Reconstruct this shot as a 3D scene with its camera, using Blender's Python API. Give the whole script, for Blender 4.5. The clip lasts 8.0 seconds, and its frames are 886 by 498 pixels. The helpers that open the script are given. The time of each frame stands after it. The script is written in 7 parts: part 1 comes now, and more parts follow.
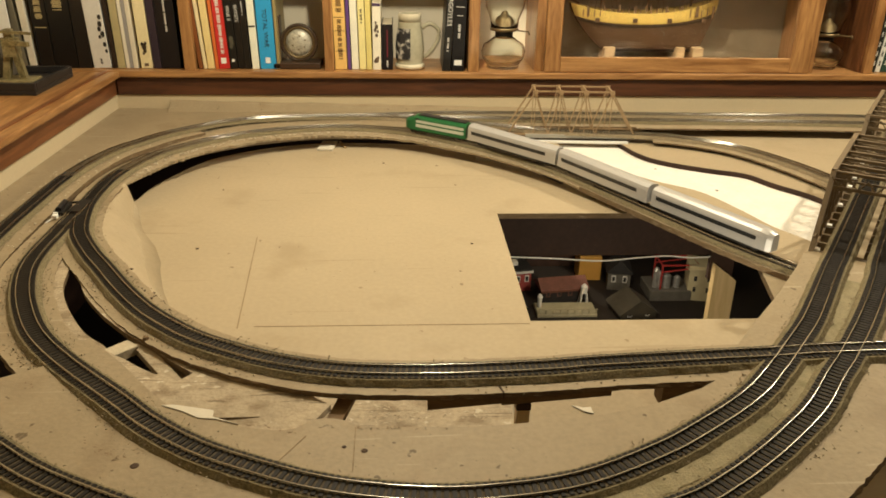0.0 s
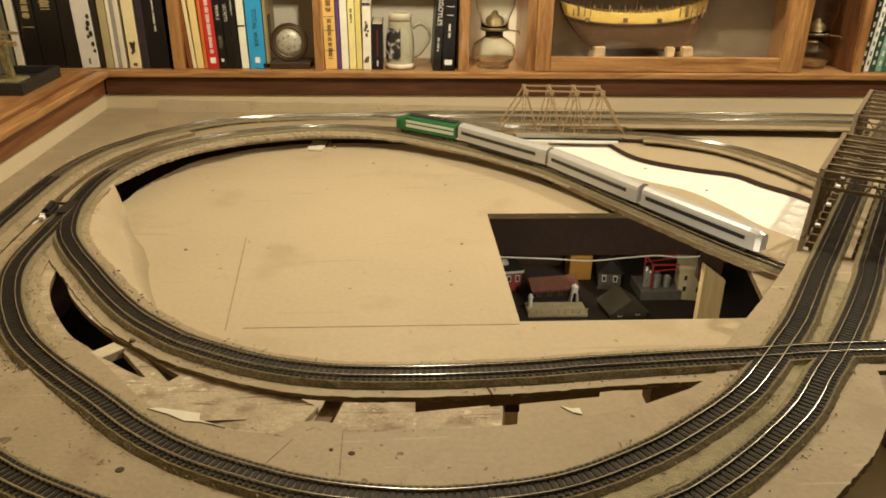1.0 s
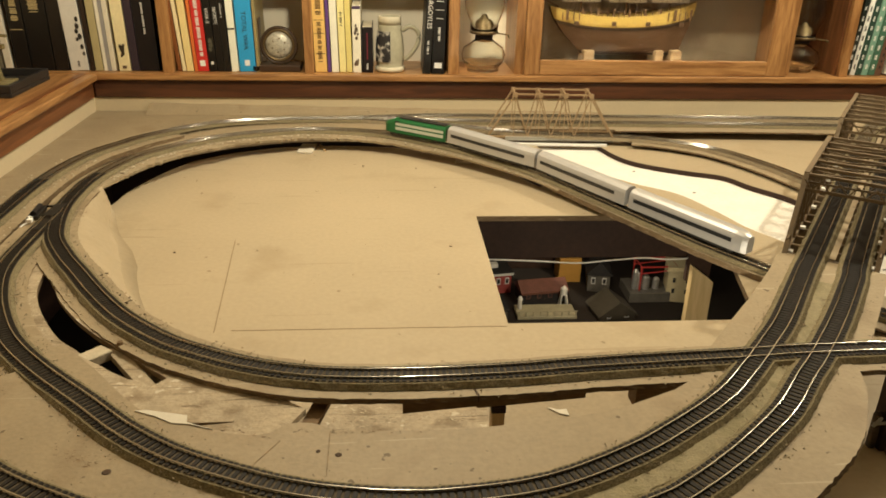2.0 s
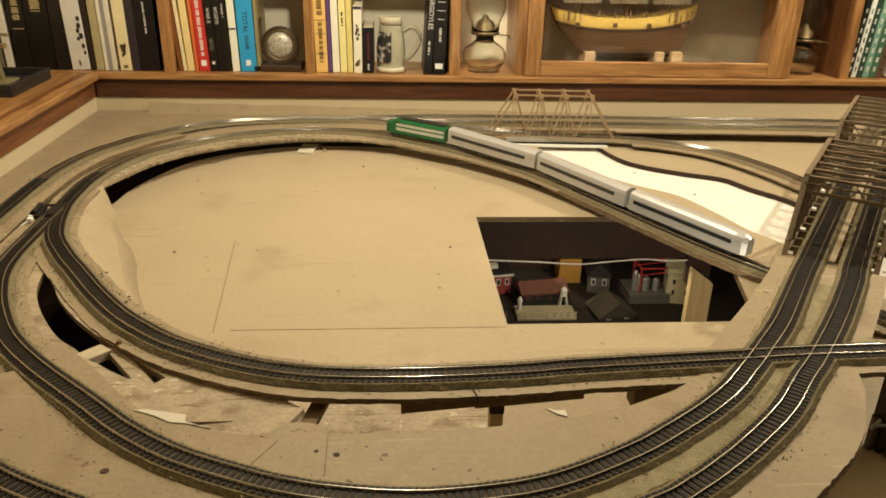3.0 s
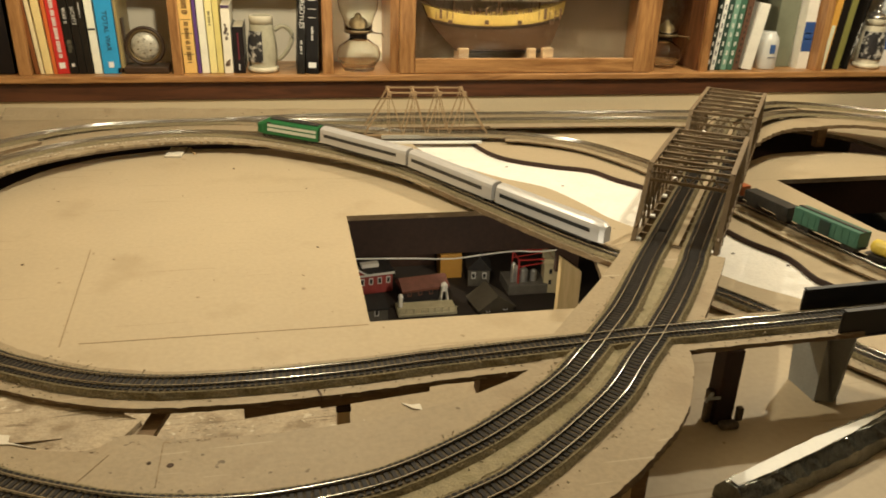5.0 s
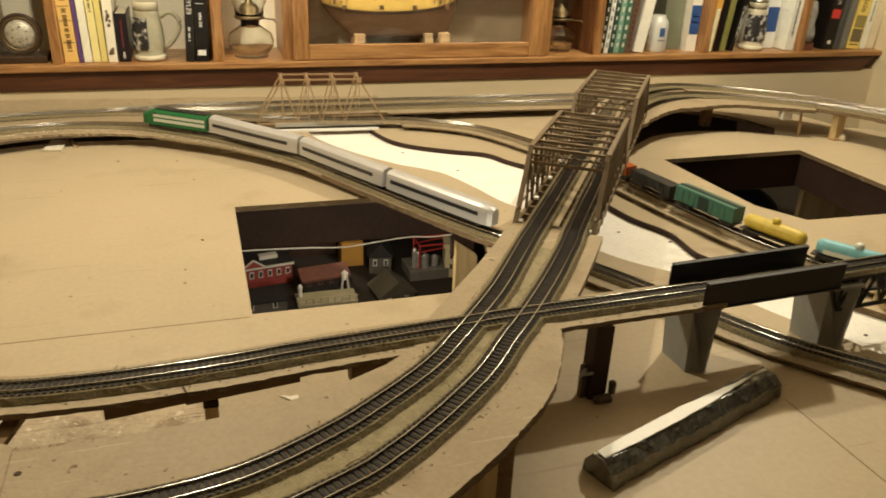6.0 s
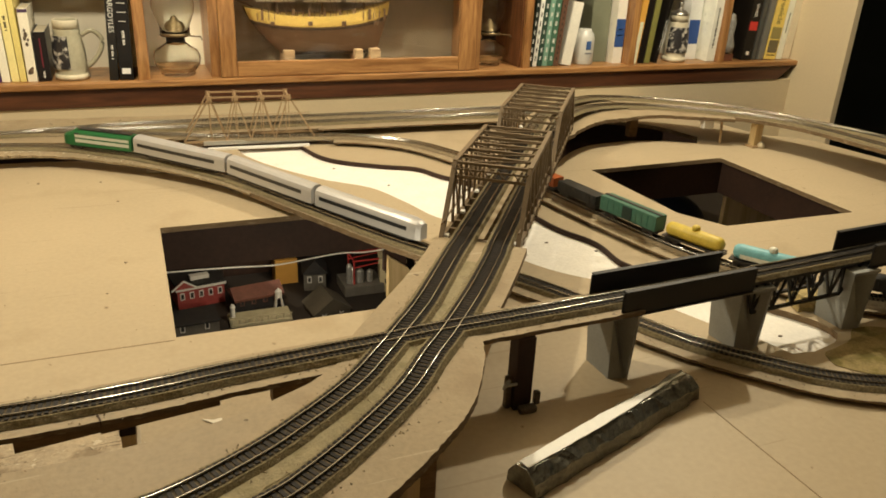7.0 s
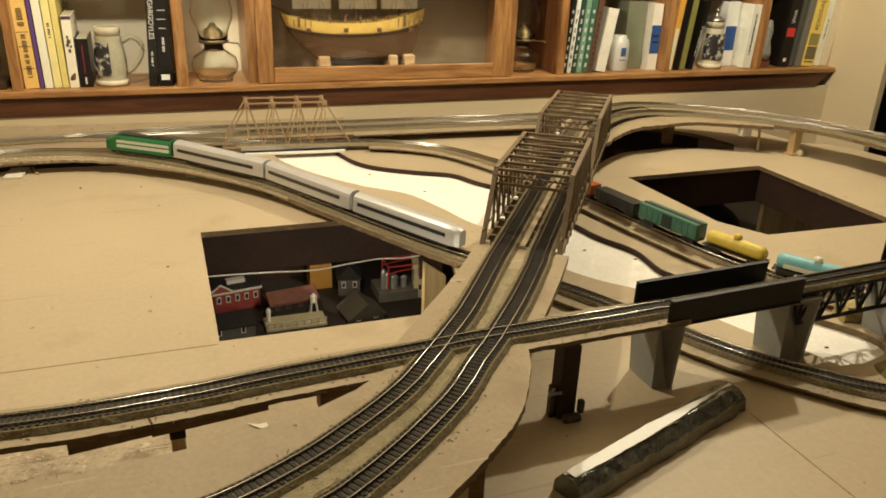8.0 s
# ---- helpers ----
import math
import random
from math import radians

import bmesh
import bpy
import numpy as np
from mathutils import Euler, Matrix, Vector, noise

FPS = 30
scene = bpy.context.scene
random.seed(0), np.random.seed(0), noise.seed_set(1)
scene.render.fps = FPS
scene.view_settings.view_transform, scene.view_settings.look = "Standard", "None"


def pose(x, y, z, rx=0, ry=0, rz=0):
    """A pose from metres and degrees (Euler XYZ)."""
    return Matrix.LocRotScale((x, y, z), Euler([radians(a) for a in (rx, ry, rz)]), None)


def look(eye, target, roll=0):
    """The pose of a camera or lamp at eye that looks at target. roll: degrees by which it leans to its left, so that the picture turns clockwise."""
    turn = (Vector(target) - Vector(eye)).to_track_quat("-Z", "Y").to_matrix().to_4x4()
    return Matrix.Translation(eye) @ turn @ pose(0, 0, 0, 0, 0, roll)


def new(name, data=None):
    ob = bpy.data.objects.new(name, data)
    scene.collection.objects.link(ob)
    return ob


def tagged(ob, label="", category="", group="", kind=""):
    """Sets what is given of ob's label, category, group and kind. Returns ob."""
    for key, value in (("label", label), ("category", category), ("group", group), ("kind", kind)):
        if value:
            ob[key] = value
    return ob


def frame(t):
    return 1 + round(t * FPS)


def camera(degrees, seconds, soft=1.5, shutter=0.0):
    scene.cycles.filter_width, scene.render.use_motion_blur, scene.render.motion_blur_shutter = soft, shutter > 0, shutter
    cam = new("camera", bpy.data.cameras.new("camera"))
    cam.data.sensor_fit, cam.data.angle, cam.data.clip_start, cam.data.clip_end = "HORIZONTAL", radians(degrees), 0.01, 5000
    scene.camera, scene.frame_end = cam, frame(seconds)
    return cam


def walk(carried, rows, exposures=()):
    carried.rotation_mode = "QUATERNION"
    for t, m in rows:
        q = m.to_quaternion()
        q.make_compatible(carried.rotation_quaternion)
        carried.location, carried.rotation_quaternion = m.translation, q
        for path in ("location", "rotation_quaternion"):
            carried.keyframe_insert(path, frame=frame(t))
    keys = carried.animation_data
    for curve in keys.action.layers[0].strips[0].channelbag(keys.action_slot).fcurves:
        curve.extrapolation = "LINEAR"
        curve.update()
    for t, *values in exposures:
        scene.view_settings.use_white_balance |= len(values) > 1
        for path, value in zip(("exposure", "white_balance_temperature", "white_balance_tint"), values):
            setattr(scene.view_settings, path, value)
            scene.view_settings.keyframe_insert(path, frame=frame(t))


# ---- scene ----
cam = camera(59.56, 8.0, soft=1.75, shutter=0.3)
PATH = [
    (0, (-0.4993, 0.0569, 0.6059), (-0.3533, 2.7258, -0.5709), 0.9),
    (0.5, (-0.4964, 0.0599, 0.6074), (-0.3358, 2.7200, -0.5855), 1.0),
    (1, (-0.4935, 0.0599, 0.6074), (-0.3197, 2.7258, -0.5723), 1.0),
    (1.5, (-0.4906, 0.0569, 0.6088), (-0.2905, 2.7244, -0.5636), 1.0),
    (3, (-0.4862, 0.0540, 0.6088), (-0.2847, 2.7229, -0.5577), 1.4),
    (3.5, (-0.4833, 0.0555, 0.6103), (-0.2511, 2.7200, -0.5606), 1.2),
    (4, (-0.4672, 0.0511, 0.6103), (-0.1314, 2.7083, -0.5504), 1.6),
    (5.5, (-0.3767, 0.0380, 0.6088), (0.2935, 2.6236, -0.5694), 2.0),
    (6, (-0.3446, 0.0307, 0.6088), (0.4774, 2.5638, -0.5884), 2.4),
    (6.5, (-0.3183, 0.0219, 0.6117), (0.6395, 2.5112, -0.5767), 2.7),
    (7, (-0.3168, 0.0161, 0.6176), (0.7037, 2.4995, -0.5300), 2.5),
    (7.5, (-0.3343, 0.0190, 0.6176), (0.6453, 2.5258, -0.5168), 2.3),
    (8, (-0.3416, 0.0277, 0.6176), (0.5942, 2.5521, -0.5139), 2.2),
]
walk(cam, [(t, look(eye, target, roll)) for t, eye, target, roll in PATH])

# ---- light ----
world = bpy.data.worlds.new("room_air")
scene.world = world
world.use_nodes = True
world.node_tree.nodes["Background"].inputs[0].default_value = (1.0, 0.9, 0.68, 1)
world.node_tree.nodes["Background"].inputs[1].default_value = 0.022
scene.view_settings.exposure = 0.0


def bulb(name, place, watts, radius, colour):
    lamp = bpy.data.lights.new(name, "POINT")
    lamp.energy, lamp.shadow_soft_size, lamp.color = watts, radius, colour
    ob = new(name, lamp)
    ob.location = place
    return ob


WARM = (1.0, 0.893, 0.66)
bulb("ceiling_bulb", (1.12, 1.70, 1.36), 66, 0.028, WARM)
bulb("ceiling_bulb", (-0.48, 1.66, 1.20), 53, 0.028, WARM)
# Two unseen fill lamps, added to brighten the stored village below the board.
bulb("under_board_fill", (-0.02, 1.0, -0.07), 4.8, 0.02, WARM)
bulb("under_board_fill", (0.02, 1.72, -0.05), 2.0, 0.02, WARM)


# ---- materials ----
def mat(name, colour, rough=0.6, metal=0.0, vary=0.15, scale=40.0, fine=300.0, bump=0.1, spread=0.0, spec=0.4, stretch=(1, 1, 1), dirt=None, fleck=None, scratch=None):
    m = bpy.data.materials.new(name)
    m.use_nodes = True
    n, l = m.node_tree.nodes, m.node_tree.links
    b = n["Principled BSDF"]
    b.inputs["Roughness"].default_value, b.inputs["Metallic"].default_value = rough, metal
    b.inputs["Specular IOR Level"].default_value = spec
    co = n.new("ShaderNodeTexCoord")
    mp = n.new("ShaderNodeMapping")
    mp.inputs["Scale"].default_value = stretch
    l.new(co.outputs["Object"], mp.inputs["Vector"])
    big, small = n.new("ShaderNodeTexNoise"), n.new("ShaderNodeTexNoise")
    big.inputs["Scale"].default_value, big.inputs["Detail"].default_value = scale, 5
    small.inputs["Scale"].default_value, small.inputs["Detail"].default_value = fine, 4
    l.new(mp.outputs[0], big.inputs["Vector"])
    l.new(mp.outputs[0], small.inputs["Vector"])
    add = n.new("ShaderNodeMath")
    add.operation = "ADD"
    l.new(big.outputs["Fac"], add.inputs[0])
    l.new(small.outputs["Fac"], add.inputs[1])
    ramp = n.new("ShaderNodeMapRange")
    ramp.inputs[1].default_value, ramp.inputs[2].default_value = 0.65, 1.35
    ramp.inputs[3].default_value, ramp.inputs[4].default_value = 1 - vary, 1 + vary
    l.new(add.outputs[0], ramp.inputs[0])
    hsv = n.new("ShaderNodeHueSaturation")
    hsv.inputs["Color"].default_value = (*colour, 1)
    l.new(ramp.outputs[0], hsv.inputs["Value"])
    last = hsv.outputs[0]
    if spread:
        info = n.new("ShaderNodeObjectInfo")
        tone = n.new("ShaderNodeMapRange")
        tone.inputs[3].default_value, tone.inputs[4].default_value = 1 - spread, 1 + spread
        l.new(info.outputs["Random"], tone.inputs[0])
        h2 = n.new("ShaderNodeHueSaturation")
        l.new(tone.outputs[0], h2.inputs["Value"])
        l.new(last, h2.inputs["Color"])
        last = h2.outputs[0]
    if dirt:
        stain = n.new("ShaderNodeTexNoise")
        stain.inputs["Scale"].default_value, stain.inputs["Detail"].default_value = dirt[1], 6
        l.new(mp.outputs[0], stain.inputs["Vector"])
        sr = n.new("ShaderNodeMapRange")
        sr.inputs[1].default_value, sr.inputs[2].default_value, sr.inputs[4].default_value = dirt[2], dirt[2] + 0.12, dirt[3]
        l.new(stain.outputs["Fac"], sr.inputs[0])
        mix = n.new("ShaderNodeMix")
        mix.data_type = "RGBA"
        mix.inputs[7].default_value = (*dirt[0], 1)
        l.new(sr.outputs[0], mix.inputs[0])
        l.new(last, mix.inputs[6])
        last = mix.outputs[2]
    for spec_in, sc, lim in ((fleck, (1, 1, 1), 0.03), (scratch, (1, 26, 26), 0.02)):
        if not spec_in:
            continue
        col, size, edge, amount = spec_in
        mp2 = n.new("ShaderNodeMapping")
        mp2.inputs["Scale"].default_value = sc
        mp2.inputs["Rotation"].default_value = (0, 0, 0.35)
        l.new(co.outputs["Object"], mp2.inputs["Vector"])
        tex = n.new("ShaderNodeTexNoise")
        tex.inputs["Scale"].default_value, tex.inputs["Detail"].default_value = size, 2
        l.new(mp2.outputs[0], tex.inputs["Vector"])
        lo = n.new("ShaderNodeMapRange")
        lo.inputs[1].default_value, lo.inputs[2].default_value, lo.inputs[4].default_value = edge, edge + lim, amount
        l.new(tex.outputs["Fac"], lo.inputs[0])
        mx = n.new("ShaderNodeMix")
        mx.data_type = "RGBA"
        mx.inputs[7].default_value = (*col, 1)
        l.new(lo.outputs[0], mx.inputs[0])
        l.new(last, mx.inputs[6])
        last = mx.outputs[2]
    l.new(last, b.inputs["Base Color"])
    if bump:
        bp = n.new("ShaderNodeBump")
        bp.inputs["Strength"].default_value, bp.inputs["Distance"].default_value = bump, 0.002
        l.new(small.outputs["Fac"], bp.inputs["Height"])
        l.new(bp.outputs[0], b.inputs["Normal"])
    return m


def wood(name, dark, light, axis="X", scale=9.0, rough=0.4, spread=0.0):
    m = bpy.data.materials.new(name)
    m.use_nodes = True
    n, l = m.node_tree.nodes, m.node_tree.links
    b = n["Principled BSDF"]
    b.inputs["Roughness"].default_value = rough
    co, mp = n.new("ShaderNodeTexCoord"), n.new("ShaderNodeMapping")
    k = {"X": (1.2, 14, 14), "Y": (14, 1.2, 14), "Z": (14, 14, 1.2)}[axis]
    mp.inputs["Scale"].default_value = k
    l.new(co.outputs["Object"], mp.inputs["Vector"])
    g = n.new("ShaderNodeTexNoise")
    g.inputs["Scale"].default_value, g.inputs["Detail"].default_value, g.inputs["Distortion"].default_value = scale * 0.5, 8, 1.2
    l.new(mp.outputs[0], g.inputs["Vector"])
    f = n.new("ShaderNodeTexNoise")
    f.inputs["Scale"].default_value, f.inputs["Detail"].default_value = scale * 5, 5
    l.new(mp.outputs[0], f.inputs["Vector"])
    add = n.new("ShaderNodeMath")
    add.operation = "MULTIPLY_ADD"
    add.inputs[1].default_value = 0.35
    l.new(f.outputs["Fac"], add.inputs[0])
    l.new(g.outputs["Fac"], add.inputs[2])
    r = n.new("ShaderNodeValToRGB")
    r.color_ramp.elements[0].position, r.color_ramp.elements[1].position = 0.5, 0.85
    r.color_ramp.elements[0].color, r.color_ramp.elements[1].color = (*dark, 1), (*light, 1)
    l.new(add.outputs[0], r.inputs[0])
    l.new(r.outputs[0], b.inputs["Base Color"])
    bp = n.new("ShaderNodeBump")
    bp.inputs["Strength"].default_value, bp.inputs["Distance"].default_value = 0.15, 0.001
    l.new(f.outputs["Fac"], bp.inputs["Height"])
    l.new(bp.outputs[0], b.inputs["Normal"])
    return m


def glass(name, colour=(1, 1, 1), rough=0.02):
    m = bpy.data.materials.new(name)
    m.use_nodes = True
    b = m.node_tree.nodes["Principled BSDF"]
    b.inputs["Base Color"].default_value = (*colour, 1)
    b.inputs["Roughness"].default_value = rough
    b.inputs["Transmission Weight"].default_value = 1.0
    b.inputs["IOR"].default_value = 1.45
    return m


PAINT = mat("tan_board_paint", (0.43, 0.348, 0.232), 0.5, vary=0.07, scale=4, fine=110, bump=0.12, spec=0.3, dirt=((0.31, 0.235, 0.14), 6, 0.58, 0.4), fleck=((0.16, 0.11, 0.06), 55, 0.74, 0.7), scratch=((0.31, 0.24, 0.15), 3.2, 0.68, 0.45))
DECK = mat("worn_tan_deck_paint", (0.325, 0.257, 0.165), 0.6, vary=0.12, scale=9, fine=160, bump=0.3, spec=0.3, dirt=((0.22, 0.16, 0.095), 9, 0.56, 0.55), fleck=((0.10, 0.07, 0.04), 75, 0.71, 0.8), scratch=((0.50, 0.42, 0.30), 5, 0.68, 0.4))
ROUGHPAINT = mat("scuffed_plaster_paint", (0.39, 0.315, 0.215), 0.75, vary=0.22, scale=30, fine=200, bump=0.7, dirt=((0.20, 0.145, 0.085), 26, 0.53, 0.75), fleck=((0.62, 0.55, 0.42), 60, 0.66, 0.7), scratch=((0.13, 0.09, 0.05), 9, 0.64, 0.7))
PLY = mat("raw_plywood_edge", (0.17, 0.115, 0.062), 0.8, vary=0.35, scale=40, fine=200, stretch=(1, 1, 6), dirt=((0.36, 0.29, 0.19), 50, 0.58, 0.8))
JOIST = wood("pine_joist", (0.34, 0.22, 0.11), (0.52, 0.37, 0.2), "X", 6, 0.7)
# Dark wood; also colours the shaded river bank and the blackened voids.
DARKWOOD = mat("dark_wood_and_shade", (0.036, 0.0165, 0.010), 0.7, vary=0.3, scale=12, fine=90)
DARKJOIST = mat("shaded_brown_joist", (0.17, 0.105, 0.05), 0.8, vary=0.3, scale=25, fine=120, stretch=(1, 4, 4))
PINE = wood("pale_pine", (0.50, 0.36, 0.17), (0.66, 0.5, 0.27), "Z", 6, 0.6)
PLASTER = mat("white_plaster_cloth", (0.82, 0.79, 0.73), 0.8, vary=0.08, scale=18, fine=140, bump=0.5, dirt=((0.52, 0.46, 0.34), 22, 0.66, 0.4))
BALLAST = mat("olive_grey_ballast", (0.215, 0.177, 0.10), 0.95, vary=0.55, scale=260, fine=700, bump=1.0)
TIE = mat("dark_plastic_tie", (0.016, 0.013, 0.011), 0.6, vary=0.3, scale=80, spread=0.3, spec=0.2)
GRIT = mat("grey_grit_between_ties", (0.115, 0.093, 0.065), 0.95, vary=0.4, scale=60, fine=900, bump=0.6, spec=0.1, dirt=((0.04, 0.032, 0.024), 7, 0.54, 0.7))
RAIL = mat("nickel_silver_rail", (0.40, 0.38, 0.34), 0.19, 1.0, vary=0.2, scale=30, fine=300, bump=0.02)
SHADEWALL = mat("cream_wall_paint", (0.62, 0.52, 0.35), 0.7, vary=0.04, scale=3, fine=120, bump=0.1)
OAK = wood("golden_oak", (0.24, 0.108, 0.036), (0.48, 0.255, 0.097), "X", 7, 0.35)
OAKV = wood("golden_oak_upright", (0.24, 0.108, 0.036), (0.48, 0.255, 0.097), "Z", 7, 0.35)
OAKY = wood("golden_oak_return", (0.24, 0.108, 0.036), (0.48, 0.255, 0.097), "Y", 7, 0.35)
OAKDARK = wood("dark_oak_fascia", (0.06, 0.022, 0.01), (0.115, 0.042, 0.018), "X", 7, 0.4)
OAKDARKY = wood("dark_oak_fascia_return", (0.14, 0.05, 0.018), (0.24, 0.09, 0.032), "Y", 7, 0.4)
CREAMBACK = mat("cream_back_panel", (0.76, 0.69, 0.54), 0.7, vary=0.05, scale=5)
# Near-black colour stands in for the unlit room past the wall end.
NIGHT = mat("unlit_room_dark", (0.012, 0.016, 0.013), 0.8, vary=0.5, scale=3)
BROWNSTEEL = mat("brown_bridge_plastic", (0.16, 0.115, 0.068), 0.5, vary=0.2, scale=50)
RUST = mat("tan_bridge_plastic", (0.36, 0.25, 0.14), 0.5, vary=0.15, scale=60)
GIRDER = mat("black_girder_plastic", (0.007, 0.006, 0.007), 0.5, vary=0.2, scale=40)
PIERGREY = mat("grey_pier_plastic", (0.27, 0.275, 0.26), 0.6, vary=0.12, scale=30, dirt=((0.12, 0.11, 0.09), 18, 0.6, 0.5))
FOIL = mat("dull_foil_wrap", (0.19, 0.185, 0.16), 0.27, 0.75, vary=0.5, scale=45, fine=160, bump=1.0)
WHITEPAPER = mat("white_strip", (0.86, 0.85, 0.81), 0.6, vary=0.05)


# ---- mesh helpers ----
def part(name, bm, material, parent=None, label="", smooth=False):
    me = bpy.data.meshes.new(name)
    bmesh.ops.recalc_face_normals(bm, faces=bm.faces)
    if smooth:
        for fc in bm.faces:
            fc.smooth = True
    bm.to_mesh(me)
    bm.free()
    me.materials.append(material)
    ob = new(name, me)
    if parent is not None:
        ob.parent = parent
    return tagged(ob, label)


def box(bm, x0, x1, y0, y1, z0, z1, m=None, bevel=0.0):
    r = bmesh.ops.create_cube(bm, size=1, matrix=Matrix.LocRotScale(((x0 + x1) / 2, (y0 + y1) / 2, (z0 + z1) / 2), None, (x1 - x0, y1 - y0, z1 - z0)))
    vs = r["verts"]
    if bevel:
        es = list({e for v in vs for e in v.link_edges})
        g = bmesh.ops.bevel(bm, geom=es, offset=bevel, segments=2, affect="EDGES", profile=0.5)
        vs = list({v for fc in g["faces"] for v in fc.verts} | {v for v in vs if v.is_valid})
    if m is not None:
        bmesh.ops.transform(bm, matrix=m, verts=vs)
    return bm


def beam(bm, p, q, w, h):
    p, q = Vector(p), Vector(q)
    d = q - p
    m = Matrix.Translation((p + q) / 2) @ d.to_track_quat("X", "Z").to_matrix().to_4x4()
    return box(bm, -d.length / 2, d.length / 2, -w / 2, w / 2, -h / 2, h / 2, m)


def lathe(bm, prof, n=24, m=None):
    rings = []
    for r, z in prof:
        rings.append([bm.verts.new((r * math.cos(2 * math.pi * i / n), r * math.sin(2 * math.pi * i / n), z)) for i in range(n)])
    for a, b in zip(rings, rings[1:]):
        for i in range(n):
            bm.faces.new((a[i], a[(i + 1) % n], b[(i + 1) % n], b[i]))
    if prof[0][0] > 0.001 and prof[-1][0] > 0.001:
        for i in range(n):
            bm.faces.new((rings[-1][i], rings[-1][(i + 1) % n], rings[0][(i + 1) % n], rings[0][i]))
    else:
        bm.faces.new(rings[0])
        bm.faces.new(rings[-1])
    if m is not None:
        bmesh.ops.transform(bm, matrix=m, verts=[v for r in rings for v in r])
    return bm


def tube(bm, pts, r, n=8):
    pts = [Vector(p) for p in pts]
    rings = []
    for i, p in enumerate(pts):
        d = (pts[min(i + 1, len(pts) - 1)] - pts[max(i - 1, 0)]).normalized()
        m = d.to_track_quat("Z", "Y").to_matrix()
        rings.append([bm.verts.new(p + m @ Vector((r * math.cos(2 * math.pi * k / n), r * math.sin(2 * math.pi * k / n), 0))) for k in range(n)])
    for a, b in zip(rings, rings[1:]):
        for k in range(n):
            bm.faces.new((a[k], a[(k + 1) % n], b[(k + 1) % n], b[k]))
    bm.faces.new(rings[0])
    bm.faces.new(rings[-1])
    return bm


def spline(ctrl, step=0.01):
    """Even steps along a smooth curve through the control points."""
    p = [Vector(c) for c in ctrl]
    p = [p[0] * 2 - p[1]] + p + [p[-1] * 2 - p[-2]]
    fine = []
    for i in range(1, len(p) - 2):
        for k in range(16):
            t = k / 16
            a, b, c, d = p[i - 1], p[i], p[i + 1], p[i + 2]
            fine.append(0.5 * (2 * b + (c - a) * t + (2 * a - 5 * b + 4 * c - d) * t * t + (3 * b - a - 3 * c + d) * t ** 3))
    fine.append(p[-2])
    out, left = [fine[0]], step
    for a, b in zip(fine, fine[1:]):
        d = (b - a).length
        at = 0.0
        while d - at >= left > 0:
            at += left
            out.append(a.lerp(b, at / d))
            left = step
        left -= d - at
    return out


def sides(line):
    out = []
    for i in range(len(line)):
        d = line[min(i + 1, len(line) - 1)] - line[max(i - 1, 0)]
        out.append(Vector((d.y, -d.x, 0)).normalized())
    return out


def sweep(bm, line, prof, jitter=0.0, seed=1):
    """A closed profile of (sideways, up) carried along a line; it stays upright."""
    rnd = random.Random(seed)
    rings = []
    for p, s in zip(line, sides(line)):
        rings.append([bm.verts.new(p + s * (u + (rnd.uniform(-jitter, jitter) if jitter else 0)) + Vector((0, 0, v))) for u, v in prof])
    k = len(prof)
    for a, b in zip(rings, rings[1:]):
        for i in range(k):
            bm.faces.new((a[i], a[(i + 1) % k], b[(i + 1) % k], b[i]))
    bm.faces.new(rings[0])
    bm.faces.new(rings[-1])
    return bm


def plate(name, rings, top, thick, material, parent=None, label="", kind="", edge=None):
    """A flat board cut to an outline, with holes."""
    cu = bpy.data.curves.new(name, "CURVE")
    cu.dimensions, cu.fill_mode, cu.extrude = "2D", "BOTH", thick / 2
    for ring in rings:
        sp = cu.splines.new("POLY")
        sp.points.add(len(ring) - 1)
        for q, (x, y) in zip(sp.points, ring):
            q.co = (x, y, 0, 1)
        sp.use_cyclic_u = True
    tmp = bpy.data.objects.new("outline", cu)
    scene.collection.objects.link(tmp)
    bpy.context.view_layer.update()
    me = bpy.data.meshes.new_from_object(tmp.evaluated_get(bpy.context.evaluated_depsgraph_get()))
    bpy.data.objects.remove(tmp)
    bpy.data.curves.remove(cu)
    me.name = name
    me.transform(Matrix.Translation((0, 0, top - thick / 2)))
    me.materials.clear()
    me.materials.append(material)
    if edge:
        me.materials.append(edge)
        for fc in me.polygons:
            fc.material_index = 1 if abs(fc.normal.z) < 0.5 else 0
    ob = new(name, me)
    if parent is not None:
        ob.parent = parent
    return tagged(ob, label, kind=kind)


def smooth_ring(pts, step=0.02):
    return [(v.x, v.y) for v in spline([(x, y, 0) for x, y in pts], step)]


def thing(name, label, category, group="", at=(0, 0, 0)):
    e = new(name)
    e.location = at
    e.empty_display_size = 0.02
    return tagged(e, label, category, group)


# ---- the room ----
FLOOR = -0.86
WALL_Y, LEFT_X, RIGHT_X, BACK_Y = 2.74, -1.80, 3.6, -2.2
CEIL = 1.9


def slab(name, x0, x1, y0, y1, z0, z1, material, label, category=""):
    return tagged(part(name, box(bmesh.new(), x0, x1, y0, y1, z0, z1), material), label, category, kind="structure")


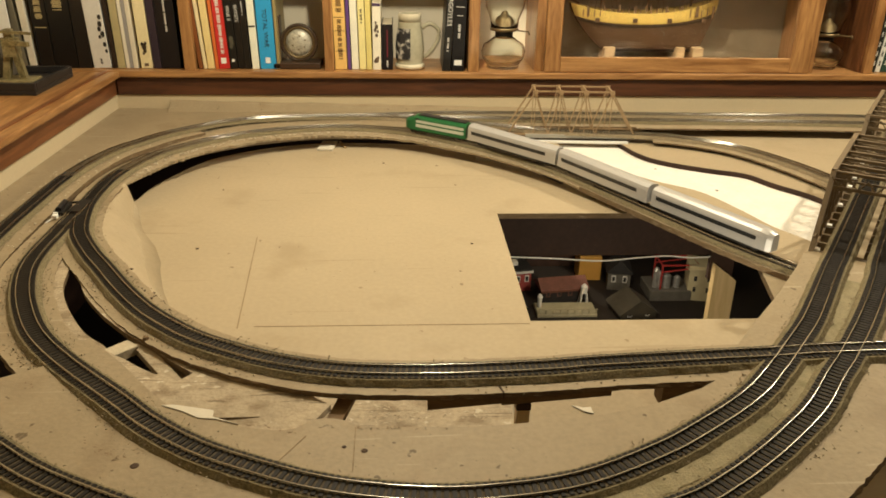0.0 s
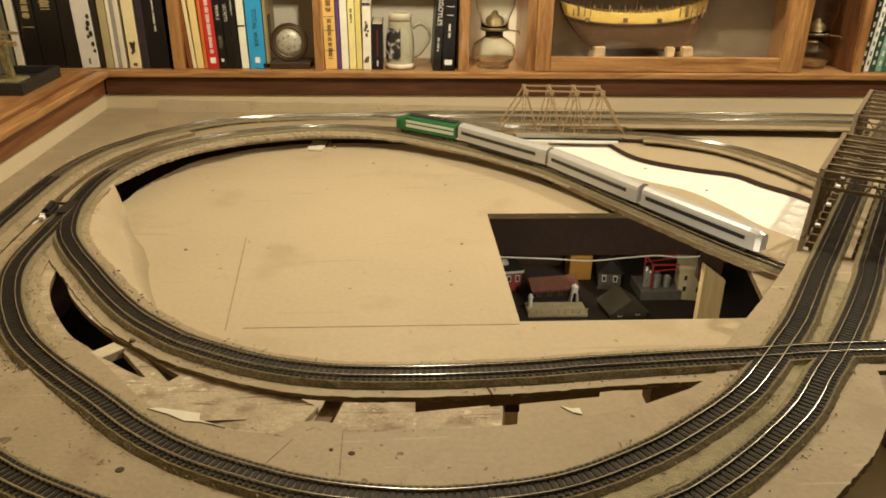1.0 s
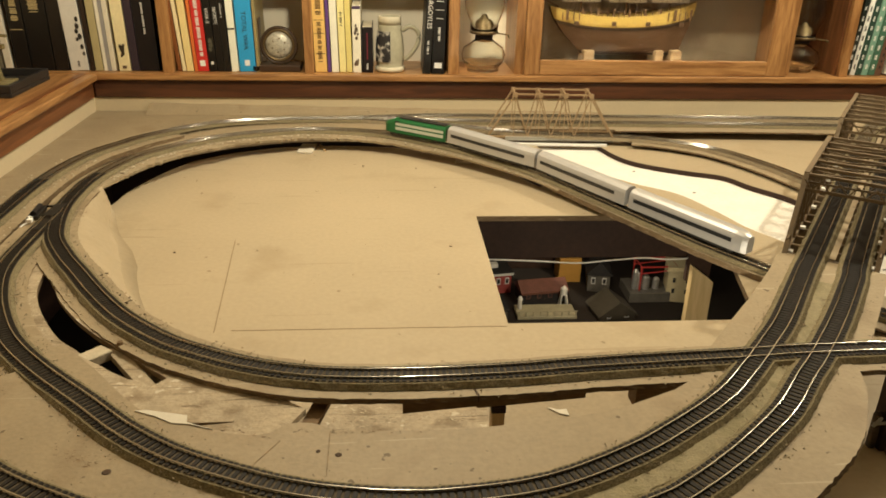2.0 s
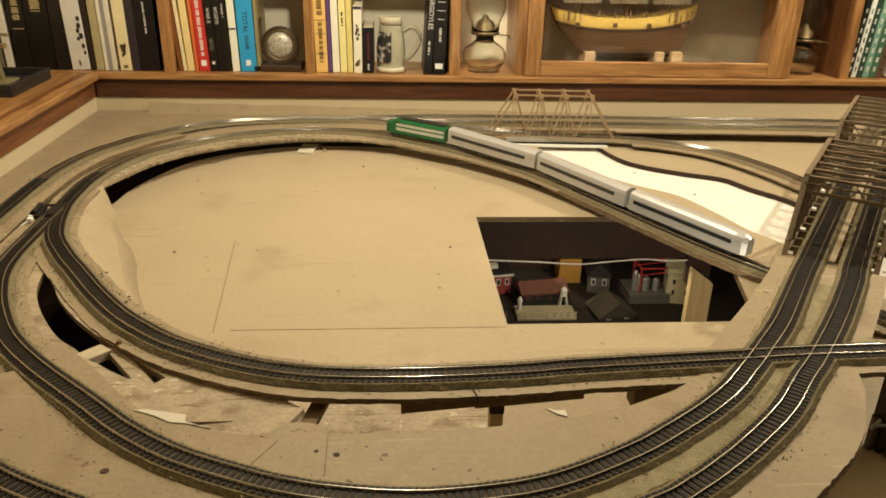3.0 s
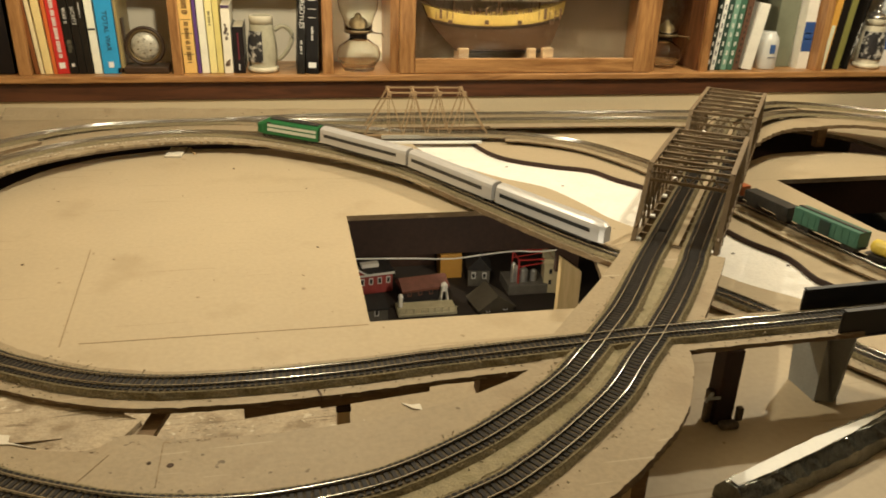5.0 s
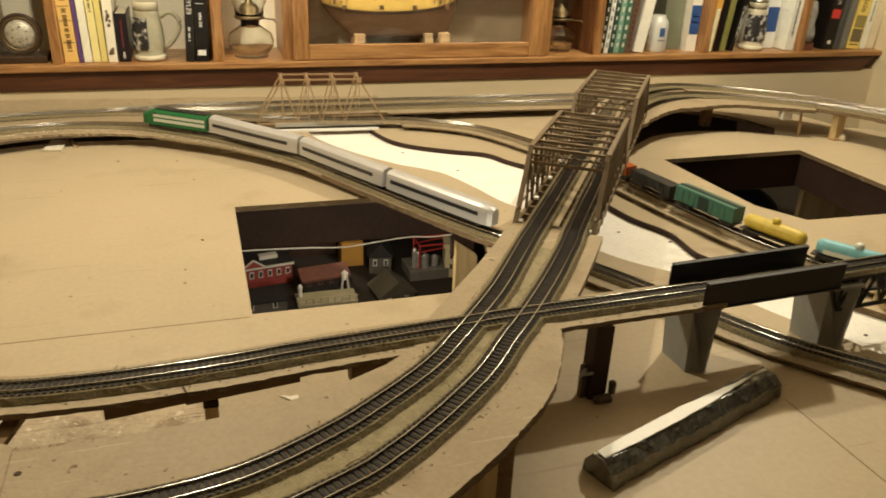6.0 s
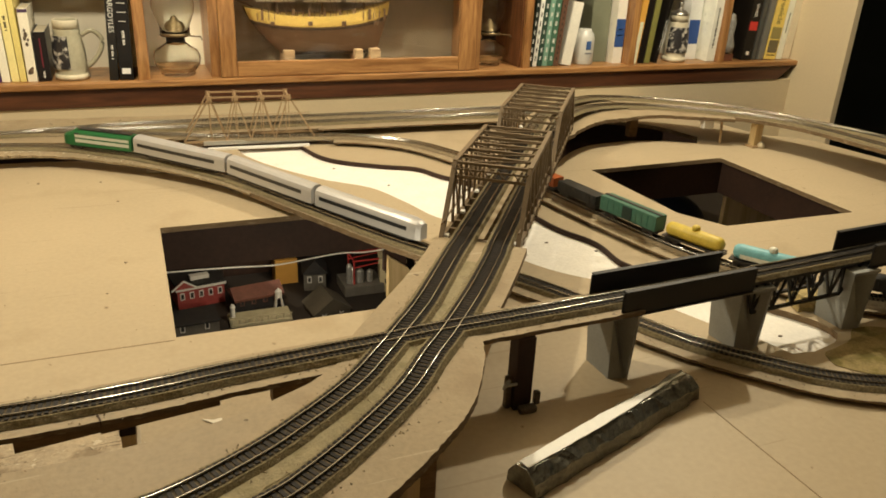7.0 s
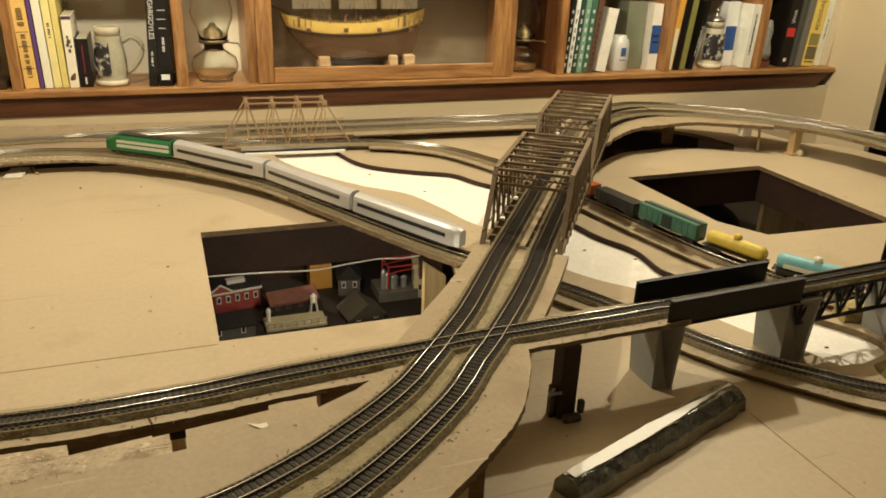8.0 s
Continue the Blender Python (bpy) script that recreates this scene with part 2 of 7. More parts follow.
CARPET = mat("brown_carpet", (0.14, 0.10, 0.07), 0.95, vary=0.3, scale=60, fine=400, bump=0.6)
# Unseen south wall and ceiling, coloured darker to cut bounce into shadows.
LOWBOUNCE = mat("low_bounce_brown", (0.12, 0.07, 0.04), 0.5, vary=0.3, scale=8, stretch=(6, 6, 1))
CEILPAINT = mat("low_bounce_ceiling", (0.46, 0.41, 0.32), 0.85, vary=0.04, scale=6)
slab("floor", LEFT_X, RIGHT_X, BACK_Y, WALL_Y, FLOOR - 0.1, FLOOR, CARPET, "brown carpeted room floor below the layout")
slab("ceiling", LEFT_X, RIGHT_X, BACK_Y, WALL_Y, CEIL, CEIL + 0.1, CEILPAINT, "unseen cream ceiling over the layout room, darkened to cut bounce")
slab("wall_north", LEFT_X, RIGHT_X, WALL_Y, WALL_Y + 0.12, FLOOR, CEIL, SHADEWALL, "cream painted wall behind the bookcase")
slab("wall_west", LEFT_X - 0.12, LEFT_X, BACK_Y, WALL_Y + 0.12, FLOOR, CEIL, SHADEWALL, "cream painted side wall of the room")
slab("wall_south", LEFT_X, RIGHT_X, BACK_Y - 0.12, BACK_Y, FLOOR, CEIL, LOWBOUNCE, "unseen wall across the room, coloured dark to cut bounce")
slab("wall_east", RIGHT_X, RIGHT_X + 0.12, BACK_Y - 0.12, WALL_Y + 0.12, FLOOR, CEIL, NIGHT, "wall coloured near-black as the unlit room beyond the doorway")
slab("wall_stub", 2.2, 2.225, 2.228, WALL_Y, FLOOR, CEIL, SHADEWALL, "cream painted wall end beside the bookcase")
slab("wall_unlit_room", 2.226, RIGHT_X, 2.6, 2.66, FLOOR, CEIL, NIGHT, "sheet coloured near-black as the unlit room beside the wall end")
slab("wall_knee_north", -1.42, 2.199, 2.468, 2.51, FLOOR, 0.0675, SHADEWALL, "cream knee wall under the bookcase shelf")
slab("wall_knee_west", -1.42, -1.378, 0.0, 2.4675, FLOOR, 0.0675, SHADEWALL, "cream knee wall under the side shelf")

# ---- the layout boards ----
HOLE = [(-0.297, 1.142), (0.12, 1.142), (0.19, 1.45), (0.173, 1.618), (-0.297, 1.620)]
HOLE2 = [(0.825, 1.752), (1.272, 1.762), (1.278, 1.289), (0.905, 1.298), (0.846, 1.40)]
CUT = [(-1.101, 1.680), (-1.092, 1.73), (-1.085, 1.795), (-1.048, 1.912), (-1.00, 2.010), (-0.936, 2.072), (-0.869, 2.117), (-0.754, 2.160), (-0.66, 2.170), (-0.522, 2.162), (-0.404, 2.135), (-0.317, 2.085), (-0.225, 2.020), (-0.15, 1.87), (-0.12, 1.81)]
cut_in = smooth_ring(CUT)
cut_out = [(x + dx * 0.085, y + dy * 0.085) for (x, y), (dx, dy) in zip(cut_in, [(-s.x, -s.y) for s in sides([Vector((x, y, 0)) for x, y in cut_in])])]
SLIT = cut_in + cut_out[::-1]
RIVER_NEAR = [(-0.067, 2.19), (-0.05, 2.1), (0.011, 1.978), (0.107, 1.848), (0.20, 1.76), (0.249, 1.640), (0.279, 1.54), (0.325, 1.45), (0.338, 1.36), (0.362, 1.265), (0.404, 1.19), (0.466, 1.121), (0.499, 1.05), (0.519, 1.008), (0.557, 0.921), (0.594, 0.864), (0.609, 0.824), (0.615, 0.803), (0.641, 0.799), (0.672, 0.793)]
RIVER_FAR = [(0.712, 0.808), (0.745, 0.832), (0.742, 0.88), (0.700, 0.950), (0.64, 1.04), (0.60, 1.10), (0.563, 1.182), (0.557, 1.212), (0.561, 1.303), (0.523, 1.40), (0.50, 1.55), (0.469, 1.715), (0.407, 1.817), (0.368, 1.892), (0.282, 1.938), (0.19, 2.0), (0.142, 2.069), (0.111, 2.192)]
RIVER = smooth_ring(RIVER_NEAR) + smooth_ring(RIVER_FAR)
BASE_OUT = [(-0.80, 0.42), (2.195, 0.42), (2.195, 1.0), (1.84, 1.30), (1.79, 1.55), (1.775, 1.62), (1.749, 1.74), (1.727, 1.833), (1.681, 1.907), (1.60, 1.95), (1.56, 2.12), (1.50, 2.30), (1.46, 2.465), (-1.17, 2.465), (-1.17, 1.66), (-1.10, 1.66), (-1.08, 1.45), (-1.04, 1.30), (-0.97, 1.18), (-0.88, 1.06), (-0.80, 0.97)]
SLIT2 = smooth_ring([(0.70, 1.745), (0.80, 1.87), (0.912, 1.957), (1.01, 1.985), (1.114, 1.989), (1.22, 1.965), (1.315, 1.917)]) + smooth_ring([(1.36, 1.98), (1.30, 2.15), (1.12, 2.27), (0.95, 2.28), (0.85, 2.20), (0.72, 2.0), (0.63, 1.80)])
base = plate("base_board", [BASE_OUT, HOLE, HOLE2, SLIT, SLIT2, RIVER], 0.0, 0.012, PAINT, edge=PLY, label="tan painted plywood baseboard with cut openings", kind="structure")
tagged(plate("river_bed", [[(-0.09, 2.26), (-0.09, 2.0), (0.2, 1.60), (0.29, 1.3), (0.42, 1.0), (0.55, 0.77), (0.78, 0.77), (0.80, 0.95), (0.62, 1.2), (0.58, 1.6), (0.45, 1.9), (0.2, 2.26)]], -0.0125, 0.004, PLASTER), "white plaster cloth river bed sunk in the baseboard", "river", kind="structure")
# Cut edge of the far bank, its shade put into the dark colour.
part_bank = [Vector((x, y, 0)) for x, y in smooth_ring(RIVER_FAR, 0.02) if y > 1.03]
tagged(part("river_bank", sweep(bmesh.new(), part_bank, [(-0.003, -0.0124), (-0.003, -0.0005), (0.002, -0.0005), (0.002, -0.0124)]), DARKWOOD), "raw cut edge of the far river bank, coloured dark for shade", "bank", kind="structure")
BACK_OUT = [(-1.377, 0.9), (-1.377, 2.466), (0.20, 2.466), (0.20, 2.25), (-0.12, 2.262), (-0.28, 2.215), (-0.42, 2.235), (-0.60, 2.262), (-0.86, 2.225), (-1.02, 2.14), (-1.12, 2.02), (-1.165, 1.87), (-1.175, 1.65), (-1.17, 1.3), (-1.2, 0.9)]
plate("back_board", [BACK_OUT], 0.026, 0.012, DECK, edge=PLY, label="tan painted board along the back of the layout", kind="structure")
cove = bmesh.new()
rows = []
for k in range(25):
    x = -1.215 + 1.28 * k / 24
    h = 0.052 - 0.024 * (k / 24) + 0.0012 * math.sin(k * 1.7)
    rows.append([cove.verts.new(p) for p in ((x, 2.415, 0.0264), (x, 2.4672, h), (x, 2.4672, 0.0264))])
for a, b in zip(rows, rows[1:]):
    for i in range(3):
        cove.faces.new((a[i], a[(i + 1) % 3], b[(i + 1) % 3], b[i]))
cove.faces.new(rows[0])
cove.faces.new(rows[-1])
tagged(part("cove_strip", cove, DECK), "tan board leaning against the cream knee wall", "board", kind="structure")
DECK_BACK = [(-0.90, 0.93), (-0.844, 0.874), (-0.764, 0.785), (-0.708, 0.757), (-0.659, 0.737), (-0.620, 0.734), (-0.596, 0.752), (-0.566, 0.749), (-0.550, 0.738), (-0.486, 0.731), (-0.420, 0.728), (-0.358, 0.731), (-0.296, 0.737), (-0.248, 0.747), (-0.212, 0.757)]
DECK_RIGHT = [(0.057, 0.838), (0.066, 0.80), (0.036, 0.731), (-0.005, 0.672), (-0.058, 0.626), (-0.12, 0.582), (-0.22, 0.525), (-0.36, 0.49), (-0.52, 0.475), (-0.70, 0.50), (-0.86, 0.57), (-1.02, 0.70)]
chip = random.Random(17)
DECK_OUT = smooth_ring(DECK_BACK, 0.012) + [(-0.165, 0.777), (-0.125, 0.803), (-0.11, 0.838), (-0.05, 0.912), (0.02, 0.995), (0.09, 1.085), (0.122, 1.132), (0.134, 1.142), (0.148, 1.141), (0.262, 1.058), (0.21, 0.985), (0.15, 0.905), (0.11, 0.853)] + [(x + chip.uniform(-0.0009, 0.0009), y + chip.uniform(-0.0009, 0.0009)) for x, y in smooth_ring(DECK_RIGHT, 0.007)] + [(-1.06, 0.76), (-0.985, 0.83), (-0.93, 0.865)]


def deck_height(x, y):
    """The deck climbs from the front curve to the crossing."""
    return 0.1005 + 0.019 * min(1.0, max(0.0, (0.6 * x + 0.8 * y - 0.25) / 0.35))


deck = plate("front_deck", [DECK_OUT], 0.0, 0.012, DECK, edge=PLY, label="worn tan plywood deck carrying the front curves", kind="structure")
dm = bmesh.new()
dm.from_mesh(deck.data)
for q in (0.25, 0.60):
    bmesh.ops.bisect_plane(dm, geom=dm.verts[:] + dm.edges[:] + dm.faces[:], plane_co=(0.6 * q, 0.8 * q, 0), plane_no=(0.6, 0.8, 0))
for v in dm.verts:
    v.co.z += deck_height(v.co.x, v.co.y)
dm.to_mesh(deck.data)
dm.free()

# ---- the tracks ----
BR_AT, BR_DIR = Vector((0.1975, 1.109, 0)), Vector((0.585, 0.811, 0))
BR_SIDE = Vector((0.811, -0.585, 0))


def on_bridge(s, off, z):
    v = BR_AT + BR_DIR * s + BR_SIDE * off
    return (v.x, v.y, z)


LINE_B = [(1.70, 1.25, 0.1), (1.65, 1.55, 0.1), (1.592, 1.73, 0.1), (1.548, 1.838, 0.1), (1.503, 1.917, 0.1), (1.444, 1.992, 0.1), (1.386, 2.045, 0.1), (1.32, 2.097, 0.1), (1.245, 2.143, 0.1), (1.16, 2.172, 0.102), (1.055, 2.165, 0.107), (0.93, 2.095, 0.114), (0.81, 1.985, 0.121), on_bridge(0.9, -0.028, 0.128), on_bridge(0.4, -0.027, 0.13), on_bridge(0.0, -0.026, 0.13), (0.1395, 1.074, 0.13), (0.050, 0.946, 0.13), (0.016, 0.900, 0.13), (-0.020, 0.857, 0.13), (-0.053, 0.818, 0.13), (-0.076, 0.793, 0.129), (-0.104, 0.764, 0.127), (-0.145, 0.731, 0.125), (-0.201, 0.694, 0.121), (-0.239, 0.672, 0.119), (-0.304, 0.643, 0.116), (-0.359, 0.628, 0.113), (-0.431, 0.621, 0.111), (-0.478, 0.621, 0.111), (-0.526, 0.627, 0.111), (-0.572, 0.637, 0.111), (-0.620, 0.654, 0.111), (-0.702, 0.693, 0.111), (-0.767, 0.739, 0.111), (-0.820, 0.788, 0.1105), (-0.909, 0.873, 0.1065), (-0.973, 0.947, 0.1015), (-1.021, 1.025, 0.0965), (-1.056, 1.097, 0.0925), (-1.082, 1.168, 0.0895), (-1.096, 1.240, 0.087), (-1.104, 1.340, 0.084), (-1.108, 1.40, 0.082), (-1.111, 1.48, 0.0795)]
LINE_A = [(1.60, 1.2, 0.1), (1.575, 1.48, 0.1), (1.545, 1.68, 0.1), (1.502, 1.795, 0.1), (1.451, 1.857, 0.1), (1.393, 1.914, 0.1), (1.327, 1.966, 0.1), (1.258, 2.012, 0.1), (1.178, 2.050, 0.101), (1.085, 2.062, 0.104), (0.975, 2.030, 0.110), (0.86, 1.945, 0.119), on_bridge(0.9, 0.034, 0.128), on_bridge(0.4, 0.034, 0.13), on_bridge(0.0, 0.036, 0.13), (0.195, 1.040, 0.13), (0.110, 0.925, 0.13), (0.0305, 0.827, 0.13), (-0.0100, 0.782, 0.13), (-0.060, 0.725, 0.127), (-0.116, 0.677, 0.123), (-0.153, 0.649, 0.121), (-0.192, 0.623, 0.118), (-0.240, 0.598, 0.116), (-0.36, 0.559, 0.112), (-0.50, 0.545, 0.111), (-0.65, 0.570, 0.111), (-0.80, 0.634, 0.111), (-0.90, 0.695, 0.1105), (-1.02, 0.805, 0.105), (-1.13, 1.0, 0.088), (-1.2, 1.2, 0.075), (-1.226, 1.385, 0.066), (-1.236, 1.53, 0.062), (-1.241, 1.68, 0.06), (-1.236, 1.81, 0.057), (-1.214, 1.935, 0.054), (-1.175, 2.035, 0.05), (-1.128, 2.125, 0.047), (-1.006, 2.258, 0.043), (-0.856, 2.322, 0.04), (-0.624, 2.348, 0.038), (-0.353, 2.334, 0.037), (-0.016, 2.310, 0.037), (0.322, 2.300, 0.037), (0.659, 2.285, 0.0375), (0.86, 2.27, 0.0375), (0.97, 2.255, 0.0375)]
LINE_D = [(-0.62, 2.353, 0.038), (-0.48, 2.375, 0.037), (-0.35, 2.390, 0.037), (-0.002, 2.384, 0.037), (0.348, 2.376, 0.037), (0.701, 2.366, 0.0375), (0.878, 2.355, 0.0375), (0.97, 2.345, 0.0375)]
LINE_C = [(1.10, 0.898, 0.13), (0.803, 0.876, 0.13), (0.55, 0.861, 0.13), (0.307, 0.848, 0.13), (0.119, 0.841, 0.13), (0.010, 0.837, 0.13), (-0.064, 0.832, 0.129), (-0.134, 0.829, 0.128), (-0.203, 0.827, 0.126), (-0.271, 0.825, 0.124), (-0.338, 0.822, 0.121), (-0.430, 0.821, 0.1185), (-0.492, 0.824, 0.1165), (-0.534, 0.828, 0.115), (-0.568, 0.833, 0.114), (-0.602, 0.842, 0.1125), (-0.636, 0.854, 0.111), (-0.671, 0.870, 0.109), (-0.708, 0.891, 0.107), (-0.765, 0.927, 0.1045), (-0.812, 0.969, 0.1015), (-0.859, 1.018, 0.099), (-0.912, 1.088, 0.0955), (-0.964, 1.165, 0.0925), (-1.014, 1.240, 0.089), (-1.068, 1.341, 0.084), (-1.107, 1.479, 0.079), (-1.120, 1.600, 0.076), (-1.119, 1.700, 0.073), (-1.098, 1.800, 0.071), (-1.063, 1.898, 0.067), (-0.958, 2.034, 0.062), (-0.826, 2.118, 0.058), (-0.678, 2.162, 0.054), (-0.521, 2.146, 0.05), (-0.370, 2.066, 0.045), (-0.232, 1.950, 0.041), (-0.115, 1.812, 0.037), (-0.020, 1.656, 0.033), (0.063, 1.516, 0.029), (0.136, 1.399, 0.025), (0.21, 1.29, 0.0235), (0.285, 1.18, 0.0225), (0.345, 1.083, 0.0225), (0.412, 0.955, 0.0225), (0.440, 0.900, 0.0225), (0.474, 0.845, 0.0225), (0.528, 0.781, 0.0225), (0.588, 0.718, 0.0225), (0.66, 0.675, 0.0225), (0.78, 0.635, 0.0225), (0.92, 0.62, 0.0225)]
LINE_E = [(-0.56, 2.347, 0.038), (-0.439, 2.320, 0.036), (-0.274, 2.272, 0.034), (-0.116, 2.222, 0.031), (0.043, 2.194, 0.029), (0.16, 2.188, 0.027), (0.281, 2.160, 0.025), (0.412, 2.072, 0.0235), (0.496, 1.930, 0.023), (0.545, 1.79, 0.0225), (0.601, 1.574, 0.0225), (0.635, 1.404, 0.0225), (0.669, 1.252, 0.0225), (0.700, 1.150, 0.0225), (0.738, 1.068, 0.0225), (0.79, 0.99, 0.0225), (0.87, 0.905, 0.0225), (0.98, 0.83, 0.0225), (1.12, 0.77, 0.0225)]

BED = 0.0105
on_deck = lambda c: (c[0], c[1], deck_height(c[0], c[1]) + BED) if c[0] > -0.86 and c[1] < 1.05 else c
LINE_A, LINE_B = [on_deck(c) for c in LINE_A], [on_deck(c) for c in LINE_B]
RAILPROF = [(-0.0012, -0.0026), (-0.0012, -0.0021), (-0.0005, -0.0018), (-0.0005, -0.0012), (-0.0010, -0.0009), (-0.0010, -0.0005), (-0.0008, -0.0002), (-0.0005, 0.0), (0.0005, 0.0), (0.0008, -0.0002), (0.0010, -0.0005), (0.0010, -0.0009), (0.0005, -0.0012), (0.0005, -0.0018), (0.0012, -0.0021), (0.0012, -0.0026)]
tie_bm = box(bmesh.new(), -0.0021, 0.0021, -0.0155, 0.0155, -0.0044, -0.0026)
for sgn in (-1, 1):
    box(tie_bm, -0.0011, 0.0011, sgn * 0.00825 - 0.0018, sgn * 0.00825 + 0.0018, -0.0026, -0.0019)
TIE_MESH = bpy.data.meshes.new("tie")
tie_bm.to_mesh(TIE_MESH)
tie_bm.free()
TIE_MESH.materials.append(TIE)


GRAIN = mat("loose_ballast_grain", (0.30, 0.245, 0.165), 0.95, vary=0.6, scale=400, fine=900, bump=0.0, spec=0.2)


def scatter(line, keep, seed, lo=0.0195, reach=0.0055, most=0.038, size=(0.0006, 0.0018), rate=12, lift=None):
    """Loose grains on both shoulders of a roadbed."""
    rnd = random.Random(seed)
    bm = bmesh.new()
    for p, s in zip(line, sides(line)):
        if not keep(p):
            continue
        thick = 0.3 + 1.4 * abs(math.sin(p.x * 23 + seed) * math.cos(p.y * 17))
        for k in range(int(rate * thick)):
            u = min(most, lo + rnd.expovariate(1 / reach))
            z = -BED - 0.0008 if u > 0.0235 else -0.0042 - (u - 0.0185) / 0.005 * (BED - 0.0042)
            c = p + s * (u if rnd.random() < 0.5 else -u) + Vector((rnd.uniform(-0.005, 0.005), rnd.uniform(-0.005, 0.005), z + rnd.uniform(0, 0.0003)))
            r = rnd.uniform(*size)
            v = [bm.verts.new(c + Vector((rnd.uniform(-r, r), rnd.uniform(-r, r), h))) for h in (0, 0, 0, r)]
            a = rnd.uniform(0, 6.28)
            for i in range(3):
                v[i].co = c + Vector((r * math.cos(a + i * 2.1), r * math.sin(a + i * 2.1), 0))
            for f3 in ((0, 1, 3), (1, 2, 3), (2, 0, 3)):
                bm.faces.new([v[i] for i in f3])
    return bm


loose = lambda p: not (p.x > 0.14 and p.y > 1.0 and p.z > 0.116) and not (p.x > 0.29 and p.z > 0.11 and p.y < 1.0)


TANBED = mat("tan_ballast", (0.27, 0.215, 0.135), 0.95, vary=0.45, scale=260, fine=700, bump=1.0)
# Lighter copy of the tie: grazing sheen on far ties put into colour.
SHEENTIE = mat("sheen_brown_tie", (0.13, 0.10, 0.062), 0.45, vary=0.35, scale=60, spread=0.3)
TANGRIT = mat("tan_grit_between_ties", (0.19, 0.15, 0.095), 0.95, vary=0.4, scale=60, fine=900, bump=0.6, spec=0.1)


def track(ctrl, label, near, bed_mat=BALLAST, grit_mat=GRIT):
    """Roadbed, ties and rails along a line; the ties of the near stretch are loose pieces."""
    line = spline(ctrl, 0.01)
    root = thing("model_track", label, "model track", "tracks of the layout")
    bed = bmesh.new()
    sweep(bed, line, [(-0.0235, -BED), (-0.0185, -0.0042), (0.0185, -0.0042), (0.0235, -BED)], 0.0007, len(ctrl))
    part("roadbed", bed, bed_mat, root, "ballasted roadbed")
    # Far stretch: tan grit, and ties in the copy lightened for sheen.
    far_stretch = lambda p: p.y > 1.72
    for far in (False, True):
        run = [p for i, p in enumerate(line) if far_stretch(p) == far or far_stretch(line[max(0, i - 1)]) == far]
        groups, last = [], None
        for p in run:
            if last is None or (p - last).length > 0.025:
                groups.append([])
            groups[-1].append(p)
            last = p
        for g in groups:
            if len(g) > 2:
                part("grit", sweep(bmesh.new(), g, [(-0.0162, -0.0045), (-0.0162, -0.0037), (0.0162, -0.0037), (0.0162, -0.0045)]), TANGRIT if far else grit_mat, root, "tan grit between the far ties" if far else "grey grit between the ties")
    tagged(part("ballast_scatter", scatter(line, loose, len(ctrl)), GRAIN, root), kind="stuff")
    for off in (-0.0089, 0.0089):
        part("rail", sweep(bmesh.new(), line, [(u + off, v) for u, v in RAILPROF]), RAIL, root, "bright nickel silver rail", smooth=True)
    ties = spline(ctrl, 0.0076)
    rest, sheen_ties = bmesh.new(), bmesh.new()
    s = sides(ties)
    count = 0
    rnd = random.Random(len(ctrl))
    for p, q in zip(ties, s):
        m = Matrix.Translation(p) @ Matrix.Rotation(math.atan2(q.x, -q.y) + rnd.uniform(-0.03, 0.03), 4, "Z")
        if near(p) and count < 300:
            t = new("tie", TIE_MESH)
            t.parent, t.matrix_basis = root, m
            count += 1
        else:
            box(sheen_ties if far_stretch(p) else rest, -0.0021, 0.0021, -0.0155, 0.0155, -0.0044, -0.0026, m)
    for bm, material in ((rest, TIE), (sheen_ties, SHEENTIE)):
        if bm.faces:
            tagged(part("tie_run", bm, material, root), kind="stuff")
        else:
            bm.free()
    return line


def ribbon(name, line, left, right, label, material=DECK, thick=0.012, jitter=0.0011):
    bm = bmesh.new()
    sweep(bm, line, [(-left, -BED - thick), (-left, -BED - 0.001), (right, -BED - 0.001), (right, -BED - thick)], jitter, 7)
    ob = tagged(part(name, bm, material), label, "plywood strip", kind="structure")
    ob.data.materials.append(PLY)
    for fc in ob.data.polygons:
        fc.material_index = 1 if abs(fc.normal.z) < 0.5 else 0
    return ob


line_b = track(LINE_B, "single track on grey ballast sweeping round the front curve", lambda p: p.y < 0.95)
line_a = track(LINE_A, "single track on grey ballast on the outermost loop", lambda p: p.y < 1.1 and p.x > -1.0)
line_c = track(LINE_C, "single track from the trestle round the inner loop and down", lambda p: p.z > 0.095)
line_d = track(LINE_D, "single track along the cream knee wall", lambda p: False, TANBED, TANGRIT)
line_e = track(LINE_E, "low single track passing through the small truss bridge", lambda p: False, TANBED, TANGRIT)
cut = lambda line, test: [p for p in line if test(p)]
ribbon("inner_ribbon", cut(line_c, lambda p: p.z < 0.1302 and p.x < 0.33 and p.y <= 1.62 and p.z > 0.06), 0.038, 0.036, "raised tan plywood strip under the inner loop", thick=0.0075)
back_line = cut(line_c, lambda p: p.y > 1.6 and p.x < -0.07)
bm = bmesh.new()
rag = random.Random(12)
rows = []
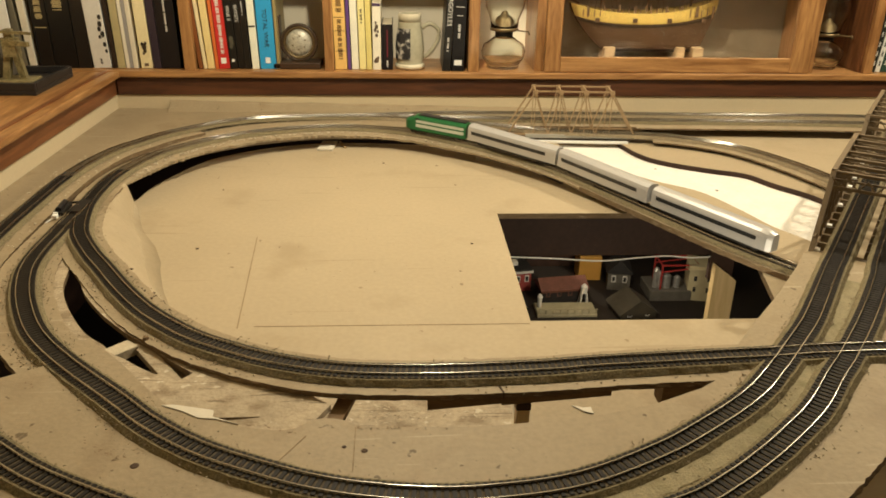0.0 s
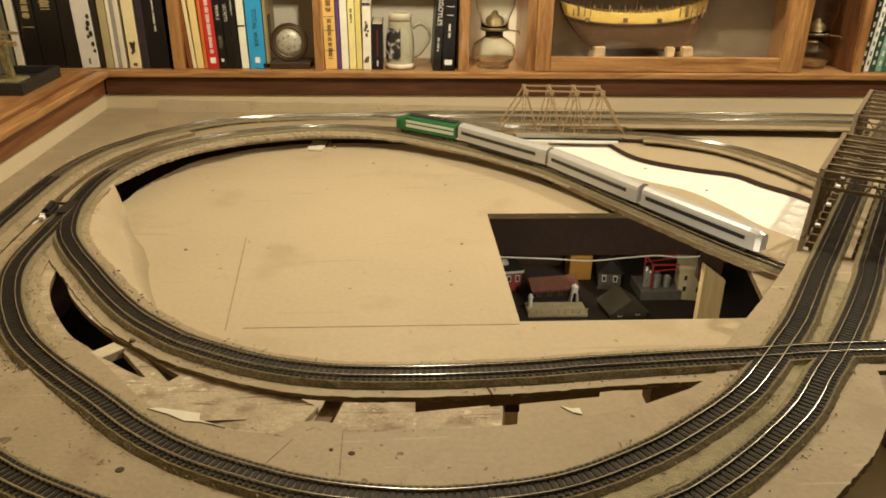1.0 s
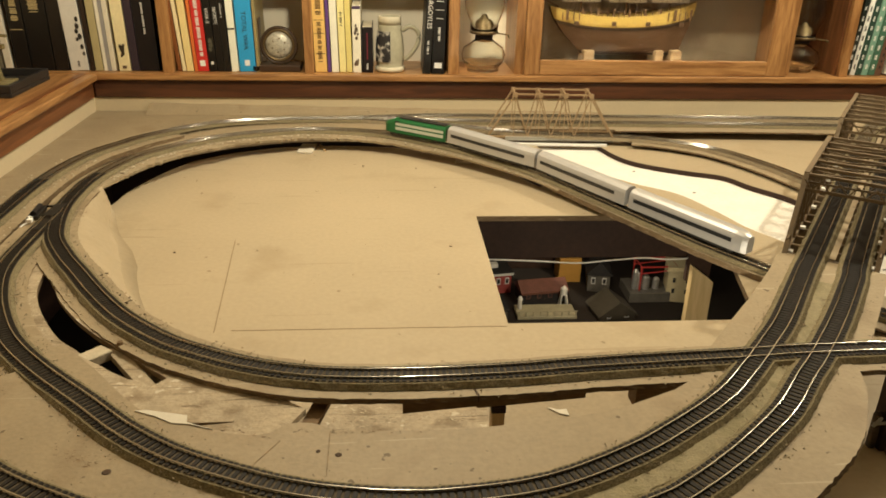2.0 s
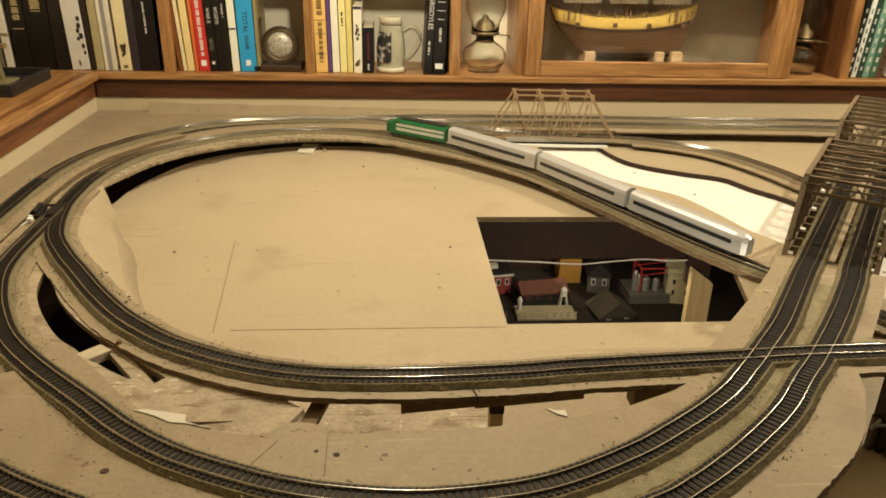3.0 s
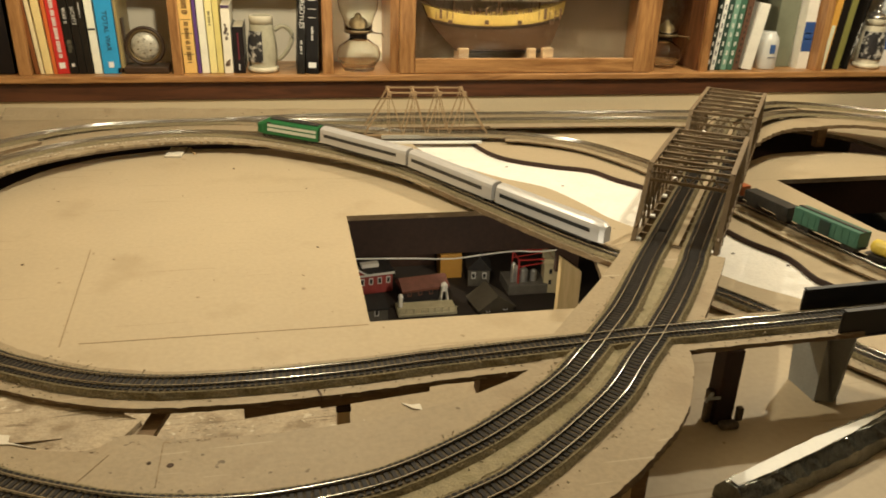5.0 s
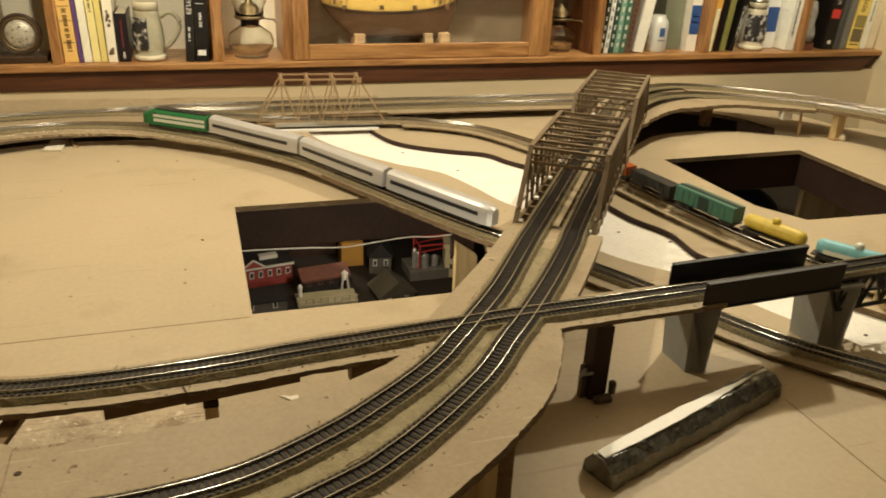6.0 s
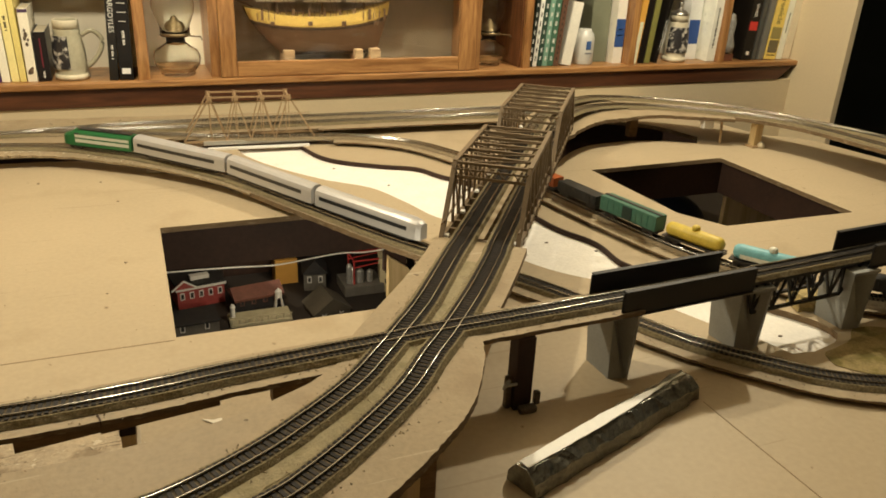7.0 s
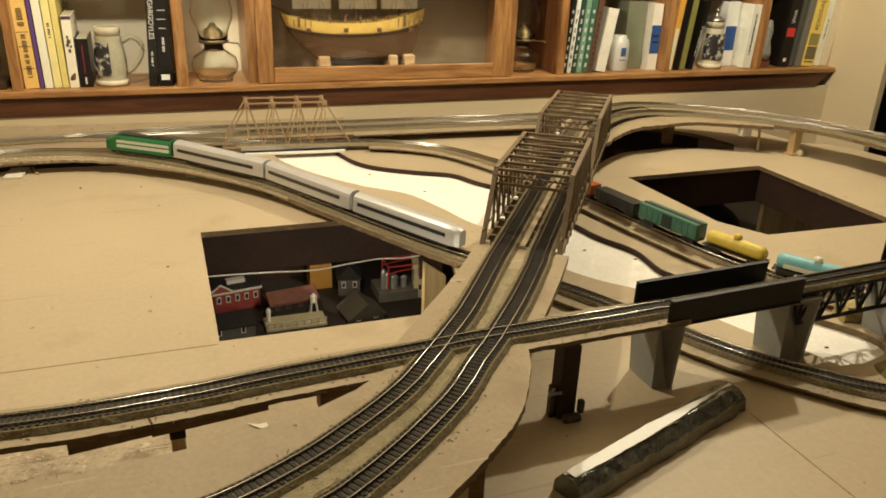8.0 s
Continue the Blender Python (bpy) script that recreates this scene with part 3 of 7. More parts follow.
for p, s in zip(back_line, sides(back_line)):
    k = min(1.0, max(0.0, (p.y - 1.62) / 0.14)) if p.x < -0.9 else min(1.0, max(0.0, (-0.12 - p.x) / 0.4))
    lip = 0.031 + 0.013 * k + k * (0.005 * math.sin(p.x * 31) * math.sin(p.y * 19) + rag.uniform(-0.004, 0.004))
    rows.append([bm.verts.new(p + s * u + Vector((0, 0, -BED + v))) for u, v in ((-0.036, -0.007), (-0.036, -0.001), (0.026, -0.001), (0.026 + (lip - 0.026) * 0.6, -0.002 - 0.004 * k), (lip, -0.003 - 0.004 * k), (lip, -0.007 - 0.006 * k), (0.026 + (lip - 0.026) * 0.5, -0.007 - 0.003 * k), (0.02, -0.007))])
for a, b in zip(rows, rows[1:]):
    for i in range(8):
        bm.faces.new((a[i], a[(i + 1) % 8], b[(i + 1) % 8], b[i]))
bm.faces.new(rows[0])
bm.faces.new(rows[-1])
sag = part("back_ribbon", bm, DECK)
tagged(sag, "raised tan hardboard strip sagging under the back curve", "hardboard strip", kind="structure")
ribbon("ramp_ribbon", cut(line_c, lambda p: p.z <= 0.036 and p.y > 1.2 and p.y <= 1.77), 0.042, 0.028, "tan plywood strip carrying the ramp over the opening")
ribbon("outer_ribbon", cut(line_b, lambda p: p.x < -0.85), 0.045, 0.04, "raised tan plywood strip under the left curve")
ribbon("edge_ribbon", cut(line_a, lambda p: p.x < -0.85 and p.z > 0.045), 0.045, 0.05, "raised tan plywood strip along the outer curve")
ribbon("wall_ribbon", cut(line_a, lambda p: p.x > 0.18 and p.y > 2.1 and p.z < 0.06), 0.036, 0.066, "raised tan plywood strip along the wall", thick=0.005)
ribbon("wall_ribbon", cut(line_d, lambda p: p.x > 0.18), 0.05, 0.045, "raised tan plywood strip under the wall track")
ribbon("loop_ribbon", cut(line_a, lambda p: p.x > 1.12 and p.y > 1.0 and p.z > 0.09), 0.028, 0.05, "raised tan plywood strip round the inner far loop", jitter=0.002)
ribbon("loop_ribbon", cut(line_b, lambda p: p.x > 1.12 and p.y > 1.0), 0.05, 0.05, "raised tan plywood strip round the outer far loop", jitter=0.002)
bend = bmesh.new()
bend_line = cut(line_c, lambda p: 0.93 < p.y < 1.655 and p.x < -0.7)
rows = []
for p, s in zip(bend_line, sides(bend_line)):
    top = p.z - BED - 0.0015
    k = min(1.0, max(0.15, (1.72 - p.y) / 0.4)) * min(1.0, max(0.10, (p.y - 0.92) / 0.5))
    curve = [(0.03 + 0.13 * k * i / 10, -0.0018 + (top + 0.0018) * (0.5 + 0.5 * math.cos(math.pi * i / 10))) for i in range(11)]
    spot = lambda o, z: bend.verts.new((p + s * o).to_2d().to_3d() + Vector((0, 0, z)))
    rows.append(([spot(o, z) for o, z in curve], [spot(*curve[-1]), spot(curve[-1][0], -0.006), spot(0.03, top - 0.008), spot(*curve[0])]))
for a, b in zip(rows, rows[1:]):
    for p, q in zip(a, b):
        for i in range(len(p) - 1):
            bend.faces.new((p[i], p[i + 1], q[i + 1], q[i]))
tagged(part("bent_panel", bend, PAINT, smooth=True), "tan board bent up from the baseboard to the inner loop", "board", kind="structure")
MOSS = mat("olive_flock_strip", (0.275, 0.232, 0.14), 0.9, vary=0.25, scale=90, fine=400, bump=0.5, dirt=((0.19, 0.165, 0.085), 30, 0.55, 0.6))
mid = cut(line_b, lambda p: -0.42 < p.x < 0.16 and p.y < 1.06)
tagged(part("flock_strip", sweep(bmesh.new(), mid, [(-0.043, -BED - 0.0008), (-0.043, -BED + 0.0004), (-0.022, -BED + 0.0008), (-0.022, -BED - 0.0008)], 0.002, 4), MOSS), "olive flock strewn between the front tracks", "flock", kind="structure")
# cleats under the front of the inner strip: (x left, x right, foot left, foot right)
front_edge = lambda x: min((abs(p.x - x), p.y - 0.0362, p.z) for p in line_c if p.y < 1.1 and p.z > 0.09)[1:]
for x0, x1, f0, f1, deep in ((-0.474, -0.372, 0.0840, 0.0945, 0.030), (-0.390, -0.264, 0.0905, 0.0985, 0.034), (-0.204, -0.135, 0.0800, 0.1070, 0.026)):
    bm = bmesh.new()
    (ya, za), (yb, zb) = front_edge(x0), front_edge(x1)
    v = [bm.verts.new(c) for c in ((x0, ya, f0), (x1, yb, f1), (x1, yb, zb - BED - 0.0078), (x0, ya, za - BED - 0.0078), (x0, ya + deep, f0), (x1, yb + deep, f1), (x1, yb + deep, zb - BED - 0.0078), (x0, ya + deep, za - BED - 0.0078))]
    for fc in ((0, 1, 2, 3), (5, 4, 7, 6), (4, 0, 3, 7), (1, 5, 6, 2), (3, 2, 6, 7), (4, 5, 1, 0)):
        bm.faces.new([v[i] for i in fc])
    tagged(part("cleat", bm, DARKJOIST), "brown tapered wooden cleat under the inner strip", "cleat", kind="structure")
for x0, x1, y0, wood_of, label in ((-0.0785, -0.0595, 0.632, DARKJOIST, "dark brown wooden post under the front deck"), (-0.104, -0.081, 0.624, PINE, "pale pine post under the front deck")):
    tagged(part("support_post", box(bmesh.new(), x0, x1, y0, y0 + 0.024, 0.0002, 0.0884, bevel=0.0015), wood_of), label, "post", "posts under the front deck")
patch = plate("scuffed_patch", [[(-0.735, 0.86), (-0.70, 0.74), (-0.62, 0.69), (-0.612, 0.715), (-0.596, 0.762), (-0.583, 0.788), (-0.600, 0.80), (-0.64, 0.85), (-0.70, 0.90)]], 0.0935, 0.008, ROUGHPAINT, edge=ROUGHPAINT, label="scuffed plaster-smeared board between the decks", kind="structure")
for v in patch.data.vertices:
    v.co.z -= 0.005 * max(0.0, min(1.0, (-0.65 - v.co.x) / 0.05))
plate("lower_sheet", [[(-0.62, 0.78), (-0.364, 0.775), (-0.360, 0.975), (-0.64, 0.985)]], 0.0125, 0.012, ROUGHPAINT, edge=PLY, label="scuffed plaster-smeared lower board under the inner strip", kind="structure")
plate("lower_sheet", [[(-0.356, 0.775), (-0.10, 0.79), (-0.10, 0.985), (-0.354, 0.975)]], 0.0095, 0.009, DECK, edge=PLY, label="worn tan lower board under the inner strip", kind="structure")
web = plate("web_board", [smooth_ring([(-1.106, 1.42), (-1.103, 1.336), (-1.082, 1.168), (-1.056, 1.097), (-1.021, 1.025), (-0.973, 0.947), (-0.909, 0.873), (-0.85, 0.815), (-0.78, 0.755)]) + [(-0.66, 0.77), (-0.66, 0.86), (-0.69, 0.895)] + smooth_ring([(-0.765, 0.930), (-0.812, 0.969), (-0.859, 1.018), (-0.912, 1.088), (-0.964, 1.165), (-1.014, 1.240), (-1.068, 1.341)]),
    smooth_ring([(-1.032, 1.207), (-1.014, 1.134), (-0.994, 1.085), (-0.963, 1.029), (-0.921, 0.968), (-0.881, 0.931)], 0.012) + [(-0.862, 0.909), (-0.846, 0.898), (-0.823, 0.878), (-0.799, 0.861), (-0.787, 0.860), (-0.768, 0.843), (-0.755, 0.864), (-0.768, 0.876), (-0.79, 0.895), (-0.824, 0.930)] + smooth_ring([(-0.857, 0.957), (-0.881, 0.981), (-0.919, 1.024), (-0.968, 1.093), (-0.999, 1.155), (-1.020, 1.200)], 0.012)], 0.0, 0.008, ROUGHPAINT, edge=PLY, label="scuffed tan board with a crescent cut between the curves", kind="structure")
for v in web.data.vertices:
    gap = [min((v.co.to_2d() - p.to_2d()).length for p in line if p.y < 1.6) for line in (line_b, line_c)]
    v.co.z += 0.0805 - 0.0514 * (max(v.co.y, 0.83) - 1.1) - 0.006 * gap[0] / (gap[0] + gap[1]) * min(1.0, max(0.0, (1.0 - v.co.y) / 0.1))
rag = random.Random(21)
plate("landing_deck", [[(x + rag.uniform(-0.003, 0.003), y + rag.uniform(-0.004, 0.004)) for x, y in smooth_ring([(0.66, 1.70), (0.77, 1.79), (0.85, 1.86), (0.957, 1.924), (1.068, 1.943), (1.175, 1.951), (1.30, 1.895), (1.39, 1.85)], 0.009)] + [(1.43, 1.96), (1.34, 2.13), (1.16, 2.21), (1.0, 2.2), (0.86, 2.13), (0.72, 1.98), (0.60, 1.80)]], 0.0880, 0.010, DECK, edge=PLY, label="tan plywood landing at the far end of the truss bridges", kind="structure")
ribbon("low_ribbon", cut(line_c, lambda p: p.y < 1.16 and p.z < 0.024 and p.x > 0.2), 0.028, 0.046, "thin tan board strip under the low curve", thick=0.005)
ribbon("low_ribbon", cut(line_e, lambda p: p.x > 0.2 and p.z < 0.0262), 0.03, 0.05, "thin tan board strip under the low track", thick=0.005)


# ---- bridges ----
def deck_truss_bridge(s0, s1, t0, t1, label):
    """A double-track through truss between two stations along the bridge line."""
    root = thing("truss_bridge", label, "model bridge", "double-track truss bridges")
    W, Z0, Z1 = 0.066, 0.112, 0.228
    at = lambda s, o, z: Vector(on_bridge(s, o, z))
    n = 6
    xs = [t0 + (t1 - t0) * i / n for i in range(n + 1)]
    member = lambda name, p, q, w, h: part(name, beam(bmesh.new(), p, q, w, h), BROWNSTEEL, root)
    for o in (-W, W):
        member("bottom_chord", at(s0, o, Z0), at(s1, o, Z0), 0.006, 0.01)
        member("top_chord", at(t0, o, Z1), at(t1, o, Z1), 0.008, 0.008)
        member("end_post", at(s0, o, Z0), at(t0, o, Z1), 0.008, 0.007)
        member("end_post", at(s1, o, Z0), at(t1, o, Z1), 0.008, 0.007)
        for i, x in enumerate(xs):
            member("vertical", at(x, o, Z0), at(x, o, Z1), 0.004, 0.004)
            if i < n:
                a, b = (x, xs[i + 1]) if i < n / 2 else (xs[i + 1], x)
                member("diagonal", at(a, o, Z1), at(b, o, Z0), 0.003, 0.004)
        member("handrail", at(s0, o, Z0 + 0.03), at(s1, o, Z0 + 0.03), 0.002, 0.003)
    for i, x in enumerate(xs):
        bm = bmesh.new()
        beam(bm, at(x, -W, Z1), at(x, W, Z1), 0.005, 0.005)
        beam(bm, at(x, -W, Z1 - 0.012), at(x, W, Z1 - 0.012), 0.003, 0.003)
        part("top_strut", bm, BROWNSTEEL, root)
    for i in range(n):
        bm = bmesh.new()
        beam(bm, at(xs[i], -W, Z1), at(xs[i + 1], W, Z1), 0.002, 0.0025)
        beam(bm, at(xs[i], W, Z1 - 0.003), at(xs[i + 1], -W, Z1 - 0.003), 0.002, 0.0025)
        part("lateral_brace", bm, BROWNSTEEL, root)
    for s, t in ((s0, t0), (s1, t1)):
        bm = bmesh.new()
        m = s + (t - s) * 0.82
        zm = Z0 + (Z1 - Z0) * 0.82
        beam(bm, at(m, -W, zm), at(m, W, zm), 0.003, 0.005)
        for k in range(10):
            o, p = -W + 2 * W * k / 10, -W + 2 * W * (k + 1) / 10
            beam(bm, at(m, o, zm if k % 2 else Z1 - 0.004), at(m, p, Z1 - 0.004 if k % 2 else zm), 0.0015, 0.002)
        part("portal_lattice", bm, BROWNSTEEL, root)
    k = int((s1 - s0) / 0.042)
    for i in range(k + 1):
        x = s0 + 0.01 + (s1 - s0 - 0.02) * i / k
        part("floor_beam", beam(bmesh.new(), at(x, -W - 0.004, Z0 - 0.002), at(x, W + 0.004, Z0 - 0.002), 0.006, 0.014), BROWNSTEEL, root)
    for o in (-0.045, -0.012, 0.016, 0.05):
        part("stringer", beam(bmesh.new(), at(s0, o, 0.114), at(s1, o, 0.114), 0.004, 0.012), BROWNSTEEL, root)
    part("walkway", beam(bmesh.new(), at(s0, 0.003, 0.1235), at(s1, 0.003, 0.1235), 0.009, 0.002), DECK, root, "pale tan walkway between the tracks")
    for i in range(0, k + 1, 3):
        x = s0 + 0.01 + (s1 - s0 - 0.02) * i / k
        for o in (-W + 0.007, W - 0.007):
            part("bearing_block", box(bmesh.new(), -0.0055, 0.0055, -0.004, 0.004, 0, 0.004, Matrix.Translation(at(x, o, Z0 + 0.005)) @ Matrix.Rotation(0.93, 4, "Z")), WHITEPAPER, root, "white plastic block")
    return root


deck_truss_bridge(-0.002, 0.430, 0.080, 0.350, "brown plastic double-track through truss bridge")
deck_truss_bridge(0.435, 0.905, 0.531, 0.818, "brown plastic double-track through truss bridge")


PALEGREY = mat("pale_grey_plastic", (0.40, 0.39, 0.35), 0.4, vary=0.15, scale=60)


def warren_bridge():
    root = thing("warren_truss_bridge", "small tan warren truss bridge over the white river", "model bridge")
    mid, d = Vector((-0.02, 2.225, 0)), Vector((0.998, -0.06, 0)).normalized()
    sd = Vector((-d.y, d.x, 0))
    L, T, W, Z0, Z1 = 0.18, 0.107, 0.036, 0.02, 0.142
    at = lambda s, o, z: mid + d * s + sd * o + Vector((0, 0, z))
    member = lambda name, p, q, w, h: part(name, beam(bmesh.new(), p, q, w, h), RUST, root)
    for o in (-W, W):
        member("top_chord", at(-T, o, Z1), at(T, o, Z1), 0.004, 0.004)
        member("bottom_chord", at(-L, o, Z0), at(L, o, Z0), 0.004, 0.005)
        member("end_post", at(-L, o, Z0), at(-T, o, Z1), 0.0045, 0.004)
        member("end_post", at(L, o, Z0), at(T, o, Z1), 0.0045, 0.004)
        xs = [-T, -T / 3, T / 3, T]
        bs = [-T * 0.62, 0.0, T * 0.62]
        for i, b in enumerate(bs):
            member("diagonal", at(xs[i], o, Z1), at(b, o, Z0), 0.0035, 0.003)
            member("diagonal", at(xs[i + 1], o, Z1), at(b, o, Z0), 0.0035, 0.003)
        for x in xs:
            member("hanger", at(x, o, Z1), at(x, o, Z0), 0.002, 0.002)
            part("gusset", box(bmesh.new(), -0.006, 0.006, -0.0025, 0.0025, -0.008, 0.004, Matrix.Translation(at(x, o, Z1)) @ Matrix.Rotation(math.atan2(d.y, d.x), 4, "Z")), RUST, root)
    for x in (-T, -T / 3, T / 3, T):
        part("top_strut", beam(bmesh.new(), at(x, -W, Z1), at(x, W, Z1), 0.003, 0.003), RUST, root)
    part("deck_edge", beam(bmesh.new(), at(-L + 0.05, -W - 0.004, 0.016), at(L, -W - 0.004, 0.016), 0.005, 0.011), PALEGREY, root, "pale grey deck side beam")
    part("sill", beam(bmesh.new(), at(-L + 0.06, -W - 0.016, 0.003), at(L - 0.02, -W - 0.016, 0.003), 0.010, 0.006), WHITEPAPER, root, "white sill strip")
    part("deck", beam(bmesh.new(), at(-L, 0, 0.010), at(L, 0, 0.010), 2 * W, 0.006), PLY, root)
    return root


warren_bridge()


def girder_bridge(x0, x1):
    root = thing("plate_girder_bridge", "black plastic plate girder bridge on grey piers", "model bridge", "plate girder bridges")
    yy = lambda x: 0.847 + 0.0563 * (x - 0.288)
    for o, sh in ((-0.033, 0.0), (0.033, -0.012)):
        bm = bmesh.new()
        a, b = Vector((x0 + sh, yy(x0) + o, 0.131)), Vector((x1 + sh, yy(x1) + o, 0.131))
        beam(bm, a, b, 0.003, 0.038)
        for z in (0.1505, 0.1115):
            beam(bm, Vector((a.x, a.y, z)), Vector((b.x, b.y, z)), 0.008, 0.002)
        for i in range(11):
            p = a.lerp(b, 0.005 + 0.99 * i / 10)
            beam(bm, p - Vector((0, 0, 0.018)), p + Vector((0, 0, 0.018)), 0.002, 0.007)
        part("side_girder", bm, GIRDER, root)
    for i in range(8):
        x = x0 + (x1 - x0) * (i + 0.5) / 8
        part("cross_beam", beam(bmesh.new(), (x, yy(x) - 0.034, 0.114), (x, yy(x) + 0.034, 0.114), 0.004, 0.008), GIRDER, root)
    return root


girder_bridge(0.288, 0.530)
girder_bridge(0.792, 1.03)


def lattice_bridge(x0, x1):
    root = thing("deck_truss_bridge", "black plastic deck truss bridge between grey piers", "model bridge")
    yy = lambda x: 0.847 + 0.0563 * (x - 0.288)
    n = 6
    member = lambda name, p, q, w, h: part(name, beam(bmesh.new(), p, q, w, h), GIRDER, root)
    for o in (-0.02, 0.02):
        p = lambda x, z: Vector((x, yy(x) + o, z))
        member("top_chord", p(x0, 0.116), p(x1, 0.116), 0.005, 0.006)
        member("bottom_chord", p(x0 + 0.02, 0.064), p(x1 - 0.04, 0.064), 0.005, 0.005)
        xs = [x0 + (x1 - x0) * i / n for i in range(n + 1)]
        for i in range(n):
            m = min((xs[i] + xs[i + 1]) / 2, x1 - 0.04)
            member("diagonal", p(xs[i], 0.116), p(m, 0.064), 0.003, 0.004)
            member("diagonal", p(xs[i + 1], 0.116), p(m, 0.064), 0.003, 0.004)
            member("vertical", p(m, 0.116), p(m, 0.064), 0.002, 0.003)
    for i in range(n + 1):
        x = x0 + (x1 - x0) * i / n
        part("cross_beam", beam(bmesh.new(), (x, yy(x) - 0.021, 0.113), (x, yy(x) + 0.021, 0.113), 0.003, 0.006), GIRDER, root)
    return root


lattice_bridge(0.532, 0.789)


def pier(x, y, top, k, turn=0.0):
    """A tapering pier whose front is folded into a wedge that widens upwards."""
    root = thing("bridge_pier", "grey plastic bridge pier with a folded wedge front", "bridge pier", "grey bridge piers", (x, y, 0))
    root.rotation_euler[2] = turn
    bm = bmesh.new()
    lo = [(-0.028, 0.030), (0.034, 0.030), (0.034, -0.024), (0.013, -0.034), (0.006, -0.034), (-0.026, -0.028)]
    hi = [(-0.038, 0.034), (0.036, 0.034), (0.036, -0.030), (0.026, -0.034), (-0.006, -0.008), (-0.038, -0.034)]
    a = [bm.verts.new((u * k, v, 0)) for u, v in lo]
    b = [bm.verts.new((u * k, v, top - 0.006)) for u, v in hi]
    for i in range(6):
        bm.faces.new((a[i], a[(i + 1) % 6], b[(i + 1) % 6], b[i]))
    bm.faces.new(a)
    bm.faces.new(b)
    part("shaft", bm, PIERGREY, root)
    part("cap", box(bmesh.new(), -0.039 * k, 0.037 * k, -0.034, 0.035, top - 0.0058, top, bevel=0.001), PIERGREY, root)
    return root


pier(0.307, 0.858, 0.1065, 0.66)
pier(0.552, 0.866, 0.1085, 0.88)
pier(0.782, 0.868, 0.1085, 0.78)


# ---- bookcase ----
def rgb(h):
    v = [int(h[i:i + 2], 16) / 255 for i in (0, 2, 4)]
    return tuple(c / 12.92 if c <= 0.04045 else ((c + 0.055) / 1.055) ** 2.4 for c in v)


SHELF, NOSE, BACKY = 0.143, 2.45, 2.70
TOPZ = 0.50
case = thing("bookcase", "golden oak built-in bookcase with dividers and a glazed middle door", "bookcase")
part("shelf_board", box(bmesh.new(), -1.79, 2.22, NOSE, BACKY, SHELF - 0.02, SHELF, bevel=0.004), OAK, case, "golden oak shelf board")
fas = bmesh.new()
box(fas, -1.372, 2.19, NOSE + 0.012, NOSE + 0.03, 0.068, SHELF - 0.0205, bevel=0.004)
for v in fas.verts:
    if v.co.x > 2.1 and v.co.z < 0.09:
        v.co.x -= 0.06
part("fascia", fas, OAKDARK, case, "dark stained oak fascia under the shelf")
part("back_panel", box(bmesh.new(), -1.79, 2.22, BACKY, BACKY + 0.012, SHELF - 0.02, 1.2), CREAMBACK, case, "cream painted back panel")
part("upper_shelf", box(bmesh.new(), -1.79, 2.22, NOSE + 0.02, BACKY, TOPZ, TOPZ + 0.02, bevel=0.002), OAK, case, "golden oak upper shelf")
part("top_board", box(bmesh.new(), -1.79, 2.22, NOSE + 0.02, BACKY, 1.18, 1.2), OAK, case)
for x0, x1 in ((-1.163, -1.131), (-0.738, -0.711), (-0.299, -0.266), (0.962, 0.99), (1.40, 1.425), (1.816, 1.840), (2.235, 2.25)):
    part("divider", box(bmesh.new(), x0, x1, NOSE + 0.018, BACKY, SHELF, 1.18, bevel=0.0015), OAKV, case, "upright oak divider")
door = part("door", box(bmesh.new(), -0.062, -0.014, NOSE + 0.008, NOSE + 0.03, SHELF + 0.001, TOPZ - 0.002, bevel=0.003), OAKV, case, "glazed oak cabinet door")
part("stile", box(bmesh.new(), 0.714, 0.780, NOSE + 0.008, NOSE + 0.03, SHELF + 0.001, TOPZ - 0.002, bevel=0.003), OAKV, door)
part("bottom_rail", box(bmesh.new(), -0.0138, 0.7138, NOSE + 0.009, NOSE + 0.028, SHELF + 0.001, 0.190, bevel=0.003), OAK, door)
part("top_rail", box(bmesh.new(), -0.0138, 0.7138, NOSE + 0.009, NOSE + 0.028, 0.45, TOPZ - 0.002, bevel=0.003), OAK, door)
pane = part("pane", box(bmesh.new(), -0.0136, 0.7136, NOSE + 0.016, NOSE + 0.019, 0.1905, 0.4495), glass("door_glass"), door, "clear glass pane")
pane.visible_shadow = False
for x0, x1 in ((-0.09, -0.063), (0.781, 0.80)):
    part("inner_side", box(bmesh.new(), x0, x1, NOSE + 0.03, BACKY, SHELF, 1.18), OAKV, case, "oak side of the glazed cabinet")
# Back darker than the cream panels, the cabinet's shade put into its colour.
part("cabinet_back", box(bmesh.new(), -0.06, 0.78, BACKY - 0.012, BACKY - 0.002, SHELF, TOPZ), mat("grey_tan_cabinet_back", (0.33, 0.275, 0.185), 0.6, vary=0.22, scale=7, dirt=((0.22, 0.18, 0.11), 6, 0.55, 0.6)), case, "tan cabinet back with shade put into its colour")

REDOAK = wood("red_oak_and_shade", (0.10, 0.038, 0.014), (0.19, 0.075, 0.026), "Z", 7, 0.4)
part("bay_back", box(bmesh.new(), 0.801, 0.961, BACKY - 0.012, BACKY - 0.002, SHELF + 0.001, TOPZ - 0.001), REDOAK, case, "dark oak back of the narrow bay")
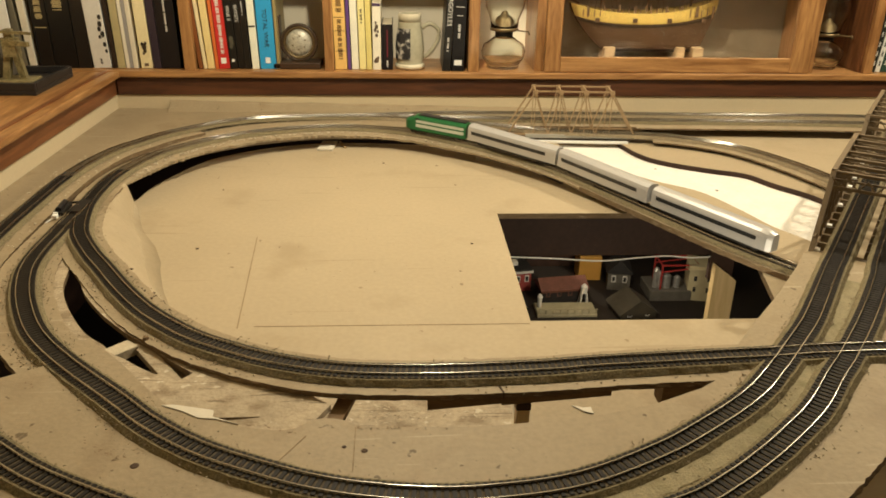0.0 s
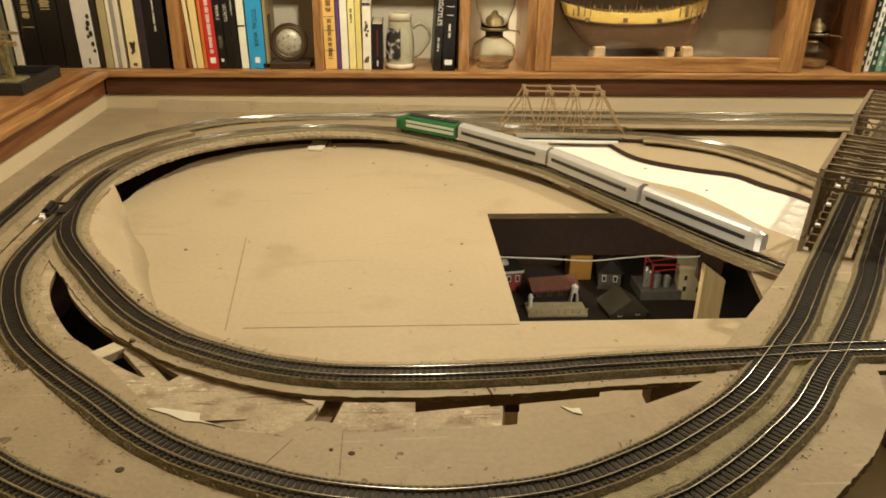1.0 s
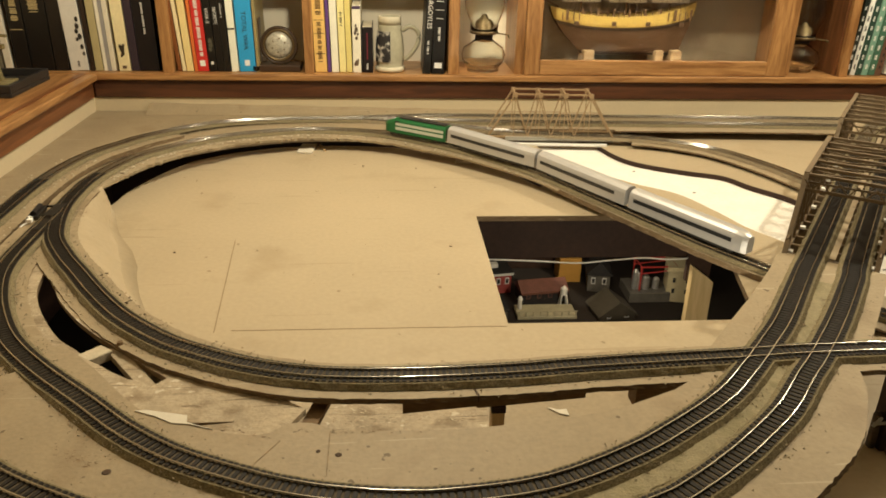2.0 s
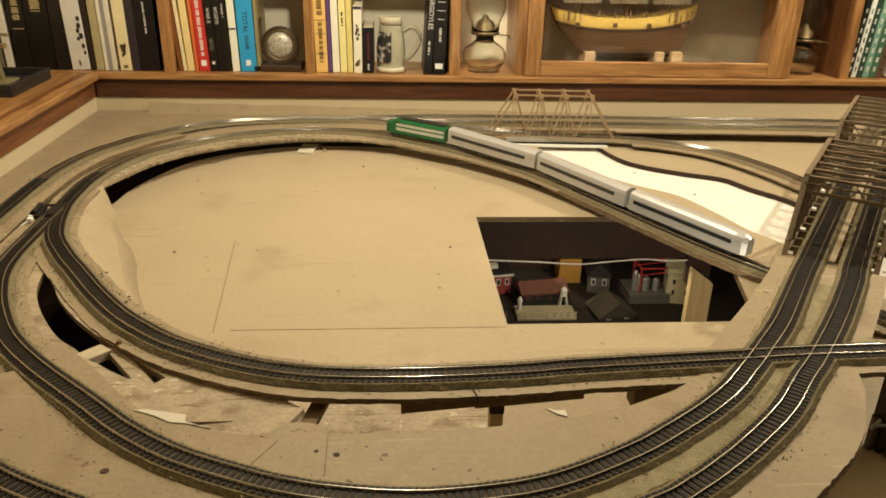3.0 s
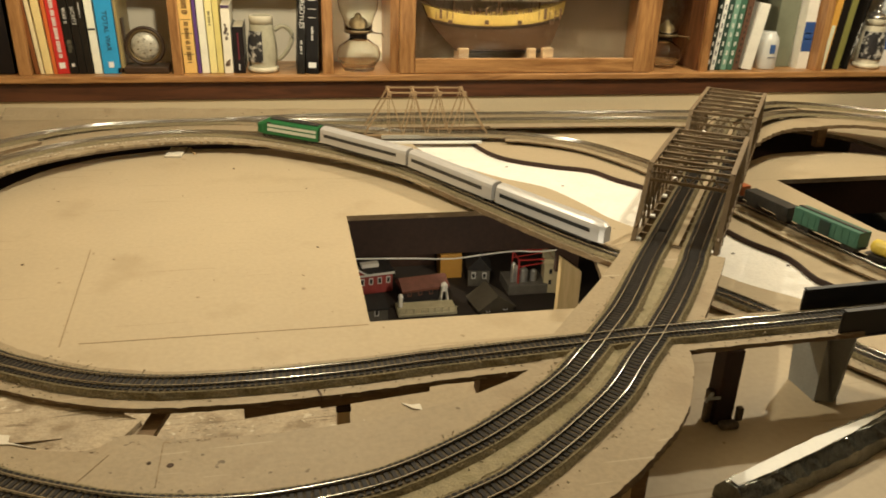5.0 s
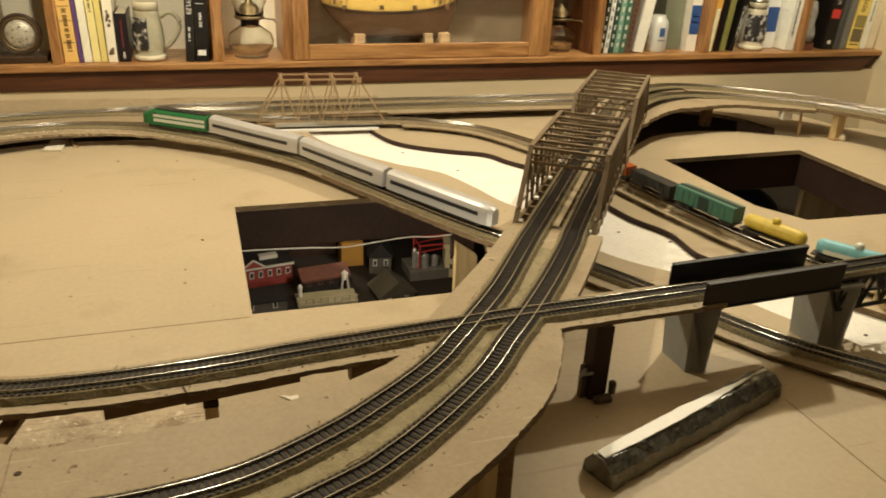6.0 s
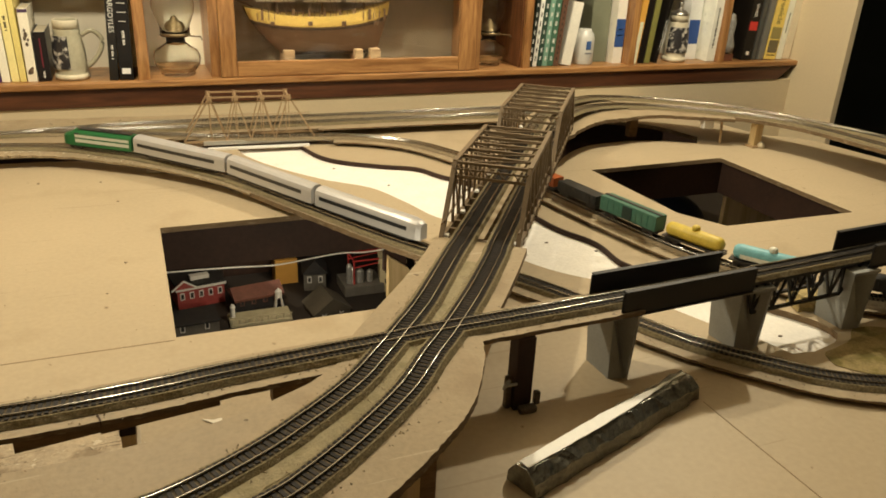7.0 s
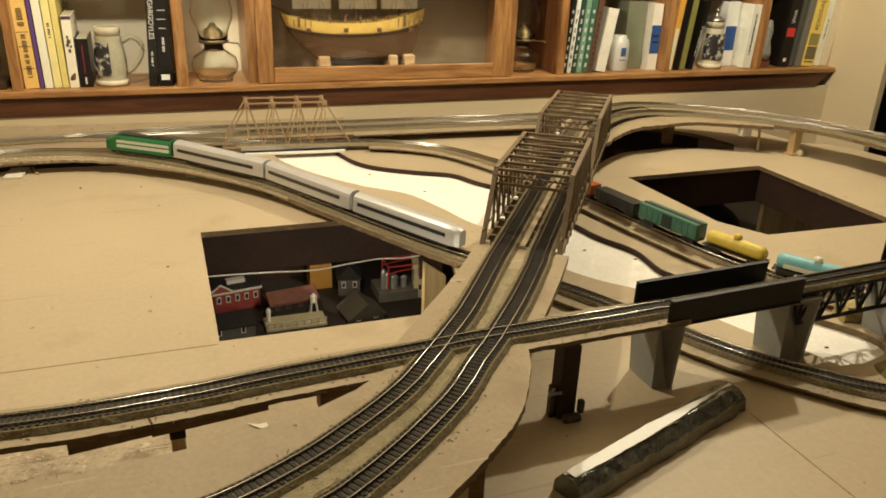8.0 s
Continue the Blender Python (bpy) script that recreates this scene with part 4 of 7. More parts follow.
# Added over the divider: its shaded inner side put into a dark colour.
part("bay_side_shade", box(bmesh.new(), 0.954, 0.9615, NOSE + 0.034, BACKY - 0.0125, SHELF + 0.001, TOPZ - 0.001), REDOAK, case, "added panel with the divider's shade in its colour")

side_shelf = thing("side_shelf", "golden oak shelf along the side wall with a dark edge", "shelf")
part("shelf_board", box(bmesh.new(), -1.79, -1.352, -0.3, NOSE - 0.002, SHELF - 0.02, SHELF - 0.001, bevel=0.004), OAKY, side_shelf, "golden oak shelf board")
part("edge_bead", box(bmesh.new(), -1.40, -1.385, -0.3, NOSE - 0.003, SHELF - 0.002, SHELF + 0.001), OAKDARKY, side_shelf, "dark line along the shelf edge")
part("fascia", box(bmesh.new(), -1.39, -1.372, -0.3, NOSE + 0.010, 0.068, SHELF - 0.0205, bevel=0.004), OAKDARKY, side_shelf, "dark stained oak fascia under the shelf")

PAGES = mat("cream_page_block", (0.62, 0.55, 0.40), 0.9, vary=0.12, scale=8, fine=600, stretch=(8, 1, 1))
INK_W, INK_K, INK_Y = mat("white_lettering", (0.75, 0.73, 0.68), 0.6, vary=0.03), mat("black_lettering", (0.02, 0.02, 0.02), 0.6, vary=0.05), mat("tan_lettering", (0.5, 0.4, 0.2), 0.6, vary=0.05)
COVERS = {}


def cover(h):
    if h not in COVERS:
        COVERS[h] = mat("book_cover_" + h, tuple(min(0.85, c * 1.2) for c in rgb(h)), 0.42, vary=0.10, scale=22, fine=200, bump=0.06, dirt=(tuple(c * 0.55 for c in rgb(h)), 30, 0.62, 0.4))
    return COVERS[h]


def lettering(name, text, size, material, parent, m):
    cu = bpy.data.curves.new(name, "FONT")
    cu.body, cu.size, cu.align_x, cu.align_y, cu.extrude = text, size, "CENTER", "CENTER", 0.0002
    tmp = bpy.data.objects.new(name, cu)
    scene.collection.objects.link(tmp)
    bpy.context.view_layer.update()
    me = bpy.data.meshes.new_from_object(tmp.evaluated_get(bpy.context.evaluated_depsgraph_get()))
    bpy.data.objects.remove(tmp)
    bpy.data.curves.remove(cu)
    me.materials.clear()
    me.materials.append(material)
    ob = new(name, me)
    ob.parent, ob.matrix_basis = parent, m
    return ob


def book(x0, x1, h, colour, label, lean=0.0, depth=0.17, front=None, text="", ink=None, bars=(), blocks=(), size=0.0, figure=()):
    """A standing book: cover wrapped round a page block, title on the spine; bars are (low, high, share of width)."""
    w = x1 - x0
    fy = NOSE + (front if front is not None else 0.04)
    root = thing("book", label, "book", "books on the oak shelf", ((x0 + x1) / 2, fy, SHELF))
    root.rotation_euler[1] = radians(lean)
    if lean:
        root.location.z += abs(math.sin(radians(lean))) * w / 2 + 0.0005
    bm = bmesh.new()
    t = min(0.0025, w * 0.2)
    box(bm, -w / 2, w / 2, 0, t, 0, h, bevel=min(0.001, w * 0.1))
    box(bm, -w / 2, -w / 2 + t * 0.8, t * 0.9, depth, 0, h)
    box(bm, w / 2 - t * 0.8, w / 2, t * 0.9, depth, 0, h)
    cov = part("cover", bm, cover(colour), root)
    part("page_block", box(bmesh.new(), -w / 2 + t * 0.85, w / 2 - t * 0.85, t, depth - 0.004, 0.003, h - 0.003), PAGES, root, "cream page block")
    up = Matrix.Translation((0, -0.0004, 0)) @ Matrix.Rotation(radians(90), 4, "X")
    if text:
        tx, zc = text
        lettering("title", tx, size or w * 0.62, ink or INK_W, cov, Matrix.Translation((0, 0, zc)) @ up @ Matrix.Rotation(radians(-90), 4, "Z"))
    rnd = random.Random(int(x0 * 1000))
    for a, b, k in bars:
        bm = bmesh.new()
        z = b
        while z > a + 0.0012:
            n = rnd.choice((3, 4, 5, 6, 8)) if b - a > 0.012 else 1
            for i in range(n):
                step = 0.0034 if b - a > 0.012 else b - a
                z1 = max(a, z - step * rnd.uniform(0.75, 1.0))
                half = w * k / 2 * rnd.uniform(0.72, 1.0)
                box(bm, -half, half, -0.0006, 0.0002, z1, z)
                z = z1 - 0.0012
                if z <= a + 0.0012:
                    break
            z -= 0.004
        tagged(part("title_bar", bm, ink or INK_W, cov), kind="stuff")
    for a, b, k, c, lst in figure:
        bm = bmesh.new()
        for u, v, r in lst:
            lathe(bm, [(0.0001, 0), (r, 0), (r, 0.0008), (0.0001, 0.0008)], 9, Matrix.Translation((w * k + u, -0.0003, (a + b) / 2 + v)) @ Matrix.Rotation(radians(90), 4, "X") @ Matrix.Scale(1.5, 4, (0, 1, 0)))
        tagged(part("spine_figure", bm, cover(c), cov), "dark printed figure", kind="stuff")
    for a, b, k, c in blocks:
        part("spine_panel", box(bmesh.new(), -w * k / 2, w * k / 2, -0.0008, 0.0002, a, b), cover(c), cov)
    return root


book(-1.72, -1.66, 0.24, "5b5240", "dull olive cloth hardback", 0, bars=((0.12, 0.2, 0.3),), ink=INK_Y)
book(-1.655, -1.637, 0.27, "6a6454", "grey-olive cloth hardback on the shelf", -3)
book(-1.630, -1.610, 0.25, "cfc8b8", "white paper-jacketed book on the shelf", -2)
book(-1.600, -1.556, 0.29, "191512", "thick black hardback with tan lettering", 0, bars=((0.118, 0.121, 0.9), (0.145, 0.21, 0.5)), ink=INK_Y)
book(-1.553, -1.487, 0.30, "14110f", "very thick black hardback", 0, bars=((0.17, 0.21, 0.5),), ink=INK_Y)
book(-1.484, -1.446, 0.28, "1d1814", "black hardback on the shelf", 0)
book(-1.440, -1.388, 0.31, "c9c6bf", "thick white jacketed book with a dark figure", -2, bars=((0.012, 0.028, 0.12),), ink=INK_K, figure=[(0.08, 0.12, 0.28, "2a2826", [(0, 0.03, 0.006), (-0.004, 0.015, 0.005), (0.003, 0, 0.006), (-0.006, -0.008, 0.004), (0.004, -0.03, 0.005), (0.006, -0.05, 0.004), (0.002, 0.05, 0.005)])])
book(-1.383, -1.370, 0.25, "2a2019", "thin dark brown book", -2)
book(-1.368, -1.346, 0.27, "a39872", "olive tan jacketed book", -1)
book(-1.343, -1.333, 0.26, "d6d0c0", "thin white magazine volume", -1)
book(-1.332, -1.322, 0.26, "8d8a88", "thin grey volume on the shelf", -1)
book(-1.321, -1.308, 0.25, "cbc4b2", "thin pale volume on the shelf", -1)
book(-1.298, -1.264, 0.29, "d5c9a0", "cream jacketed book with a dark figure on the spine", -1, blocks=((0.007, 0.016, 0.35, "5d4b3a"),), figure=[(0.05, 0.08, 0.0, "3a3226", [(0, 0, 0.007), (-0.005, 0.008, 0.004), (0.005, 0.01, 0.004), (0.001, -0.012, 0.005), (-0.004, -0.02, 0.003)])])
book(-1.261, -1.238, 0.28, "2f2630", "dark purple cloth hardback", -1)
book(-1.236, -1.178, 0.29, "120f12", "thick black hardback with white lettering", -1, bars=((0.11, 0.20, 0.10),))
book(-1.124, -1.113, 0.27, "7a4a28", "thin worn brown paperback", -4)
book(-1.110, -1.100, 0.26, "d8c9a0", "thin cream paperback on the shelf", -4)
book(-1.097, -1.077, 0.29, "d9c489", "cream yellow jacketed book", -3)
book(-1.074, -1.065, 0.25, "c86a35", "thin orange paperback on the shelf", -2)
book(-1.063, -1.031, 0.30, "b92f2a", "red jacketed hardback with white lettering", -2, bars=((0.045, 0.24, 0.36),), blocks=((0.016, 0.033, 0.5, "e8e0d5"),))
book(-1.029, -1.006, 0.28, "15120f", "black hardback with pale lettering", -2, text=("WAR II", 0.165), bars=((0.02, 0.03, 0.4),), figure=[(0.06, 0.10, 0.0, "5a5648", [(0, 0.01, 0.006), (0.001, -0.002, 0.006), (-0.001, -0.012, 0.005)])])
book(-1.004, -0.984, 0.29, "17130f", "black hardback with white lettering", -2, text=("SECRETS", 0.165), size=0.013)
book(-0.983, -0.966, 0.26, "1b1712", "slim black paperback on the shelf", -2, bars=((0.16, 0.2, 0.2),))
book(-0.962, -0.941, 0.30, "e4dccb", "white paperback with a dark band", -1.5, blocks=((0.125, 0.13, 0.95, "2a2a2c"),))
book(-0.937, -0.889, 0.31, "2e92c8", "thick sky blue hardback with dark lettering", -1, text=("TOTAL WAR", 0.122), ink=INK_K, size=0.0195, blocks=((0.018, 0.035, 0.3, "d8e4ea"),))
book(-0.886, -0.878, 0.24, "8d7f58", "thin olive tan paperback on the shelf", -1)
book(-0.708, -0.672, 0.29, "d6b16a", "yellow ochre hardback with dark lettering", -1, bars=((0.03, 0.15, 0.38), (0.055, 0.057, 0.9), (0.155, 0.157, 0.9), (0.115, 0.117, 0.9), (0.165, 0.22, 0.5)), ink=mat("brown_lettering", (0.16, 0.09, 0.03), 0.6, vary=0.1))
book(-0.669, -0.660, 0.26, "5b3f78", "thin purple and white paperback", -1)
book(-0.657, -0.636, 0.29, "ded8c6", "white jacketed book on the shelf", -1)
book(-0.633, -0.613, 0.30, "e0cf90", "cream yellow book with grey lettering", -1, bars=((0.14, 0.18, 0.35),), ink=INK_K)
book(-0.611, -0.595, 0.28, "cfc078", "mustard yellow paperback on the shelf", -1)
book(-0.592, -0.567, 0.20, "ddd5c2", "shorter white book with dark drawings", 0, blocks=((0.19, 0.199, 0.98, "4a3a52"),), figure=[(0.11, 0.13, 0.0, "4d4237", [(0, 0.01, 0.005), (-0.004, 0.0, 0.004), (0.004, -0.004, 0.003), (0, -0.016, 0.004), (-0.002, 0.022, 0.003)]), (0.02, 0.04, 0.0, "6b5a4a", [(0, 0, 0.006), (0.004, 0.008, 0.003), (-0.005, -0.004, 0.004)])])
book(-0.564, -0.531, 0.137, "140f12", "small black hardback on the shelf", 0, bars=((0.01, 0.028, 0.18),), blocks=((0.04, 0.12, 0.1, "6a2530"),))
book(-0.378, -0.354, 0.30, "1c1a18", "black hardback with white lettering leaning at the end", 3, text=("GARGOYLES", 0.190), size=0.0195, bars=((0.06, 0.10, 0.25),), front=0.02)
book(-0.350, -0.312, 0.31, "120f0f", "tall black hardback with grey lettering", 1.5, bars=((0.10, 0.14, 0.2), (0.165, 0.167, 0.7), (0.19, 0.192, 0.7), (0.215, 0.217, 0.7)), blocks=((0.018, 0.034, 0.62, "e4dfd8"),), front=0.02)
# right-hand run
rx = 0.994
for i, (w, c, lab) in enumerate(((0.016, "1d2420", "slim black and white striped journal"), (0.016, "e2e0d4", "slim white journal with black dashes"), (0.018, "2c4238", "slim dark green bound journal"), (0.020, "6f9482", "slim grey-green bound journal"), (0.022, "3f6350", "dark green cloth hardback book"))):
    book(rx, rx + w, 0.27, c, lab, 4, bars=[(0.02 + 0.03 * k, 0.035 + 0.03 * k, 0.4) for k in range(7)], ink=INK_W if i != 1 else INK_K)
    rx += w + 0.002
book(1.094, 1.116, 0.27, "5d4436", "red-brown speckled hardback on the shelf", 5, bars=[(0.02 + 0.02 * k, 0.03 + 0.02 * k, 0.25) for k in range(10)], ink=INK_K)
book(1.130, 1.168, 0.22, "dcd8cc", "plain white book leaning over", 8)
book(1.275, 1.352, 0.24, "747764", "grey-green book standing at the back", 0, front=0.10)
book(1.356, 1.395, 0.235, "d8d4c8", "white book with a blue panel", 0, front=0.06, blocks=((0.06, 0.16, 0.98, "2f4d86"), (0.10, 0.104, 0.6, "c8ccd6"), (0.12, 0.124, 0.6, "c8ccd6")))
book(1.428, 1.452, 0.28, "d6a24c", "ochre yellow paperback on the shelf", 5, blocks=((0.0, 0.15, 0.6, "e6dcc0"),))
book(1.456, 1.482, 0.27, "1a1512", "black hardback on the shelf", 5)
book(1.486, 1.508, 0.26, "7c7a44", "olive green paperback on the shelf", 5)
book(1.530, 1.543, 0.25, "15120f", "thin black paperback leaning over", 9, bars=((0.05, 0.16, 0.3),))
book(1.512, 1.545, 0.22, "cfc9ba", "pale jacketed book with dark bands", 0, front=0.10, blocks=((0.03, 0.04, 0.9, "1c1a1c"), (0.10, 0.17, 0.8, "2a2028")))
book(1.772, 1.811, 0.235, "e0dccf", "white hardback with small grey lettering", 2, bars=((0.05, 0.2, 0.2),), ink=INK_K)
book(1.712, 1.767, 0.24, "e2e0d6", "white book face with a blue panel", 0, front=0.10, blocks=((0.06, 0.15, 0.9, "2c4c8c"),))
book(1.945, 1.992, 0.30, "17130f", "thick black hardback with a red panel", 3, text=("WAR", 0.19), ink=INK_W, size=0.022, blocks=((0.115, 0.148, 0.8, "c43a32"), (0.02, 0.034, 0.3, "d8d0c4")))
book(1.998, 2.016, 0.28, "4a4a46", "slim dark grey hardback", 4)
book(2.03, 2.055, 0.29, "6c6a62", "grey jacketed book on the shelf", 4)
book(2.062, 2.118, 0.31, "e2c368", "thick pale yellow hardback with dark lettering", 4, text=("Chronicle", 0.205), size=0.034, bars=((0.014, 0.018, 0.8),), ink=INK_K, blocks=((0.026, 0.075, 0.85, "6a6048"), (0.080, 0.125, 0.85, "8d8250")))
book(2.124, 2.150, 0.30, "e2dccb", "white jacketed book on the shelf", 4, bars=((0.10, 0.18, 0.2),), ink=INK_K)
book(2.154, 2.190, 0.29, "d2c7ae", "cream jacketed book on the shelf", 4)

# ---- things among the books ----
STONE = mat("grey_cream_stoneware", (0.42, 0.39, 0.28), 0.3, vary=0.15, scale=40)
CREAMGLAZE = mat("cream_glaze", (0.66, 0.60, 0.45), 0.3, vary=0.12, scale=40)
DARKRELIEF = mat("black_relief_glaze", (0.03, 0.028, 0.03), 0.35, vary=0.4, scale=60, dirt=((0.6, 0.57, 0.5), 48, 0.52, 1.0))
PEWTER = mat("pewter", (0.42, 0.40, 0.36), 0.35, 0.9, vary=0.15)
BRASS = mat("aged_brass", (0.15, 0.105, 0.05), 0.45, 0.7, vary=0.3, scale=60)
WALNUT = mat("dark_walnut", (0.05, 0.028, 0.016), 0.4, vary=0.3, scale=30, stretch=(1, 6, 6))


def stein(x, y, r, h, body, label, lid, arc=(-160, -88)):
    root = thing("beer_stein", label, "beer stein", at=(x, y, SHELF))
    prof = [(0.0001, 0), (r * 0.98, 0), (r, h * 0.03), (r * 0.97, h * 0.09), (r * 0.92, h * 0.11), (r * 1.0, h * 0.2), (r * 1.02, h * 0.4), (r * 0.93, h * 0.62), (r * 0.84, h * 0.74), (r * 0.8, h * 0.78), (r * 0.84, h * 0.82), (r * 0.78, h * 0.85), (r * 0.76, h), (r * 0.68, h), (r * 0.66, h * 0.2), (0.0001, h * 0.15)]
    part("body", lathe(bmesh.new(), prof, 32), body, root, smooth=True)
    pts = [(r * 0.85, 0, h * 0.74), (r * 1.45, 0, h * 0.82), (r * 2.02, 0, h * 0.70), (r * 1.95, 0, h * 0.50), (r * 1.45, 0, h * 0.30), (r * 1.0, 0, h * 0.2)]
    part("handle", tube(bmesh.new(), spline(pts, 0.006), r * 0.16, 10), body, root, smooth=True)
    bm = bmesh.new()
    a0, a1 = radians(arc[0]), radians(arc[1])
    rows = []
    for j in range(7):
        z = h * (0.2 + 0.55 * j / 6)
        rr = r * (1.03 if z < h * 0.45 else 1.03 - 0.42 * (z / h - 0.45)) + 0.0012
        rows.append([bm.verts.new((rr * math.cos(a0 + (a1 - a0) * i / 8), rr * math.sin(a0 + (a1 - a0) * i / 8), z)) for i in range(9)])
    for p, q in zip(rows, rows[1:]):
        for i in range(8):
            bm.faces.new((p[i], p[i + 1], q[i + 1], q[i]))
    part("relief_panel", bm, DARKRELIEF, root, "black relief panel with pale figures", smooth=True)
    part("rim", lathe(bmesh.new(), [(r * 0.7, h * 0.86), (r * 0.80, h * 0.86), (r * 0.80, h * 0.99), (r * 0.775, h * 1.005), (r * 0.7, h * 1.005)], 32), CREAMGLAZE, root, "cream glazed rim", smooth=True)
    part("foot_ring", lathe(bmesh.new(), [(r * 0.85, h * 0.015), (r * 1.05, h * 0.015), (r * 1.06, h * 0.06), (r * 1.0, h * 0.10), (r * 0.85, h * 0.10)], 32), CREAMGLAZE, root, "cream glazed foot ring", smooth=True)
    if lid:
        part("lid", lathe(bmesh.new(), [(0.0001, h), (r * 0.82, h), (r * 0.84, h * 1.03), (r * 0.5, h * 1.09), (r * 0.22, h * 1.12), (r * 0.2, h * 1.2), (r * 0.26, h * 1.24), (r * 0.1, h * 1.28), (0.0001, h * 1.29)], 28), PEWTER, root, "domed pewter lid with a knob", smooth=True)
    return root


stein(-0.478, 2.525, 0.044, 0.166, STONE, "grey-cream stoneware beer stein with a black relief panel", False)
stein(1.648, 2.530, 0.043, 0.172, CREAMGLAZE, "cream beer stein with dark relief and a pewter lid", True, (-245, -95)).rotation_euler[2] = radians(75)


def oil_lamp(x, y, s, label):
    root = thing("oil_lamp", label, "oil lamp", "glass oil lamps", (x, y, SHELF))
    g = glass("lamp_glass", (0.93, 0.95, 0.92), 0.03)
    r = 0.066 * s
    f = [(0.0001, 0), (r * 0.72, 0), (r * 0.75, 0.003 * s), (r * 0.72, 0.008 * s), (r * 0.95, 0.03 * s), (r, 0.048 * s), (r * 0.9, 0.068 * s), (r * 0.55, 0.084 * s), (r * 0.36, 0.094 * s), (r * 0.32, 0.094 * s), (r * 0.5, 0.081 * s), (r * 0.88, 0.0668 * s), (r * 0.98, 0.048 * s), (r * 0.93, 0.031 * s), (r * 0.7, 0.0095 * s), (0.0001, 0.008 * s)]
    part("font", lathe(bmesh.new(), f, 32), g, root, "squat clear glass oil font", smooth=True).visible_shadow = False
    part("collar", lathe(bmesh.new(), [(0.0001, 0.093 * s), (r * 0.4, 0.093 * s), (r * 0.4, 0.106 * s), (r * 0.3, 0.108 * s), (0.0001, 0.108 * s)], 20), GIRDER, root, "black collar", smooth=True)
    part("burner", lathe(bmesh.new(), [(0.0001, 0.108 * s), (r * 0.60, 0.108 * s), (r * 0.66, 0.113 * s), (r * 0.50, 0.119 * s), (r * 0.43, 0.124 * s), (r * 0.42, 0.136 * s), (r * 0.34, 0.147 * s), (r * 0.18, 0.152 * s), (r * 0.12, 0.162 * s), (0.0001, 0.165 * s)], 24), BRASS, root, "aged brass burner", smooth=True)
    part("wick_knob", tube(bmesh.new(), [(r * 0.4, -r * 0.3, 0.112 * s), (r * 1.0, -r * 0.6, 0.110 * s)], 0.002 * s), BRASS, root)
    part("knob_wheel", lathe(bmesh.new(), [(0.0001, 0), (0.007 * s, 0), (0.007 * s, 0.003), (0.0001, 0.003)], 12, Matrix.Translation((r * 1.0, -r * 0.6, 0.106 * s)) @ Matrix.Rotation(1.2, 4, "Y")), BRASS, root)
    c = [(r * 0.62, 0.118 * s), (r * 0.64, 0.14 * s), (r * 0.86, 0.175 * s), (r * 0.90, 0.195 * s), (r * 0.80, 0.225 * s), (r * 0.6, 0.26 * s), (r * 0.5, 0.30 * s), (r * 0.5, 0.335 * s), (r * 0.485, 0.335 * s), (r * 0.485, 0.30 * s), (r * 0.585, 0.26 * s), (r * 0.785, 0.225 * s), (r * 0.885, 0.195 * s), (r * 0.845, 0.175 * s), (r * 0.625, 0.14 * s), (r * 0.605, 0.118 * s)]
    part("chimney", lathe(bmesh.new(), c, 28), g, root, "clear glass lamp chimney", smooth=True).visible_shadow = False
    return root


oil_lamp(-0.182, 2.545, 1.06, "clear glass oil lamp with a brass burner")
oil_lamp(0.872, 2.57, 0.95, "clear glass oil lamp in the narrow dark bay")


def dial_stand():
    root = thing("dial_on_stand", "domed silver dial in a dark ribbed bezel on a walnut stand", "dial", at=(-0.826, 2.52, SHELF))
    part("base", box(bmesh.new(), -0.074, 0.072, -0.03, 0.05, 0, 0.020, bevel=0.003), WALNUT, root, "dark walnut base")
    part("side_post", box(bmesh.new(), -0.074, -0.050, 0.0, 0.04, 0.0201, 0.155, bevel=0.002), WALNUT, root, "dark walnut post")
    t = Matrix.Translation((0.006, 0.012, 0.0745)) @ Matrix.Rotation(radians(84), 4, "X") @ Matrix.Scale(1.07, 4)
    part("bezel", lathe(bmesh.new(), [(0.040, -0.012), (0.052, -0.012), (0.054, 0.004), (0.050, 0.010), (0.046, 0.008), (0.044, 0.003)], 44, t), WALNUT, root, "dark round bezel", smooth=True)
    for k in range(36):
        a = k * math.pi / 18
        part("bezel_rib", beam(bmesh.new(), t @ Vector((0.0535 * math.cos(a), 0.0535 * math.sin(a), -0.006)), t @ Vector((0.0515 * math.cos(a), 0.0515 * math.sin(a), 0.009)), 0.0032, 0.0024), BRASS, root)
    SILVER = mat("worn_silver_dial", (0.52, 0.49, 0.40), 0.42, 0.3, vary=0.4, scale=70, bump=0.3, dirt=((0.16, 0.13, 0.09), 55, 0.56, 0.6))
    face = part("face", lathe(bmesh.new(), [(0.0001, 0.015), (0.010, 0.0145), (0.020, 0.0125), (0.030, 0.009), (0.0365, 0.0055), (0.0365, 0.001), (0.0001, 0.001)], 40, t), SILVER, root, "worn domed silver face", smooth=True)
    part("rim_ring", lathe(bmesh.new(), [(0.0375, 0.003), (0.0455, 0.003), (0.0455, 0.0085), (0.042, 0.009), (0.0375, 0.006)], 40, t), BRASS, root, "aged brass rim ring", smooth=True)
    for k in range(6):
        a = k * math.pi / 3 + 0.4
        part("stud", lathe(bmesh.new(), [(0.0001, 0.0), (0.0024, 0.0), (0.0018, 0.0016), (0.0001, 0.002)], 8, t @ Matrix.Translation((0.019 * math.cos(a), 0.019 * math.sin(a), 0.0125))), BRASS, face)


dial_stand()


